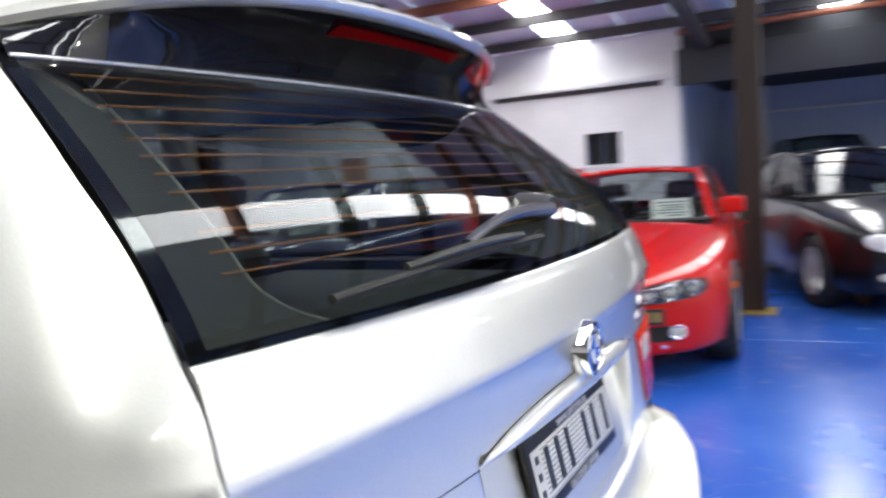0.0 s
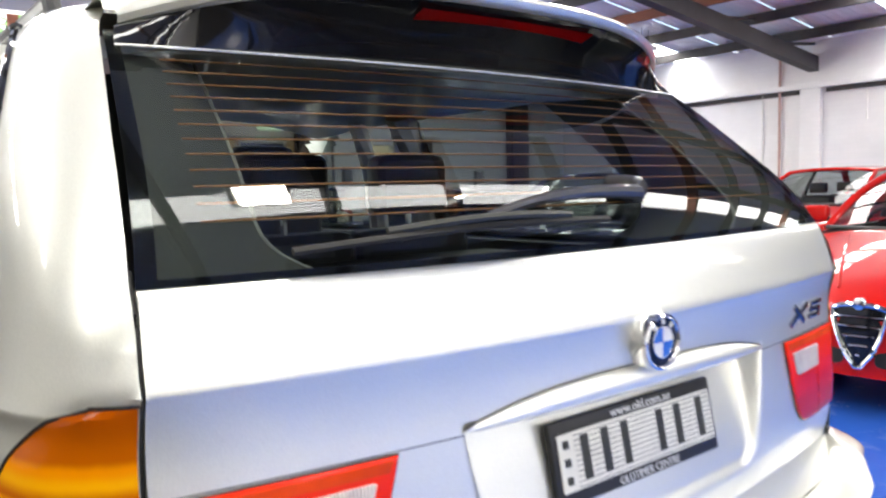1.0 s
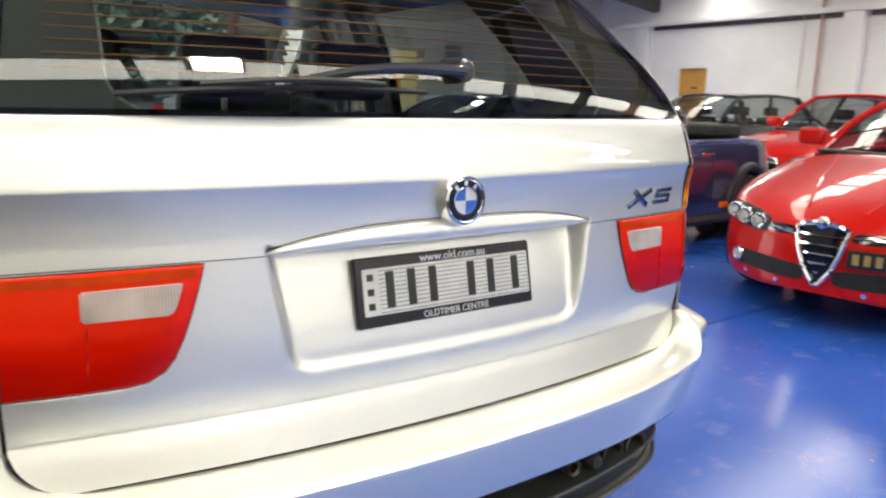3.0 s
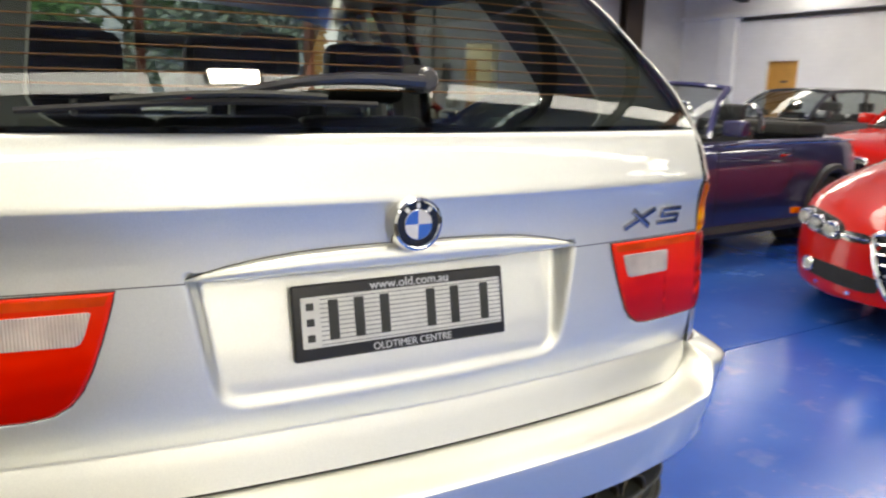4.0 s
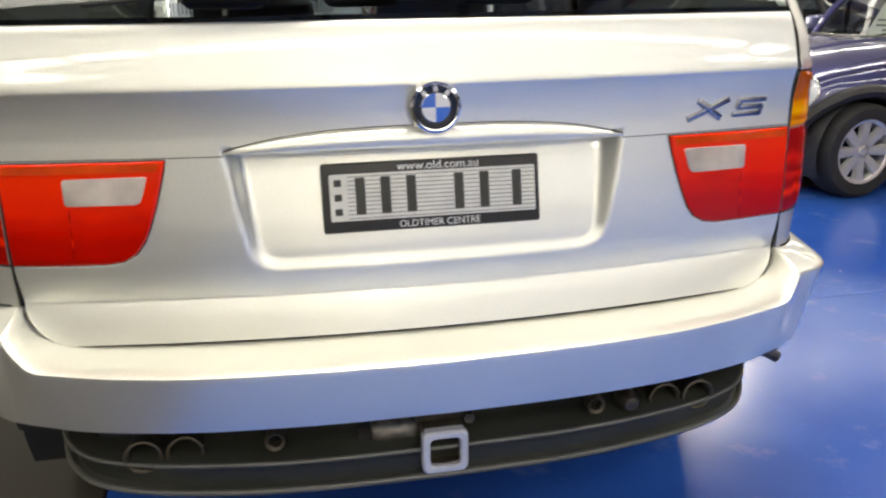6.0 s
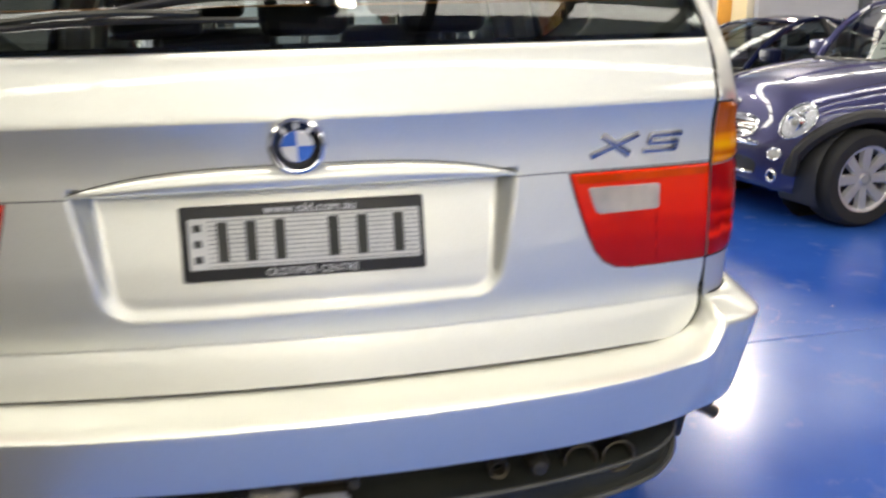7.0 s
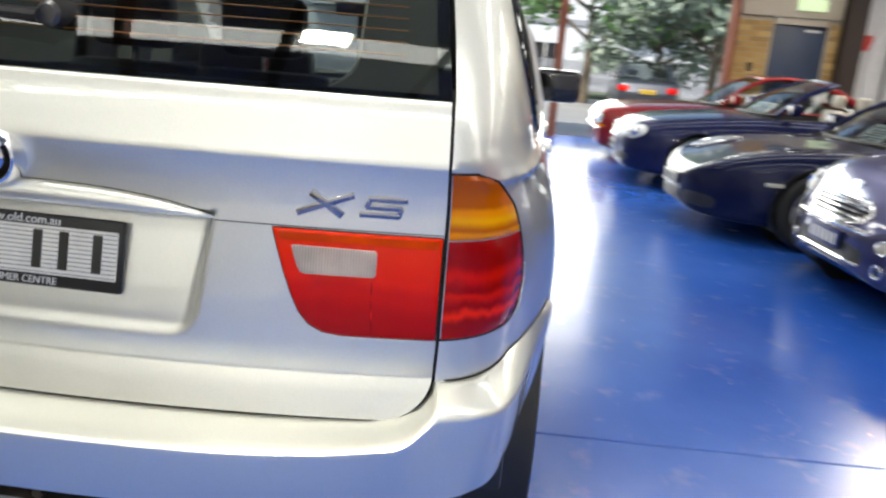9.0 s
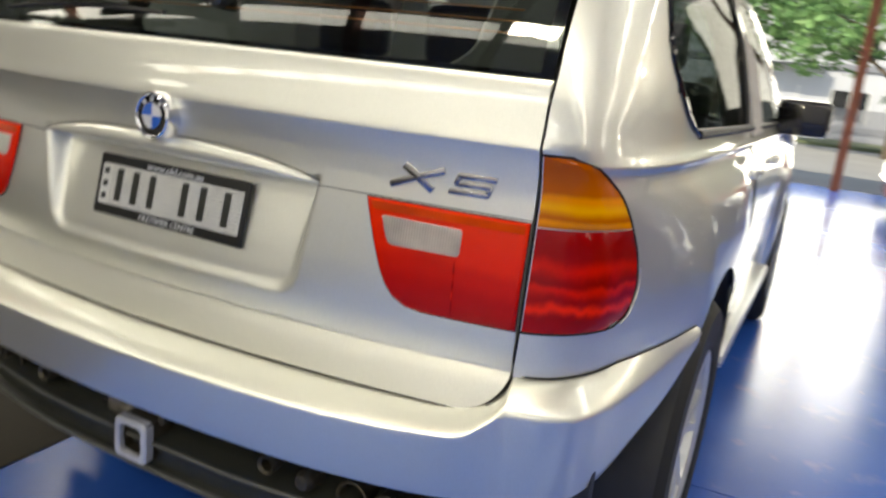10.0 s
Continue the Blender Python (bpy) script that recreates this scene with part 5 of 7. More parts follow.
for sgn in (-1, 1):
    dp, lip = [], []
    for s in np.linspace(-0.12, 1.0, 24):
        a = Vector(glass_point(sgn * 0.99, s, -0.012))
        w = 0.135 + 0.028 * (1 - s) + 0.20 * max(0, 1 - (s + 0.12) / 0.36) ** 2.6
        dp.append([tuple(a), (sgn * (abs(a.x) - w * 0.6), a.y + 0.015, a.z), (sgn * (abs(a.x) - w), a.y + 0.05, a.z), (sgn * (abs(a.x) - w * 0.75), a.y + 0.32, a.z + 0.02), (sgn * (side_x(a.z) - 0.04), a.y + 0.36, a.z + 0.01)])
        lip.append((sgn * (abs(a.x) - w), a.y + 0.05, a.z))
    trim_panel = part("pillar_trim", from_grid(dp), GREYTRIM, suv, "grey cabin pillar trim")
    part("trim_edge", tube(lip, 0.0030, 6), TRIMEDGE, trim_panel)
    part("inner_flank", box(sgn * 0.77 - 0.02, sgn * 0.77 + 0.02, 0.45, 2.9, 0.6, 1.14, 0.01), LEATHER, suv)
    for y, w in ((1.70, 0.06), (2.0, 0.04)):
        part("pillar_lining", tube([(sgn * 0.82, y + 0.05, 1.12), (sgn * 0.76, y, 1.35), (sgn * 0.66, y - 0.05, 1.58)], w, 8), HEADLINER, suv)
part("rear_view_mirror", box(-0.11, 0.11, 2.50, 2.53, 1.43, 1.49, 0.012), TRIM, suv)


# ---- wheels
def wheel(parent, x, y, r, w, side, spokes=5, rim_frac=0.66, twin=False, name="wheel"):
    hub = part(name, moved(lathe([(0.001, 0.02), (0.07, 0.02), (r * rim_frac * 0.9, 0.0), (r * rim_frac * 0.9, -0.03)], 32, "x"), Matrix.Diagonal((side, 1, 1, 1))), TRIM, parent)
    hub.location = (x, y, r)
    rr = r * rim_frac
    tyre = lathe([(rr, -w / 2), (rr + 0.01, -w / 2 - 0.004), (r - 0.03, -w / 2 - 0.006), (r - 0.008, -w / 2 + 0.015), (r, -w / 2 + 0.04), (r, w / 2 - 0.04), (r - 0.008, w / 2 - 0.015), (r - 0.03, w / 2 + 0.006), (rr + 0.01, w / 2 + 0.004), (rr, w / 2)], 48, "x")
    part("tyre", tyre, RUBBER, hub)
    f = w / 2
    bms = [lathe([(rr - 0.03, f - 0.06), (rr - 0.022, f - 0.012), (rr - 0.012, f - 0.004), (rr + 0.003, f - 0.001), (rr + 0.004, f - 0.012), (rr, -f + 0.01)], 48, "x"),
           lathe([(0.0, f - 0.016), (0.028, f - 0.017), (0.034, f - 0.024), (0.06, f - 0.030), (0.062, f - 0.05)], 32, "x")]
    for k in range(spokes):
        for d in ((-0.16, 0.16) if twin else (0,)):
            a = 2 * math.pi * k / spokes + d * 0.8
            a2 = 2 * math.pi * k / spokes + d * 1.5
            hw0, hw1 = (0.014, 0.012) if twin else (0.03, 0.026 + 0.10 / spokes)
            rows = []
            for t, tw in ((0.04, hw0), (0.5, (hw0 + hw1) / 2), (1, hw1)):
                q = 0.04 + (rr - 0.02 - 0.04) * t
                ang = a + (a2 - a) * t
                c, s = math.cos(ang), math.sin(ang)
                xf = f - 0.024 + 0.012 * t
                rows.append([(xf - 0.03, q * c - tw * s, q * s + tw * c), (xf, q * c - tw * 0.8 * s, q * s + tw * 0.8 * c), (xf + 0.004, q * c, q * s), (xf, q * c + tw * 0.8 * s, q * s - tw * 0.8 * c), (xf - 0.03, q * c + tw * s, q * s - tw * c)])
            bms.append(from_grid(rows))
    rim = joined(*bms)
    moved(rim, Matrix.Diagonal((side, 1, 1, 1)))
    bmesh.ops.recalc_face_normals(rim, faces=rim.faces)
    part("rim", rim, ALLOY, hub, "silver alloy rim")
    return hub


for sgn in (-1, 1):
    for y in (0.97, 3.74):
        wheel(suv, sgn * 0.792, y, 0.37, 0.255, sgn, 5, 0.64, True)

# ---------------------------------------------------------------- other cars: nose at local y = 0, tail at y = -length
class Shell:
    """A car body from plan, roofline and sill tables; gives points on its skin."""

    def __init__(self, w, bottom, top, crown, side=None):
        self.w, self.b, self.t, self.c = (smooth_table(p) for p in (w, bottom, top, crown))
        self.length = -min(p[0] for p in w)
        self.side = side or [(0, 0), (0.75, 0.0), (0.93, 0.03), (0.985, 0.18), (1.0, 0.45), (0.985, 0.70), (0.945, 0.90), (0.87, 0.985)]
        self.memo = {}

    def exact(self, y):
        w, zb, zt, c = self.w(y), self.b(y), self.t(y), self.c(y)
        ctrl = [(fx * w, zb + fz * (zt - zb)) for fx, fz in self.side] + [(0.62 * w, zt + c * 0.6), (0.3 * w, zt + c * 0.92), (0, zt + c)]
        return np.array(catmull(ctrl, 4))

    def ring(self, y):
        """The half section at y, between sections worked out once."""
        if not self.memo:
            L = self.length
            ys = np.concatenate([np.linspace(0, 0.5, 80), np.linspace(0.5, L - 0.4, 90)[1:], np.linspace(L - 0.4, L, 50)[1:]])
            self.memo["y"], self.memo["r"] = ys, np.array([self.exact(-v) for v in ys])
        ys, r = self.memo["y"], self.memo["r"]
        q = min(max(-y, 0), self.length)
        i = min(int(np.searchsorted(ys, q, side="right")) - 1, len(ys) - 2)
        t = (q - ys[i]) / (ys[i + 1] - ys[i])
        return r[i] * (1 - t) + r[i + 1] * t

    def inside(self, x, z, y):
        r = self.ring(y)
        return bool(r[0, 1] < z < r[-1, 1]) and abs(x) < float(np.interp(z, r[:, 1], r[:, 0]))

    def front(self, x, z, tail=False):
        """The skin's y straight behind (x, z), from the nose or from the tail."""
        L = self.length
        a, b = (-L, -L * 0.6) if tail else (0.0, -L * 0.45)
        if self.inside(x, z, a):
            return a
        if not self.inside(x, z, b):
            return b
        for _ in range(18):
            m = (a + b) / 2
            if self.inside(x, z, m):
                b = m
            else:
                a = m
        return b

    def flank(self, y, z):
        r = self.ring(y)
        k = int(np.argmax(r[:, 0]))
        return float(np.interp(z, r[:k + 4, 1], r[:k + 4, 0]))

    def over(self, x, y):
        r = self.ring(y)[::-1]
        return float(np.interp(abs(x), r[:20, 0], r[:20, 1]))

    def mesh(self, arches, cabin):
        L = self.length
        ys = sorted(set([round(v, 4) for v in list(-np.linspace(0, 0.35, 18) ** 1.0) + list(-np.linspace(0.35, L - 0.3, 92)) + list(-np.linspace(L - 0.3, L, 14))]), reverse=True)
        rows = []
        for y in ys:
            r = self.ring(y)
            rows.append([(x, y, z) for x, z in r] + [(-x, y, z) for x, z in r[-2:0:-1]])
        n = len(rows[0])

        def skip(i, j):
            pts = [rows[a][b % n] for a in (i, i + 1) for b in (j, j + 1)]
            x, y, z = (sum(p[k] for p in pts) / 4 for k in range(3))
            if any((y - a) ** 2 + (z - b) ** 2 < r * r and abs(x) > 0.45 for a, b, r in arches):
                return True
            if cabin and cabin[1] < y < cabin[0] and abs(x) < cabin[2] and z > self.t(y) - 0.02:
                return True
            return False
        bm = from_grid(rows, closed=True, skip=skip)
        for v in bm.verts:
            for a, b, r in arches:
                d = math.hypot(v.co.y - a, v.co.z - b)
                if v.is_boundary and abs(v.co.x) > 0.45 and r * 0.9 < d < r * 1.15 and v.co.z > 0.15:
                    v.co.y, v.co.z = a + (v.co.y - a) * r / d, b + (v.co.z - b) * r / d
        for row in (rows[0], rows[-1]):
            c = bm.verts.new((0, row[0][1], sum(p[2] for p in row) / n))
            vs = [bm.verts.new(p) for p in row]
            for k in range(n):
                bm.faces.new((c, vs[k], vs[(k + 1) % n]))
        bmesh.ops.remove_doubles(bm, verts=bm.verts, dist=1e-4)
        bmesh.ops.recalc_face_normals(bm, faces=bm.faces)
        return bm


def fan(outline, place, proud, thick=0.02, rings=5, dome=0.0):
    """A conforming plate over a star-shaped outline; place(a, b, o) puts it on the skin."""
    ca = sum(p[0] for p in outline) / len(outline)
    cb = sum(p[1] for p in outline) / len(outline)
    rows = []
    for k in range(rings + 1):
        t = max(k / rings, 0.002)
        rows.append([place(ca + (a - ca) * t, cb + (b - cb) * t, proud + dome * (1 - t * t)) for a, b in outline])
    rows.append([place(a, b, -thick) for a, b in outline])
    bm = from_grid(rows, closed=True)
    bmesh.ops.remove_doubles(bm, verts=bm.verts, dist=1e-5)
    bmesh.ops.recalc_face_normals(bm, faces=bm.faces)
    return bm


def oval(cx, cz, rx, rz, n=24, turn=0.0, power=2.0):
    out = []
    for k in range(n):
        t = 2 * math.pi * k / n
        c, s = math.cos(t), math.sin(t)
        q = 1 / (abs(c) ** power + abs(s) ** power) ** (1 / power)
        a, b = rx * c * q, rz * s * q
        out.append((cx + a * math.cos(turn) - b * math.sin(turn), cz + a * math.sin(turn) + b * math.cos(turn)))
    return out


def greenhouse(root, g, paint, glass, closed=True, frame=None):
    """Windscreen, roof, windows and pillars. Corners: cowl, top, rear, base as (y, z, half-width)."""
    (y0, z0, w0), (y1, z1, w1), (y2, z2, w2), (y3, z3, w3) = g

    def front_at(u, v):
        return (u * (w0 + (w1 - w0) * v), y0 + (y1 - y0) * v - (0.16 - 0.08 * v) * u * u + 0.03 * math.sin(math.pi * v), z0 + (z1 - z0) * v - 0.035 * v * u * u + 0.035 * math.sin(math.pi * v))

    def rear_at(u, v):
        return (u * (w2 + (w3 - w2) * v), y2 + (y3 - y2) * v + (0.08 + 0.04 * v) * u * u, z2 + (z3 - z2) * v - 0.035 * (1 - v) * u * u + 0.03 * math.sin(math.pi * v))
    U = np.linspace(-1, 1, 15)
    part("windscreen", from_grid([[front_at(u, v) for u in U] for v in np.linspace(0, 1, 9)]), glass, root)
    fr = frame or paint
    for s in (-1, 1):
        part("pillar", tube([front_at(s, v) for v in np.linspace(-0.02, 1.0, 8)], 0.030, 8), fr, root)
    part("screen_header", tube([front_at(u, 1.0) for u in U], 0.022, 8), fr, root)
    part("screen_foot", tube([tuple(Vector(front_at(u, 0.0)) + Vector((0, 0.02, 0.0))) for u in U], 0.018, 8), TRIM, root)
    for s in (-1, 1):
        part("wiper", tube([front_at(s * 0.45 + 0.35, 0.02), tuple(Vector(front_at(0.05 + s * 0.45, 0.07)) + Vector((0, 0.012, 0.012)))], 0.008, 6), TRIM, root)
    if not closed:
        for s in (-1, 1):
            a, b = Vector(front_at(s, 0.05)), Vector(front_at(s, 0.92))
            q = Vector((a.x * 1.01, a.y - 0.38, a.z + 0.02))
            part("quarter_glass", from_grid([[a, a.lerp(q, 0.5), q], [b, b.lerp(q, 0.55), q + Vector((0, 0, 0.12))]]), glass, root)
        return front_at, rear_at
    rows = []
    for t in np.linspace(0, 1, 12):
        rows.append([tuple(Vector(front_at(u, 1)).lerp(Vector(rear_at(u, 0)), t) + Vector((0, 0, 0.045 * math.sin(math.pi * t) * (1 - 0.4 * u * u)))) for u in U])
    part("roof", solid(from_grid(rows), 0.02), paint, root)
    part("rear_screen", from_grid([[rear_at(u, v) for u in U] for v in np.linspace(0, 1, 8)]), glass, root)
    for s in (-1, 1):
        part("pillar", tube([rear_at(s, v) for v in np.linspace(0.0, 1.02, 8)], 0.05, 8), paint, root)
        part("roof_edge", tube([tuple(Vector(front_at(s, 1)).lerp(Vector(rear_at(s, 0)), t) + Vector((0, 0, 0.035 * math.sin(math.pi * t)))) for t in np.linspace(0, 1, 10)], 0.028, 8), paint, root)
        rows = []
        for v in np.linspace(0, 1, 6):
            a, b = Vector(front_at(s, v)), Vector(rear_at(s, 1 - v))
            rows.append([a.lerp(b, t) + Vector((s * 0.03 * math.sin(math.pi * t), 0, 0.035 * v * math.sin(math.pi * t))) for t in np.linspace(0, 1, 14)])
        part("side_window", from_grid(rows), glass, root)
        for t in (0.50,):
            a = [Vector(front_at(s, v)).lerp(Vector(rear_at(s, 1 - v)), t) + Vector((s * 0.032, 0, 0.035 * v)) for v in np.linspace(0, 1, 6)]
            part("door_pillar", tube(a, 0.026, 8), TRIM, root)
    return front_at, rear_at


def car(name, label, m, sh, paint, wheels, g, glass=None, closed=True, spokes=5, twin=False, cabin_pad=0.10, arch_trim=None, seats=LEATHER, frame=None, mirror=None, group=""):
    """A car: body, wheels, cabin, glasshouse, mirrors. wheels: (front y, rear y, radius, half track)."""
    root = tagged(empty(name, m), label, "car", group)
    yf, yr, r, tr = wheels
    arches = [(yf, r, r + 0.045), (yr, r, r + 0.045)]
    wc = g[0][2]
    cab = (g[0][0] - 0.02, g[3][0] + 0.03, wc - 0.02)
    part("body", sh.mesh(arches, cab), paint, root, "", 50)
    for s in (-1, 1):
        for y in (yf, yr):
            wheel(root, s * (tr), y, r, 0.21, s, spokes, 0.68, twin)
            arc = [[(s * xx, y + (r + 0.04) * math.cos(t), r + (r + 0.04) * math.sin(t)) for t in np.linspace(-0.5, math.pi + 0.5, 20)] for xx in (0.45, sh.flank(y, 0.5) - 0.004)]
            part("wheel_arch_liner", from_grid(arc), TRIM, root)
            disc = [[(s * 0.46, y + q * math.cos(t), r + q * math.sin(t)) for t in np.linspace(0, 2 * math.pi, 21)[:-1]] for q in (0.01, r + 0.04)]
            part("wheel_arch_back", from_grid(disc, closed=True), TRIM, root)
            if arch_trim:
                pts = []
                for t in np.linspace(0.05, math.pi - 0.05, 18):
                    yy, zz = y + (r + 0.075) * math.cos(t), r + (r + 0.075) * math.sin(t)
                    pts.append((s * (sh.flank(yy, min(zz, sh.t(yy) - 0.03)) + 0.004), yy, zz))
                part("wheel_arch_trim", tube(pts, 0.045, 8, flat=1.0), arch_trim, root)
    # cabin tub, seats, dashboard
    zb = sh.t((g[0][0] + g[3][0]) / 2)
    a, b = g[0][0] - 0.02, g[3][0] + 0.05
    w = wc - 0.03
    tub = joined(box(-w, w, b, a, zb - 0.42, zb - 0.40), box(-w - 0.02, -w, b, a, zb - 0.42, zb - 0.015), box(w, w + 0.02, b, a, zb - 0.42, zb - 0.015), box(-w, w, b - 0.02, b, zb - 0.42, zb - 0.01), box(-w, w, a - 0.28, a - 0.10, zb - 0.30, zb - 0.03, 0.03), box(-w, w, b, b + 0.35, zb - 0.12, zb - 0.06, 0.02))
    part("cabin", tub, LEATHER, root)
    ys = (g[1][0] - 0.42,) if not closed else (g[1][0] - 0.42, max(g[1][0] - 1.25, g[2][0] - 0.1))
    for yy in ys:
        for s in (-1, 1):
            st = part("seat", box(s * 0.36 - 0.23, s * 0.36 + 0.23, yy - 0.09, yy + 0.05, zb - 0.38, zb + 0.10, 0.06, 3), seats, root)
            part("headrest", box(s * 0.36 - 0.12, s * 0.36 + 0.12, yy - 0.10, yy - 0.01, zb + 0.13, zb + 0.28, 0.04, 3), seats, st)
    ring = tube([(0.36 + 0.18 * math.cos(t), g[0][0] - 0.42 + 0.06 * math.sin(t), zb - 0.02 + 0.17 * math.sin(t)) for t in np.linspace(0, 2 * math.pi, 25)[:-1]], 0.015, 8, closed=True)
    part("steering_wheel", ring, TRIM, root)
    fa, ra = greenhouse(root, g, paint, glass or CARGLASS, closed, frame)
    for s in (-1, 1):
        mx, my, mz = s * (wc + 0.14), g[0][0] - 0.30, zb + 0.10
        mm = part("door_mirror", box(mx - 0.095, mx + 0.095, my - 0.05, my + 0.06, mz - 0.065, mz + 0.065, 0.04, 3), mirror or paint, root)
        part("mirror_glass", box(mx - 0.08, mx + 0.08, my - 0.056, my - 0.051, mz - 0.05, mz + 0.05), CHROME, mm)
        part("mirror_arm", tube([(s * (wc - 0.02), my + 0.02, mz - 0.06), (mx - s * 0.06, my + 0.01, mz - 0.03)], 0.02, 6), TRIM, mm)
        yy = g[1][0] - 0.55
        part("door_handle", box(s * (sh.flank(yy, zb - 0.12) + 0.012) - 0.014, s * (sh.flank(yy, zb - 0.12) + 0.012) + 0.014, yy - 0.09, yy + 0.09, zb - 0.135, zb - 0.105, 0.01), CHROME if paint in (INDIGO,) else paint, root)
        for ys_ in (g[0][0] - 0.12, g[1][0] - 0.68):
            part("door_seam", tube([(s * (sh.flank(ys_, z) + 0.0005), ys_, z) for z in np.linspace(0.30, sh.t(ys_) - 0.05, 12)], 0.003, 5), GAP, root)
    hx = wc + 0.02
    part("bonnet_seam", tube([(u * hx, g[0][0] + 0.05 - 0.16 * u * u, sh.over(u * hx, g[0][0] + 0.05 - 0.16 * u * u) + 0.0005) for u in np.linspace(-0.95, 0.95, 21)], 0.004, 5), GAP, root)
    for s in (-1, 1):
        part("bonnet_seam", tube([(s * sh.w(y) * 0.84, y, sh.over(sh.w(y) * 0.84, y) + 0.0005) for y in np.linspace(-0.40, g[0][0] - 0.1, 14)], 0.003, 5), GAP, root)
    return root, fa


def at_front(sh):
    return lambda a, b, o: (a, sh.front(a, b) + o, b)


def at_tail(sh):
    return lambda a, b, o: (a, sh.front(a, b, True) - o, b)


def headlamp(root, sh, outline, bulbs, lift=0.006, bowl=None, out=0.0):
    """Cover over a dark bowl with round chrome reflectors; bulbs: (x, z, r)."""
    pl = at_front(sh)
    back = part("headlamp", fan(outline, pl, 0.002, 0.03), bowl or REFLECTOR, root, "clear-fronted headlamp")
    for x, z, r in bulbs:
        y = sh.front(x, z) + out
        bm = lathe([(r, y - 0.05), (r, y + 0.012), (r * 0.92, y + 0.016), (r * 0.80, y + 0.004), (r * 0.45, y - 0.01 + 0.0), (0.001, y - 0.012)], 24, "y")
        part("reflector_ring", moved(bm, Matrix.Translation((x, 0, z))), CHROME, back)
        b2 = lathe([(r * 0.42, y + 0.004), (r * 0.35, y + 0.014), (0.001, y + 0.018)], 18, "y")
        part("projector", moved(b2, Matrix.Translation((x, 0, z))), CLEARLENS, back)
    part("lamp_cover", fan(outline, pl, lift, 0.01, 5, 0.016), HEADLENS, back)
    part("lamp_rim", tube([pl(a, b, 0.003) for a, b in outline], 0.005, 6, closed=True), TRIM, back)
    return back


def plate_on(root, m, field, mark, w=0.37, h=0.10, n=6):
    p = part("number_plate", moved(box(-w / 2, w / 2, -0.005, 0.006, -h / 2, h / 2, 0.003, 2), m), field, root, "number plate")
    for k in range(n):
        x = -w / 2 + w * (k + 0.75) / (n + 0.5)
        part("plate_character_bar", moved(box(x - w * 0.045, x + w * 0.045, 0.0062, 0.008, -h * 0.3, h * 0.3), m), mark, p)
    return p


def sheet_in_screen(root, fa, u, v, w, h, lean=0.0, name="price_sheet"):
    """A printed sheet lying behind the windscreen."""
    p, q = Vector(fa(u, v)), Vector(fa(u, v + 0.15))
    r = Vector(fa(u + 0.1, v))
    up, across = (q - p).normalized(), (r - p).normalized()
    nrm = across.cross(up).normalized()
    m = Matrix((across, up, nrm)).transposed().to_4x4()
    m.translation = p - nrm * 0.035 * (1 if nrm.y > 0 else -1)
    s = part(name, moved(box(-w / 2, w / 2, 0, h, -0.001, 0.001), m), PAPER, root, "white printed price sheet behind the windscreen")
    sg = 1 if nrm.y > 0 else -1
    for k, (a, b, t) in enumerate(((0.1, 0.9, 0.82), (0.15, 0.8, 0.66), (0.1, 0.7, 0.54), (0.2, 0.9, 0.42), (0.1, 0.85, 0.28), (0.2, 0.6, 0.15))):
        part("print_line", moved(box(-w / 2 + a * w, -w / 2 + b * w, t * h - 0.008, t * h + 0.008, sg * 0.0012, sg * 0.002), m), METERGREY, s)
    return s


def facing(x, y, turn):
    """Nose at (x, y); turn 0 faces -x, positive turns the nose towards -y."""
    return pose(x, y, 0, 0, 0, 90 + turn)


# ---------------------------------------------------------------- red saloon with a shield grille
sh = Shell([(0, 0.17), (-0.03, 0.28), (-0.08, 0.40), (-0.15, 0.53), (-0.22, 0.635), (-0.33, 0.745), (-0.5, 0.835), (-0.8, 0.895), (-1.2, 0.912), (-2.4, 0.915), (-3.7, 0.90), (-4.3, 0.84), (-4.55, 0.74), (-4.66, 0.50)],
           [(0, 0.215), (-0.1, 0.19), (-0.5, 0.18), (-4.2, 0.20), (-4.66, 0.34)],
           [(0, 0.50), (-0.03, 0.545), (-0.10, 0.595), (-0.25, 0.655), (-0.6, 0.755), (-1.0, 0.84), (-1.35, 0.895), (-2.4, 0.93), (-3.6, 0.96), (-4.2, 0.98), (-4.5, 0.95), (-4.66, 0.70)],
           [(0, 0.05), (-0.3, 0.080), (-1.2, 0.07), (-1.6, 0.03), (-3.8, 0.02), (-4.66, 0.03)])
redcar, fa = car("saloon_car", "glossy red saloon with a chrome shield grille and triple headlamps", facing(3.37, 1.20, 5), sh, RED, (-0.95, -3.65, 0.325, 0.80), ((-1.36, 0.945, 0.72), (-2.18, 1.345, 0.56), (-3.30, 1.335, 0.55), (-4.12, 0.99, 0.66)))
pl = at_front(sh)
shield = [(-0.015, 0.272), (-0.07, 0.35), (-0.107, 0.44), (-0.135, 0.545), (-0.138, 0.590), (-0.10, 0.607), (-0.05, 0.616), (0.05, 0.616), (0.10, 0.607), (0.138, 0.590), (0.135, 0.545), (0.107, 0.44), (0.07, 0.35), (0.015, 0.272)]
shield = dense(shield, 0.03)
grille = part("grille", fan(shield, lambda a, b, o: (a, sh.front(0, 0.5) + 0.012 + o - 0.10 * max(b - 0.5, 0) - 0.9 * a * a, b), 0.0, 0.06), GLOSSBLACK, redcar, "black shield grille in a broad chrome frame")
part("grille_frame", tube([(a, sh.front(0, 0.5) + 0.020 - 0.10 * max(b - 0.5, 0) - 0.9 * a * a, b) for a, b in shield], 0.015, 8, closed=True), CHROME, grille)
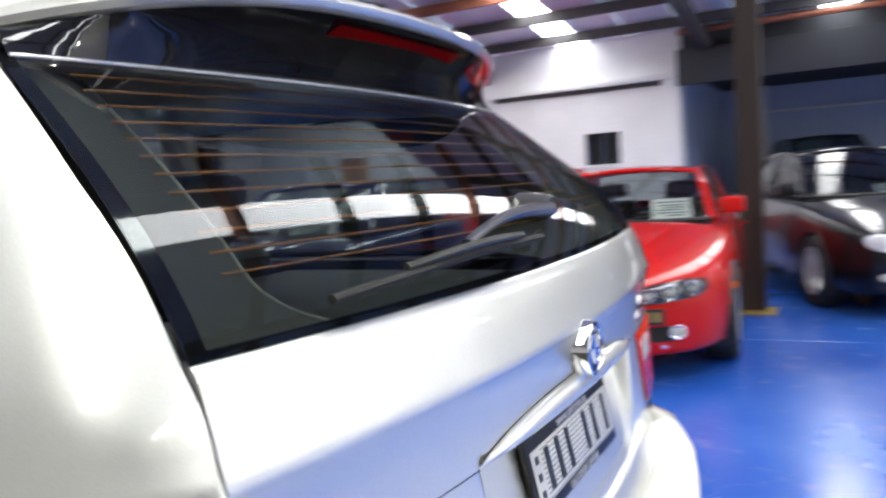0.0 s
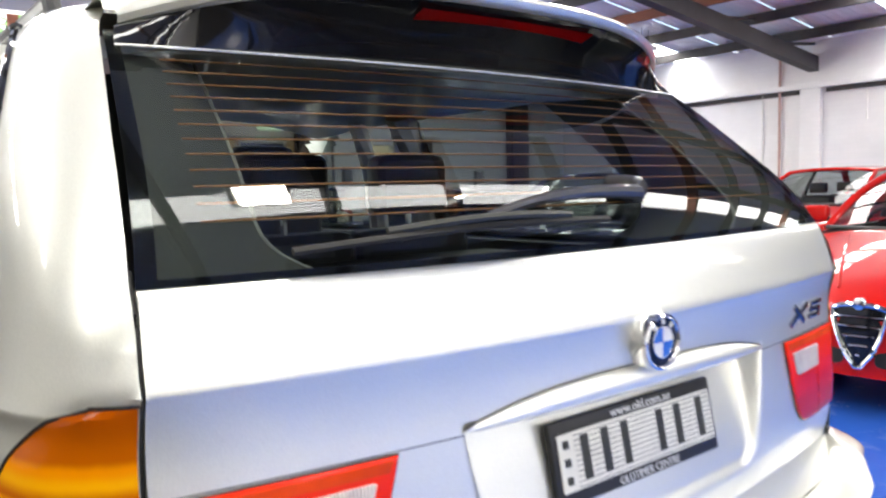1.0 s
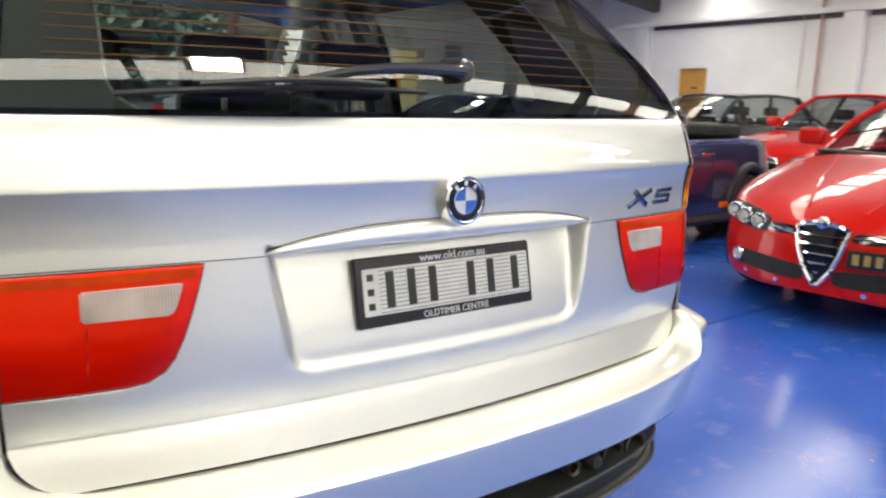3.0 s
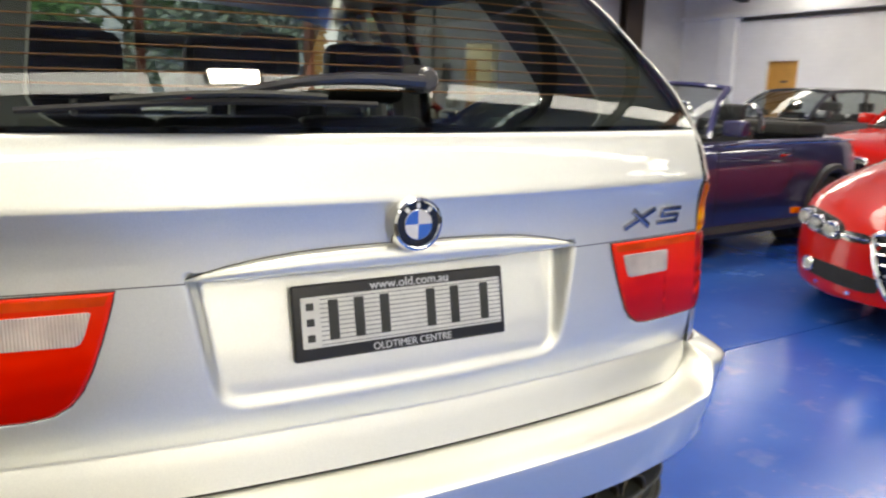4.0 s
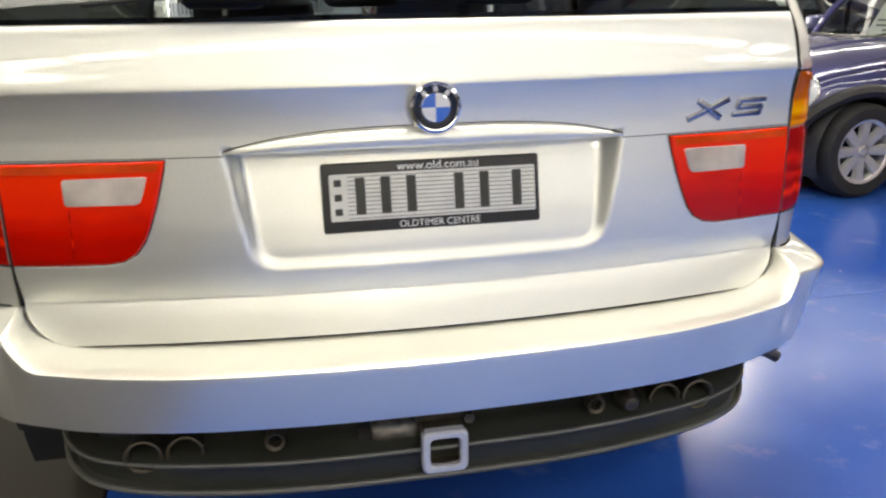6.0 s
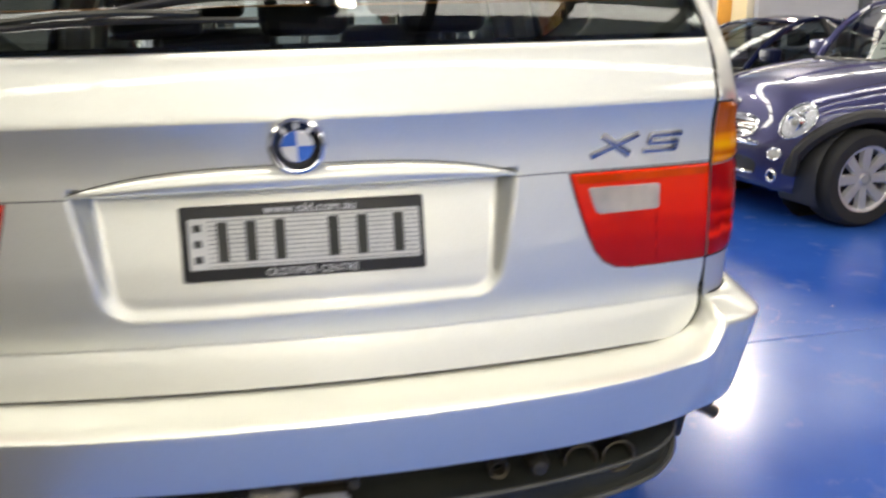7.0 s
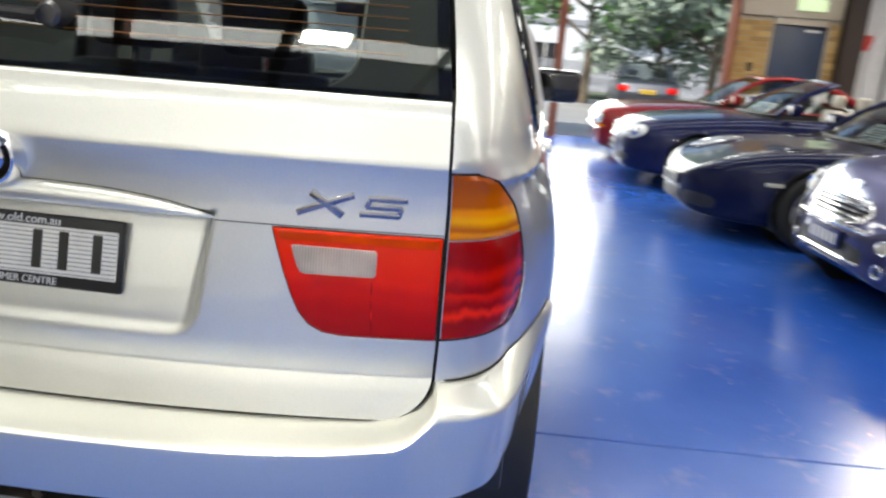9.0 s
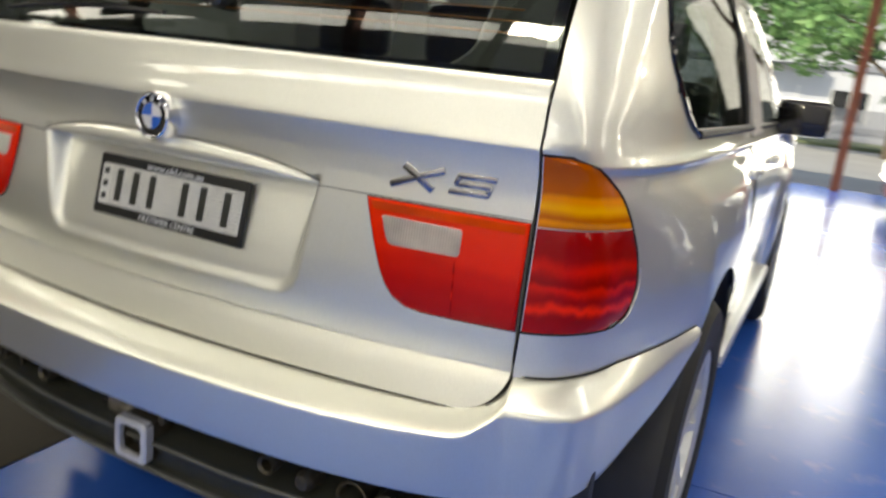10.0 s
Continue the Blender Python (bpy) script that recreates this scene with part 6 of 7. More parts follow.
for k in range(5):
    z = 0.550 - 0.053 * k
    w = 0.126 - 0.017 * k - 0.003 * k * k
    part("grille_bar", tube([(u * w, sh.front(0, 0.5) + 0.022 - 0.10 * max(z - 0.5, 0) - 0.9 * (u * w) ** 2, z) for u in np.linspace(-1, 1, 9)], 0.010, 6, flat=0.6), CHROME if k < 5 else TRIM, grille)
bd = part("badge", lathe([(0.001, 0.024), (0.030, 0.020), (0.036, 0.010), (0.037, -0.01)], 28, "y"), CHROME, grille)
bd.location = (0, sh.front(0, 0.5) + 0.004, 0.620)
for s in (-1, 1):
    headlamp(redcar, sh, oval(s * 0.545, 0.585, 0.205, 0.056, 30, s * 0.12, 3.2), [(s * 0.415, 0.572, 0.046), (s * 0.545, 0.583, 0.050), (s * 0.668, 0.598, 0.048)], 0.006, GAP, 0.022)
    part("air_slot", fan(oval(s * 0.255, 0.556, 0.095, 0.026, 20, 0, 4), pl, 0.004, 0.02), GLOSSBLACK, redcar)
    part("slot_bar", tube([pl(s * x, 0.556, 0.008) for x in np.linspace(0.17, 0.34, 6)], 0.006, 6), CHROME, redcar)
    part("lower_intake", fan(oval(s * 0.345, 0.325, 0.265, 0.050, 28, s * 0.02, 5), pl, 0.004, 0.02), GAP, redcar)
    fg = part("fog_lamp", fan(oval(s * 0.580, 0.333, 0.042, 0.040, 20), pl, 0.012, 0.02, 4, 0.01), CLEARLENS, redcar, "round fog lamp")
    part("fog_rim", tube([pl(a, b, 0.012) for a, b in oval(s * 0.580, 0.333, 0.043, 0.041, 20)], 0.007, 6, closed=True), CHROME, fg)
    part("bonnet_crease", tube([(s * (0.16 + 0.32 * t), -0.15 - 1.1 * t, sh.over(0.16 + 0.32 * t, -0.15 - 1.1 * t) - 0.006) for t in np.linspace(0, 1, 14)], 0.013, 6), RED, redcar)
    for x in (0.25, 0.50):
        part("parking_sensor", fan(oval(s * x, 0.245, 0.014, 0.014, 12), pl, 0.004, 0.01, 2), CHROME, redcar)
    part("side_marker", box(s * 0.905 - 0.012, s * 0.905 + 0.012, -0.55, -0.47, 0.56, 0.60, 0.006), AMBERLENS, redcar)
yp = sh.front(-0.335, 0.44)
plate_on(redcar, Matrix.Translation((-0.335, yp + 0.030, 0.447)) @ Matrix.Rotation(radians(16), 4, "Z"), PLATEBLACK, PLATEDULL)
sheet_in_screen(redcar, fa, -0.60, 0.08, 0.30, 0.26)

# ---------------------------------------------------------------- blue convertible with round lamps
sh = Shell([(0, 0.30), (-0.02, 0.42), (-0.06, 0.53), (-0.15, 0.645), (-0.25, 0.725), (-0.42, 0.795), (-0.7, 0.835), (-1.2, 0.84), (-2.6, 0.845), (-3.1, 0.83), (-3.45, 0.76), (-3.6, 0.66), (-3.65, 0.5)],
           [(0, 0.27), (-0.1, 0.20), (-0.5, 0.17), (-3.2, 0.19), (-3.65, 0.32)],
           [(0, 0.46), (-0.03, 0.505), (-0.07, 0.545), (-0.11, 0.625), (-0.16, 0.71), (-0.23, 0.775), (-0.38, 0.825), (-0.7, 0.88), (-1.1, 0.92), (-1.4, 0.935), (-2.6, 0.95), (-3.2, 0.95), (-3.5, 0.90), (-3.65, 0.62)],
           [(0, 0.04), (-0.2, 0.085), (-0.9, 0.075), (-1.3, 0.03), (-3.65, 0.02)])
smallcar, fa = car("convertible_car", "grey-violet small convertible with open roof and chrome trim", facing(2.735, 3.78, 5.5), sh, INDIGO, (-0.49, -2.95, 0.305, 0.735), ((-1.18, 0.965, 0.69), (-1.60, 1.385, 0.58), (-2.5, 1.38, 0.58), (-3.0, 0.97, 0.62)), closed=False, spokes=8, arch_trim=TRIM, frame=INDIGO)
pl = at_front(sh)
for s in (-1, 1):
    headlamp(smallcar, sh, oval(s * 0.592, 0.655, 0.084, 0.106, 28, -s * 0.35), [(s * 0.587, 0.645, 0.056), (s * 0.606, 0.715, 0.026)], 0.016)
    part("lamp_ring", tube([pl(a, b, 0.010) for a, b in oval(s * 0.592, 0.655, 0.088, 0.110, 30, -s * 0.35)], 0.005, 8, closed=True), CHROME, smallcar)
    a = part("bumper_lamp", fan(oval(s * 0.525, 0.445, 0.036, 0.036, 20), pl, 0.012, 0.02, 4, 0.008), CLEARLENS, smallcar, "round clear bumper lamp")
    part("lamp_ring", tube([pl(p, q, 0.012) for p, q in oval(s * 0.525, 0.445, 0.037, 0.037, 20)], 0.006, 6, closed=True), CHROME, a)
    a = part("bumper_vent", fan(oval(s * 0.520, 0.305, 0.024, 0.036, 20), pl, 0.006, 0.02, 4), GLOSSBLACK, smallcar)
    part("vent_ring", tube([pl(p, q, 0.010) for p, q in oval(s * 0.520, 0.305, 0.025, 0.037, 20)], 0.008, 6, closed=True), CHROME, a)
    part("side_repeater", box(s * 0.842 - 0.012, s * 0.842 + 0.012, -1.16, -1.08, 0.66, 0.69, 0.006), AMBERLENS, smallcar, "amber side repeater")
    part("bonnet_bulge", tube([(s * (0.26 + 0.10 * t), -0.30 - 0.7 * t, sh.over(0.26 + 0.1 * t, -0.30 - 0.7 * t) - 0.018) for t in np.linspace(0, 1, 12)], 0.03, 8), INDIGO, smallcar)
    part("waist_strip", tube([(s * (sh.flank(y, sh.t(y) - 0.03) + 0.003), y, sh.t(y) - 0.022) for y in np.linspace(-1.35, -3.3, 20)], 0.010, 6), CHROME, smallcar)
    part("roll_hoop", tube([(s * 0.36 + 0.14 * math.cos(t), -2.32, 0.98 + 0.24 * math.sin(t)) for t in np.linspace(0, math.pi, 14)], 0.022, 8), CHROME, smallcar, "polished roll hoop")
    part("sill_trim", tube([(s * (sh.flank(y, 0.25) + 0.002), y, 0.235) for y in np.linspace(-1.1, -2.75, 14)], 0.05, 8), TRIM, smallcar)
mouth = oval(0, 0.590, 0.32, 0.066, 36, 0, 3.5)
gr = part("grille", fan(mouth, pl, 0.004, 0.03), GLOSSBLACK, smallcar, "chrome-barred grille")
part("grille_frame", tube([pl(a, b, 0.010) for a, b in mouth], 0.013, 8, closed=True), CHROME, gr)
for z in (0.557, 0.584, 0.611, 0.636):
    part("grille_bar", tube([pl(u * (0.30 if z < 0.63 else 0.275), z, 0.014) for u in np.linspace(-1, 1, 15)], 0.0095, 6), CHROME, gr)
part("bumper_strip", tube([pl(u * 0.42, 0.500, 0.016) for u in np.linspace(-1, 1, 21)], 0.020, 8, flat=0.8), CHROME, smallcar, "chrome bumper strip")
low = oval(0, 0.345, 0.40, 0.065, 36, 0, 4)
lo = part("lower_intake", fan(low, pl, 0.003, 0.03), TRIM, smallcar)
part("intake_strip", tube([pl(u * 0.40, 0.310, 0.014) for u in np.linspace(-1, 1, 19)], 0.010, 6), CHROME, lo)
plate_on(smallcar, Matrix.Translation((0.0, sh.front(0, 0.41) + 0.024, 0.405)), PLATEBLUE, PLATEWHITE, 0.37, 0.11)
sheet_in_screen(smallcar, fa, -0.15, 0.06, 0.30, 0.30)
part("bonnet_badge", fan(oval(0, 0.735, 0.055, 0.022, 18), pl, 0.006, 0.02, 3), CHROME, smallcar)
part("folded_hood", box(-0.56, 0.56, -3.25, -2.78, 0.95, 1.07, 0.05, 3), CARPET, smallcar, "black folded fabric hood")

# ---------------------------------------------------------------- dark blue sports coupe
sh = Shell([(0, 0.12), (-0.02, 0.27), (-0.06, 0.42), (-0.13, 0.55), (-0.25, 0.68), (-0.42, 0.78), (-0.65, 0.85), (-0.9, 0.885), (-1.4, 0.875), (-2.4, 0.875), (-3.2, 0.90), (-3.9, 0.88), (-4.25, 0.76), (-4.43, 0.5)],
           [(0, 0.25), (-0.1, 0.19), (-0.5, 0.16), (-3.9, 0.18), (-4.43, 0.32)],
           [(0, 0.44), (-0.03, 0.50), (-0.12, 0.585), (-0.30, 0.67), (-0.6, 0.745), (-0.95, 0.785), (-1.4, 0.815), (-1.9, 0.845), (-2.6, 0.87), (-3.3, 0.88), (-3.9, 0.85), (-4.3, 0.72), (-4.43, 0.55)],
           [(0, 0.02), (-0.3, -0.045), (-0.9, -0.04), (-1.4, 0.03), (-2, 0.04), (-4.43, 0.03)],
           [(0, 0), (0.75, 0.0), (0.93, 0.03), (0.985, 0.18), (1.0, 0.45), (0.985, 0.70), (0.95, 0.90), (0.86, 1.0)])
bluecoupe, fa = car("sports_car", "dark blue sports coupe with long oval headlamps and silver wheels", facing(2.13, 5.80, 5), sh, MIDNIGHT, (-0.92, -3.27, 0.315, 0.79), ((-1.42, 0.855, 0.68), (-2.12, 1.275, 0.52), (-2.75, 1.26, 0.50), (-3.70, 0.92, 0.58)), glass=DARKGLASS, closed=True, spokes=5)
pl = at_front(sh)
for s in (-1, 1):
    def top(a, b, o, sh=sh):
        return (a, b, sh.over(a, b) + o)
    ol = []
    for k in range(28):
        t = 2 * math.pi * k / 28
        a, b = 0.235 * math.cos(t), (0.082 - 0.018 * math.cos(t)) * math.sin(t)
        ol.append((s * (0.525 + b + 0.055 * math.cos(t)), -0.52 - a))
    hl = part("headlamp", fan(ol, top, 0.006, 0.03, 6, 0.016), REFLECTOR, bluecoupe, "long oval headlamp")
    part("lamp_cover", fan(ol, top, 0.010, 0.01, 6, 0.022), HEADLENS, hl)
    part("lamp_rim", tube([top(a, b, 0.012) for a, b in ol], 0.006, 6, closed=True), CHROME, hl)
    for yy, r in ((-0.42, 0.040), (-0.57, 0.052)):
        x = s * (0.50 + (-(yy) - 0.42) * 0.23)
        part("reflector_ring", moved(lathe([(r, 0.012), (r * 0.7, 0.0), (0.001, -0.004)], 20, "z"), Matrix.Translation((x, yy, sh.over(x, yy) + 0.014))), CHROME, hl)
    part("lower_intake", fan(oval(s * 0.46, 0.30, 0.17, 0.055, 24, 0, 3.5), pl, 0.004, 0.03), TRIM, bluecoupe)
    part("side_repeater", box(s * 0.876 - 0.01, s * 0.876 + 0.01, -0.62, -0.48, 0.50, 0.53, 0.006), CLEARLENS, bluecoupe)
part("centre_intake", fan(oval(0, 0.29, 0.24, 0.05, 24, 0, 4), pl, 0.004, 0.03), TRIM, bluecoupe)
plate_on(bluecoupe, Matrix.Translation((0.0, sh.front(0, 0.42) + 0.02, 0.42)), PLATEWHITE, INK, 0.37, 0.11)
sheet_in_screen(bluecoupe, fa, -0.35, 0.05, 0.32, 0.24)

# ---------------------------------------------------------------- navy convertible with twin oval lamps
sh = Shell([(0, 0.26), (-0.02, 0.42), (-0.07, 0.57), (-0.16, 0.69), (-0.4, 0.81), (-0.8, 0.86), (-1.4, 0.868), (-3.6, 0.865), (-4.2, 0.80), (-4.5, 0.70), (-4.64, 0.5)],
           [(0, 0.26), (-0.1, 0.20), (-0.5, 0.17), (-4.1, 0.19), (-4.64, 0.33)],
           [(0, 0.52), (-0.04, 0.60), (-0.12, 0.67), (-0.3, 0.735), (-0.7, 0.80), (-1.1, 0.85), (-1.5, 0.885), (-2.6, 0.91), (-4.0, 0.93), (-4.4, 0.90), (-4.64, 0.66)],
           [(0, 0.06), (-0.3, 0.07), (-1.2, 0.06), (-1.6, 0.02), (-4.64, 0.02)])
navycar, fa = car("convertible_car", "navy blue convertible with twin oval headlamps and pale seats", facing(1.87, 8.35, 0), sh, NAVY, (-0.85, -3.55, 0.315, 0.77), ((-1.45, 0.93, 0.70), (-2.15, 1.33, 0.57), (-3.1, 1.33, 0.57), (-3.6, 0.93, 0.62)), closed=False, spokes=5, seats=CREAMLEATHER)
pl = at_front(sh)
for s in (-1, 1):
    headlamp(navycar, sh, oval(s * 0.44, 0.615, 0.085, 0.075, 24), [(s * 0.44, 0.615, 0.055)], 0.012)
    headlamp(navycar, sh, oval(s * 0.625, 0.625, 0.105, 0.085, 24, s * 0.25), [(s * 0.62, 0.625, 0.06)], 0.012)
    part("lower_intake", fan(oval(s * 0.40, 0.33, 0.22, 0.045, 24, 0, 4), pl, 0.004, 0.03), TRIM, navycar)
gm = oval(0, 0.60, 0.28, 0.085, 32, 0, 3.4)
gr = part("grille", fan(gm, pl, 0.010, 0.03), GLOSSBLACK, navycar, "chrome-barred grille")
part("grille_frame", tube([pl(a, b, 0.014) for a, b in gm], 0.011, 8, closed=True), CHROME, gr)
for z in (0.555, 0.59, 0.625, 0.655):
    part("grille_bar", tube([pl(u * 0.27, z, 0.018) for u in np.linspace(-1, 1, 11)], 0.008, 6), CHROME, gr)
plate_on(navycar, Matrix.Translation((0.0, sh.front(0, 0.42) + 0.02, 0.42)), PLATEWHITE, INK, 0.37, 0.10)
sheet_in_screen(navycar, fa, -0.30, 0.04, 0.55, 0.20)

# ---------------------------------------------------------------- dark red coupe
sh = Shell([(0, 0.55), (-0.03, 0.70), (-0.10, 0.78), (-0.3, 0.84), (-0.8, 0.87), (-3.6, 0.87), (-4.2, 0.82), (-4.5, 0.74), (-4.6, 0.6)],
           [(0, 0.28), (-0.1, 0.22), (-0.5, 0.18), (-4.1, 0.20), (-4.6, 0.33)],
           [(0, 0.60), (-0.04, 0.70), (-0.12, 0.755), (-0.4, 0.80), (-0.9, 0.84), (-1.5, 0.88), (-2.6, 0.90), (-4.0, 0.91), (-4.45, 0.88), (-4.6, 0.68)],
           [(0, 0.03), (-0.3, 0.045), (-1.2, 0.045), (-1.6, 0.02), (-4.6, 0.02)])
redc, fa = car("coupe_car", "dark red older coupe with bright bumper strips", facing(1.76, 10.55, 0), sh, DARKRED, (-0.85, -3.45, 0.31, 0.77), ((-1.50, 0.92, 0.69), (-2.15, 1.33, 0.56), (-3.05, 1.32, 0.55), (-3.75, 0.93, 0.62)), spokes=8)
pl = at_front(sh)
for s in (-1, 1):
    headlamp(redc, sh, oval(s * 0.57, 0.60, 0.17, 0.07, 28, 0, 5), [(s * 0.53, 0.60, 0.055), (s * 0.64, 0.60, 0.05)], 0.01)
    part("indicator", fan(oval(s * 0.72, 0.50, 0.06, 0.025, 16, 0, 4), pl, 0.006, 0.02), AMBERLENS, redc)
    part("side_strip", tube([(s * (sh.flank(y, 0.50) + 0.004), y, 0.50) for y in np.linspace(-0.25, -4.2, 24)], 0.016, 6), CHROME, redc)
gm = oval(0, 0.60, 0.30, 0.085, 28, 0, 6)
gr = part("grille", fan(gm, pl, 0.010, 0.03), GLOSSBLACK, redc, "chrome-barred grille")
part("grille_frame", tube([pl(a, b, 0.014) for a, b in gm], 0.012, 8, closed=True), CHROME, gr)
for z in (0.56, 0.59, 0.62, 0.65):
    part("grille_bar", tube([pl(u * 0.29, z, 0.018) for u in np.linspace(-1, 1, 7)], 0.007, 6), CHROME, gr)
part("bumper_strip", tube([pl(u * 0.72, 0.47, 0.012) for u in np.linspace(-1, 1, 21)], 0.022, 8), CHROME, redc)

# ---------------------------------------------------------------- plain saloons further off
def saloon(name, label, m, paint, kind="saloon", glass=None, rear_lamps=True):
    tall = kind == "suv"
    k = 1.22 if tall else 1.0
    sh = Shell([(0, 0.45), (-0.03, 0.60), (-0.10, 0.72), (-0.3, 0.83), (-0.8, 0.89), (-3.7, 0.89), (-4.3, 0.82), (-4.5, 0.72), (-4.6, 0.5)],
               [(0, 0.28 * k), (-0.1, 0.22 * k), (-0.5, 0.19 * k), (-4.1, 0.20 * k), (-4.6, 0.33 * k)],
               [(0, 0.58 * k), (-0.05, 0.68 * k), (-0.15, 0.74 * k), (-0.5, 0.82 * k), (-1.0, 0.88 * k), (-1.5, 0.93 * k), (-3.0, 0.96 * k), (-4.1, 0.98 * k), (-4.45, 0.93 * k), (-4.6, 0.66 * k)],
               [(0, 0.05), (-0.3, 0.06), (-1.2, 0.055), (-1.6, 0.02), (-4.6, 0.02)])
    tail = (-4.35, 1.02 * k, 0.66) if kind != "saloon" else (-4.0, 0.99, 0.66)
    rear = (-3.95, 1.42 * k, 0.56) if kind != "saloon" else (-3.3, 1.41, 0.55)
    root, fa = car(name, label, m, sh, paint, (-0.9, -3.6, 0.325 * (1.1 if tall else 1), 0.78), ((-1.40, 0.97 * k, 0.70), (-2.15, 1.42 * k, 0.57), rear, tail), glass)
    pl = at_front(sh)
    for s in (-1, 1):
        headlamp(root, sh, oval(s * 0.58, 0.635 * k, 0.15, 0.075, 26, s * 0.12, 2.6), [(s * 0.53, 0.635 * k, 0.05), (s * 0.64, 0.64 * k, 0.045)], 0.012)
        part("fog_lamp", fan(oval(s * 0.60, 0.36 * k, 0.05, 0.035, 16), pl, 0.008, 0.02), CLEARLENS, root)
        tl = at_tail(sh)
        part("tail_lamp", fan(oval(s * 0.60, 0.78 * k, 0.15, 0.075, 24, 0, 3.5), tl, 0.008, 0.02, 4, 0.008), REDLENS, root, "red tail lamp")
    gm = oval(0, 0.60 * k, 0.30, 0.08, 28, 0, 4)
    gr = part("grille", fan(gm, pl, 0.008, 0.03), GLOSSBLACK, root)
    part("grille_frame", tube([pl(a, b, 0.012) for a, b in gm], 0.010, 8, closed=True), CHROME, gr)
    part("lower_intake", fan(oval(0, 0.34 * k, 0.45, 0.05, 28, 0, 5), pl, 0.004, 0.03), TRIM, root)
    plate_on(root, Matrix.Translation((0, sh.front(0, 0.46 * k) + 0.02, 0.46 * k)), PLATEWHITE, INK)
    return root, fa, sh


blk, fa, _s = saloon("saloon_car", "black saloon with a white price sheet behind its windscreen", facing(5.97, -1.15, 21), BLACKPAINT, "saloon", DARKGLASS)
sheet_in_screen(blk, fa, -0.10, 0.06, 0.26, 0.13)
saloon("suv", "black tall SUV standing in the dim bay", facing(12.3, -0.4, 12), BLACKPAINT, "suv", DARKGLASS)
rb, fa, _s = saloon("hatchback_car", "red hatchback parked behind the convertible", facing(7.3, 4.2, 0), RED, "wagon")
saloon("estate_car", "dark grey estate car parked by the white wall", facing(8.0, 7.0, 0), GREYPAINT, "wagon", CARGLASS)
b4, fa, _s = saloon("saloon_car", "dark grey saloon parked outside with a yellow rear plate", pose(3.95, 23.0, 0.06, 0, 0, -4), GREYPAINT)
plate_on(b4, Matrix.Translation((0, -4.62, 0.72)) @ Matrix.Rotation(math.pi, 4, "Z"), PLATEYELLOW, INK)

# ---------------------------------------------------------------- outdoors through the vehicle opening
ASPHALT = surface("pale_driveway", (0.27, 0.27, 0.28), 0.7, 0, 0.2, 0.5, grain=0.2, grain_scale=30)
GRASS = surface("roadside_grass", (0.10, 0.12, 0.07), 0.9, 0, 0.4, 1.5, grain=0.4, grain_scale=40)
BARK = surface("tree_bark", (0.12, 0.095, 0.07), 0.9, 0, 0.35, 8, grain=0.5, grain_scale=30)
FACADE = surface("pale_facade_render", (0.50, 0.52, 0.58), 0.7, 0, 0.08, 0.6)
FACADEDARK = surface("grey_facade_band", (0.22, 0.23, 0.27), 0.7, 0, 0.12, 0.6)


def leaf_material(name, a, b):
    m, nt, p = nodes_of(name)
    g = nt.nodes.new("ShaderNodeNewGeometry")
    r = ramp(nt, g.outputs["Random Per Island"], [(0.1, a), (0.9, b)])
    nt.links.new(r.outputs[0], p.inputs["Base Color"])
    p.inputs["Roughness"].default_value = 0.55
    p.inputs["Subsurface Weight"].default_value = 0.0
    return m


LEAF = leaf_material("green_leaves", (0.08, 0.19, 0.06), (0.19, 0.35, 0.13))
GREYLEAF = leaf_material("grey_green_leaves", (0.13, 0.18, 0.14), (0.30, 0.36, 0.30))
tagged(part("ground", box(-150, 150, 13.41, 300, -0.25, -0.02), ASPHALT), "pale driveway and street outside the hall", "ground", kind="structure")
tagged(part("verge", box(-60, 60, 31, 37, -0.02, 0.10, 0.02), GRASS), "strip of grass along the street", "grass", kind="structure")


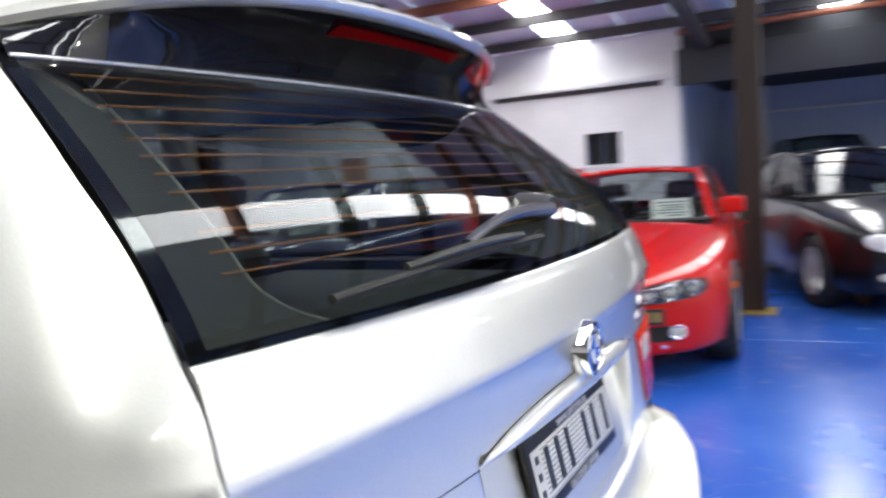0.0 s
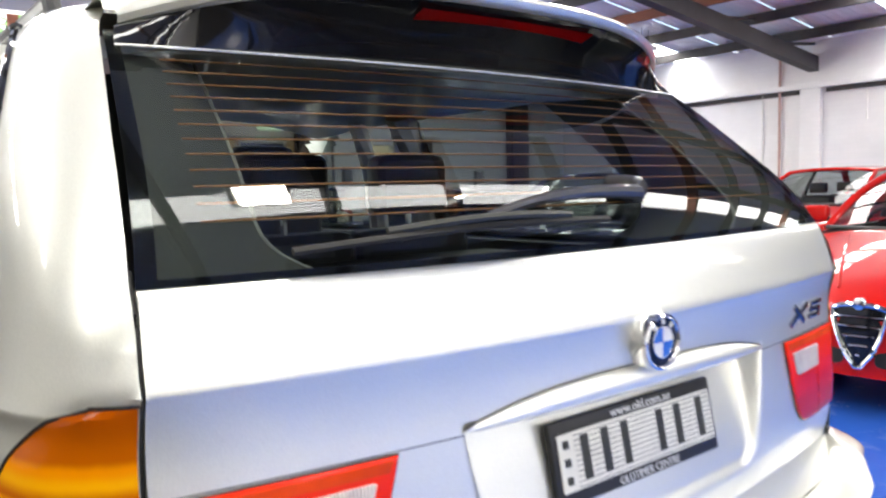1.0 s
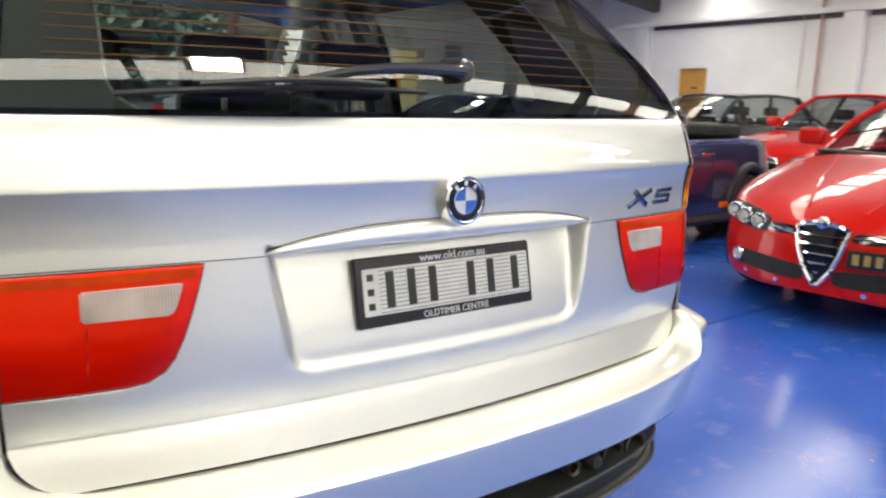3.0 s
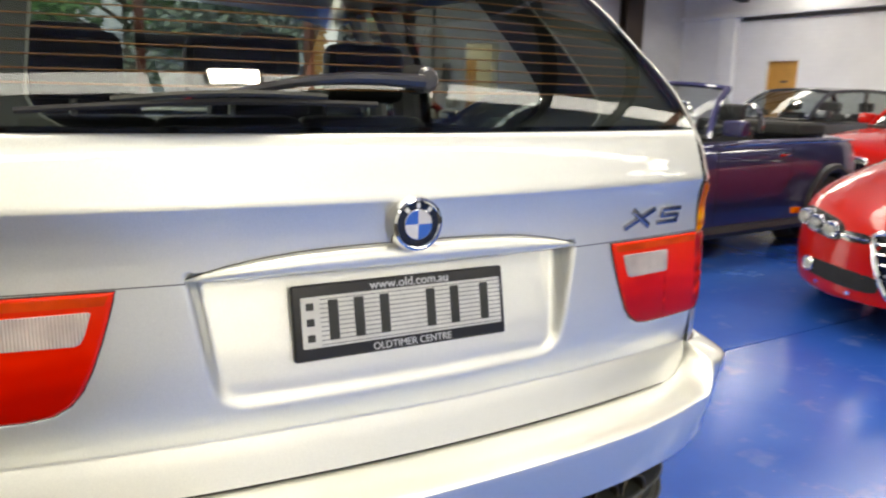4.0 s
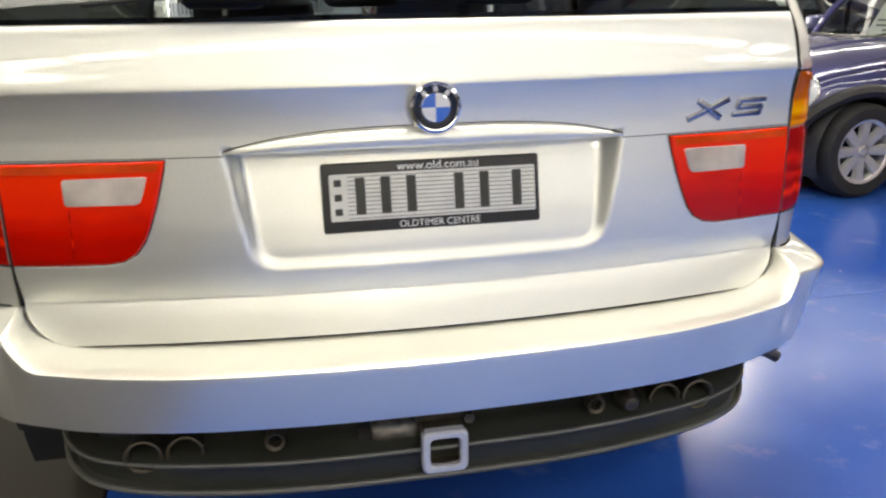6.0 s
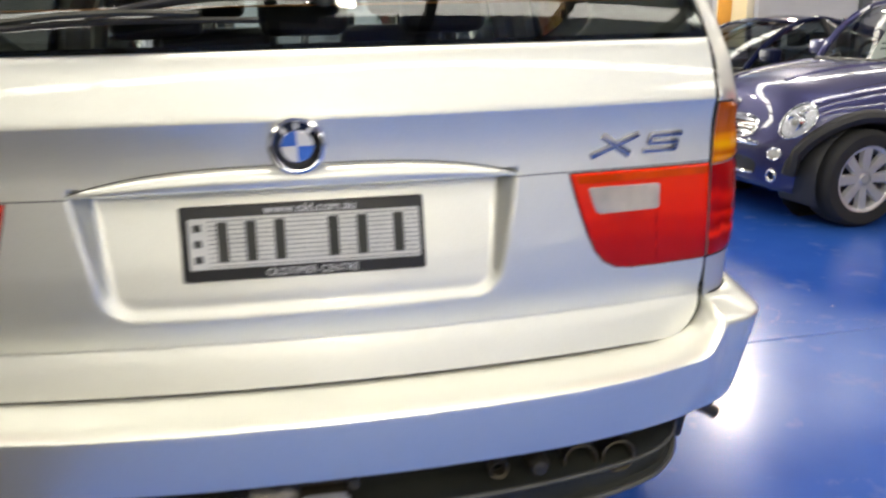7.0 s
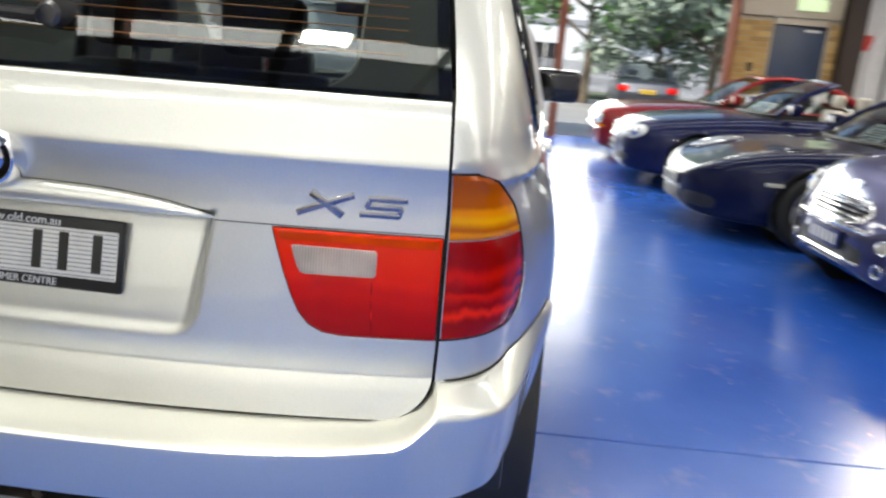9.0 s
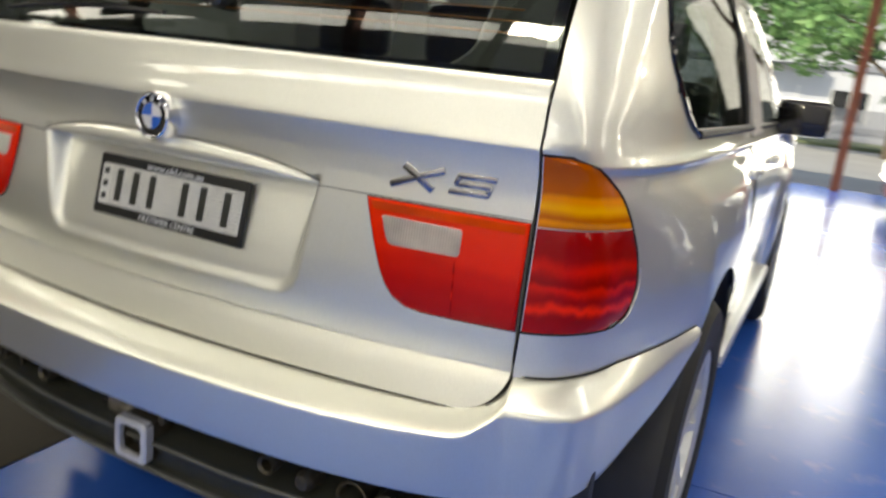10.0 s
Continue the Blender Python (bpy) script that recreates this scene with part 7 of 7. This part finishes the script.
def tree(x, y, h, spread, leaves, mat, label, seed):
    rnd = random.Random(seed)
    root = tagged(empty("tree", Matrix.Translation((x, y, 0))), label, "tree")
    limbs = [tube([(0, 0, -0.05), (0.05, 0.02, h * 0.25), (-0.03, 0.05, h * 0.5), (0.05, 0, h * 0.85)], [0.02 * h + 0.06, 0.018 * h + 0.03, 0.014 * h, 0.02], 10)]
    ends = []
    for k in range(9):
        a = k * 2.4 + rnd.random()
        z0 = h * (0.28 + 0.05 * k)
        e = (spread * 0.75 * math.cos(a), spread * 0.75 * math.sin(a), z0 + h * (0.12 + 0.18 * rnd.random()))
        ends.append(e)
        limbs.append(tube([(0, 0, z0), (e[0] * 0.5, e[1] * 0.5, z0 + (e[2] - z0) * 0.65), e], [0.012 * h, 0.008 * h, 0.015], 6))
    part("trunk", joined(*limbs), BARK, root)
    verts, faces = [], []
    for k in range(leaves):
        e = ends[k % 9] if rnd.random() < 0.75 else (0, 0, h * 0.8)
        r = spread * 0.55 * rnd.random() ** 0.4
        th, ph = rnd.random() * 6.283, math.acos(2 * rnd.random() - 1)
        c = Vector((e[0] + r * math.sin(ph) * math.cos(th), e[1] + r * math.sin(ph) * math.sin(th), e[2] + 0.7 * r * math.cos(ph)))
        s = 0.10 + 0.14 * rnd.random()
        u = Vector((rnd.gauss(0, 1), rnd.gauss(0, 1), rnd.gauss(0, 0.6))).normalized()
        v = u.cross(Vector((rnd.gauss(0, 1), rnd.gauss(0, 1), rnd.gauss(0, 1)))).normalized()
        n = len(verts)
        verts += [c - u * s, c + v * s * 0.45, c + u * s, c - v * s * 0.45]
        faces.append((n, n + 1, n + 2, n + 3))
    me = bpy.data.meshes.new("crown")
    me.from_pydata(verts, [], faces)
    me.materials.append(mat)
    o = new("crown", me)
    o.parent = root
    return root


tree(2.6, 27.0, 6.5, 3.4, 5200, LEAF, "broad green street tree beyond the driveway", 3)
tree(-3.5, 31.0, 7.5, 3.6, 4200, LEAF, "tall green street tree beyond the driveway", 5)
tree(6.2, 23.5, 5.5, 2.8, 5200, GREYLEAF, "grey-green bushy tree beside the driveway", 8)
tree(8.6, 24.5, 6.2, 3.0, 4200, LEAF, "dark green tree beside the driveway", 11)
tree(4.9, 25.5, 4.0, 2.2, 3000, GREYLEAF, "low grey-green shrub tree by the fence", 15)

house = tagged(empty("apartment_building", Matrix.Translation((-3, 44, 0))), "pale grey apartment building with balconies across the street", "building")
part("wall", box(-22, 24, 0, 10, 0, 12.5), FACADE, house)
part("roof", box(-22.4, 24.4, -0.4, 10.4, 12.5, 12.9), FACADEDARK, house)
for fz in (0.9, 4.0, 7.1, 10.1):
    part("floor_band", box(-22, 24, -0.12, -0.01, fz - 0.55, fz - 0.25), FACADEDARK, house)
    for k in range(13):
        x = -20.4 + 3.4 * k
        w = part("window", box(x, x + 1.7, -0.05, -0.004, fz, fz + 1.5), DARKGLAZE if (k + int(fz)) % 3 else FACADE, house)
        part("window_frame", joined(box(x - 0.08, x, -0.09, -0.003, fz - 0.08, fz + 1.58), box(x + 1.7, x + 1.78, -0.09, -0.003, fz - 0.08, fz + 1.58), box(x + 0.82, x + 0.88, -0.08, -0.052, fz, fz + 1.5)), LAMPBODY, w)
    for k in range(5):
        x = -18.5 + 9 * k
        part("balcony", joined(box(x, x + 3.4, -1.3, -0.125, fz - 0.45, fz - 0.3), box(x, x + 3.4, -1.3, -1.22, fz - 0.3, fz + 0.55)), FACADE, house)
fence = tagged(part("fence", joined(*[box(-14 + 0.16 * k, -14 + 0.16 * k + 0.12, 38.0, 38.03, 0, 1.5) for k in range(180)]), FACADEDARK), "grey paling fence across the street", "fence", kind="structure")

# ---------------------------------------------------------------- bricks of the end-wall pier
BRICK = nodes_of("yellow_brown_brick")
info = BRICK[1].nodes.new("ShaderNodeObjectInfo")
tone = ramp(BRICK[1], info.outputs["Random"], [(0.0, (0.32, 0.19, 0.065)), (0.5, (0.46, 0.29, 0.10)), (1.0, (0.56, 0.38, 0.16))])
grit = noise_tex(BRICK[1], 60, 4)
BRICK[1].links.new(tone.outputs[0], BRICK[2].inputs["Base Color"])
BRICK[2].inputs["Roughness"].default_value = 0.85
bump(BRICK[1], grit.outputs[0], 0.4, 0.006, BRICK[2])
brick_meshes = {}


def brick(x0, x1, z):
    L = round(x1 - x0, 3)
    if L not in brick_meshes:
        o = part("brick", box(-L / 2, L / 2, -0.012, 0.0, -0.038, 0.038, 0.004, 1), BRICK[0], pier_n)
        brick_meshes[L] = o.data
    else:
        o = new("brick", brick_meshes[L])
        o.parent = pier_n
    o.location = ((x0 + x1) / 2, NY - 0.001, z)


for k in range(26):
    z = 0.045 + 0.086 * k
    for a, b in ((4.02, 4.58), (5.48, 5.70)):
        x = a
        first = 0.11 if k % 2 else 0.23
        while x < b - 0.03:
            e = min(x + first, b)
            brick(x + 0.005, e - 0.005, z)
            x, first = e, 0.24
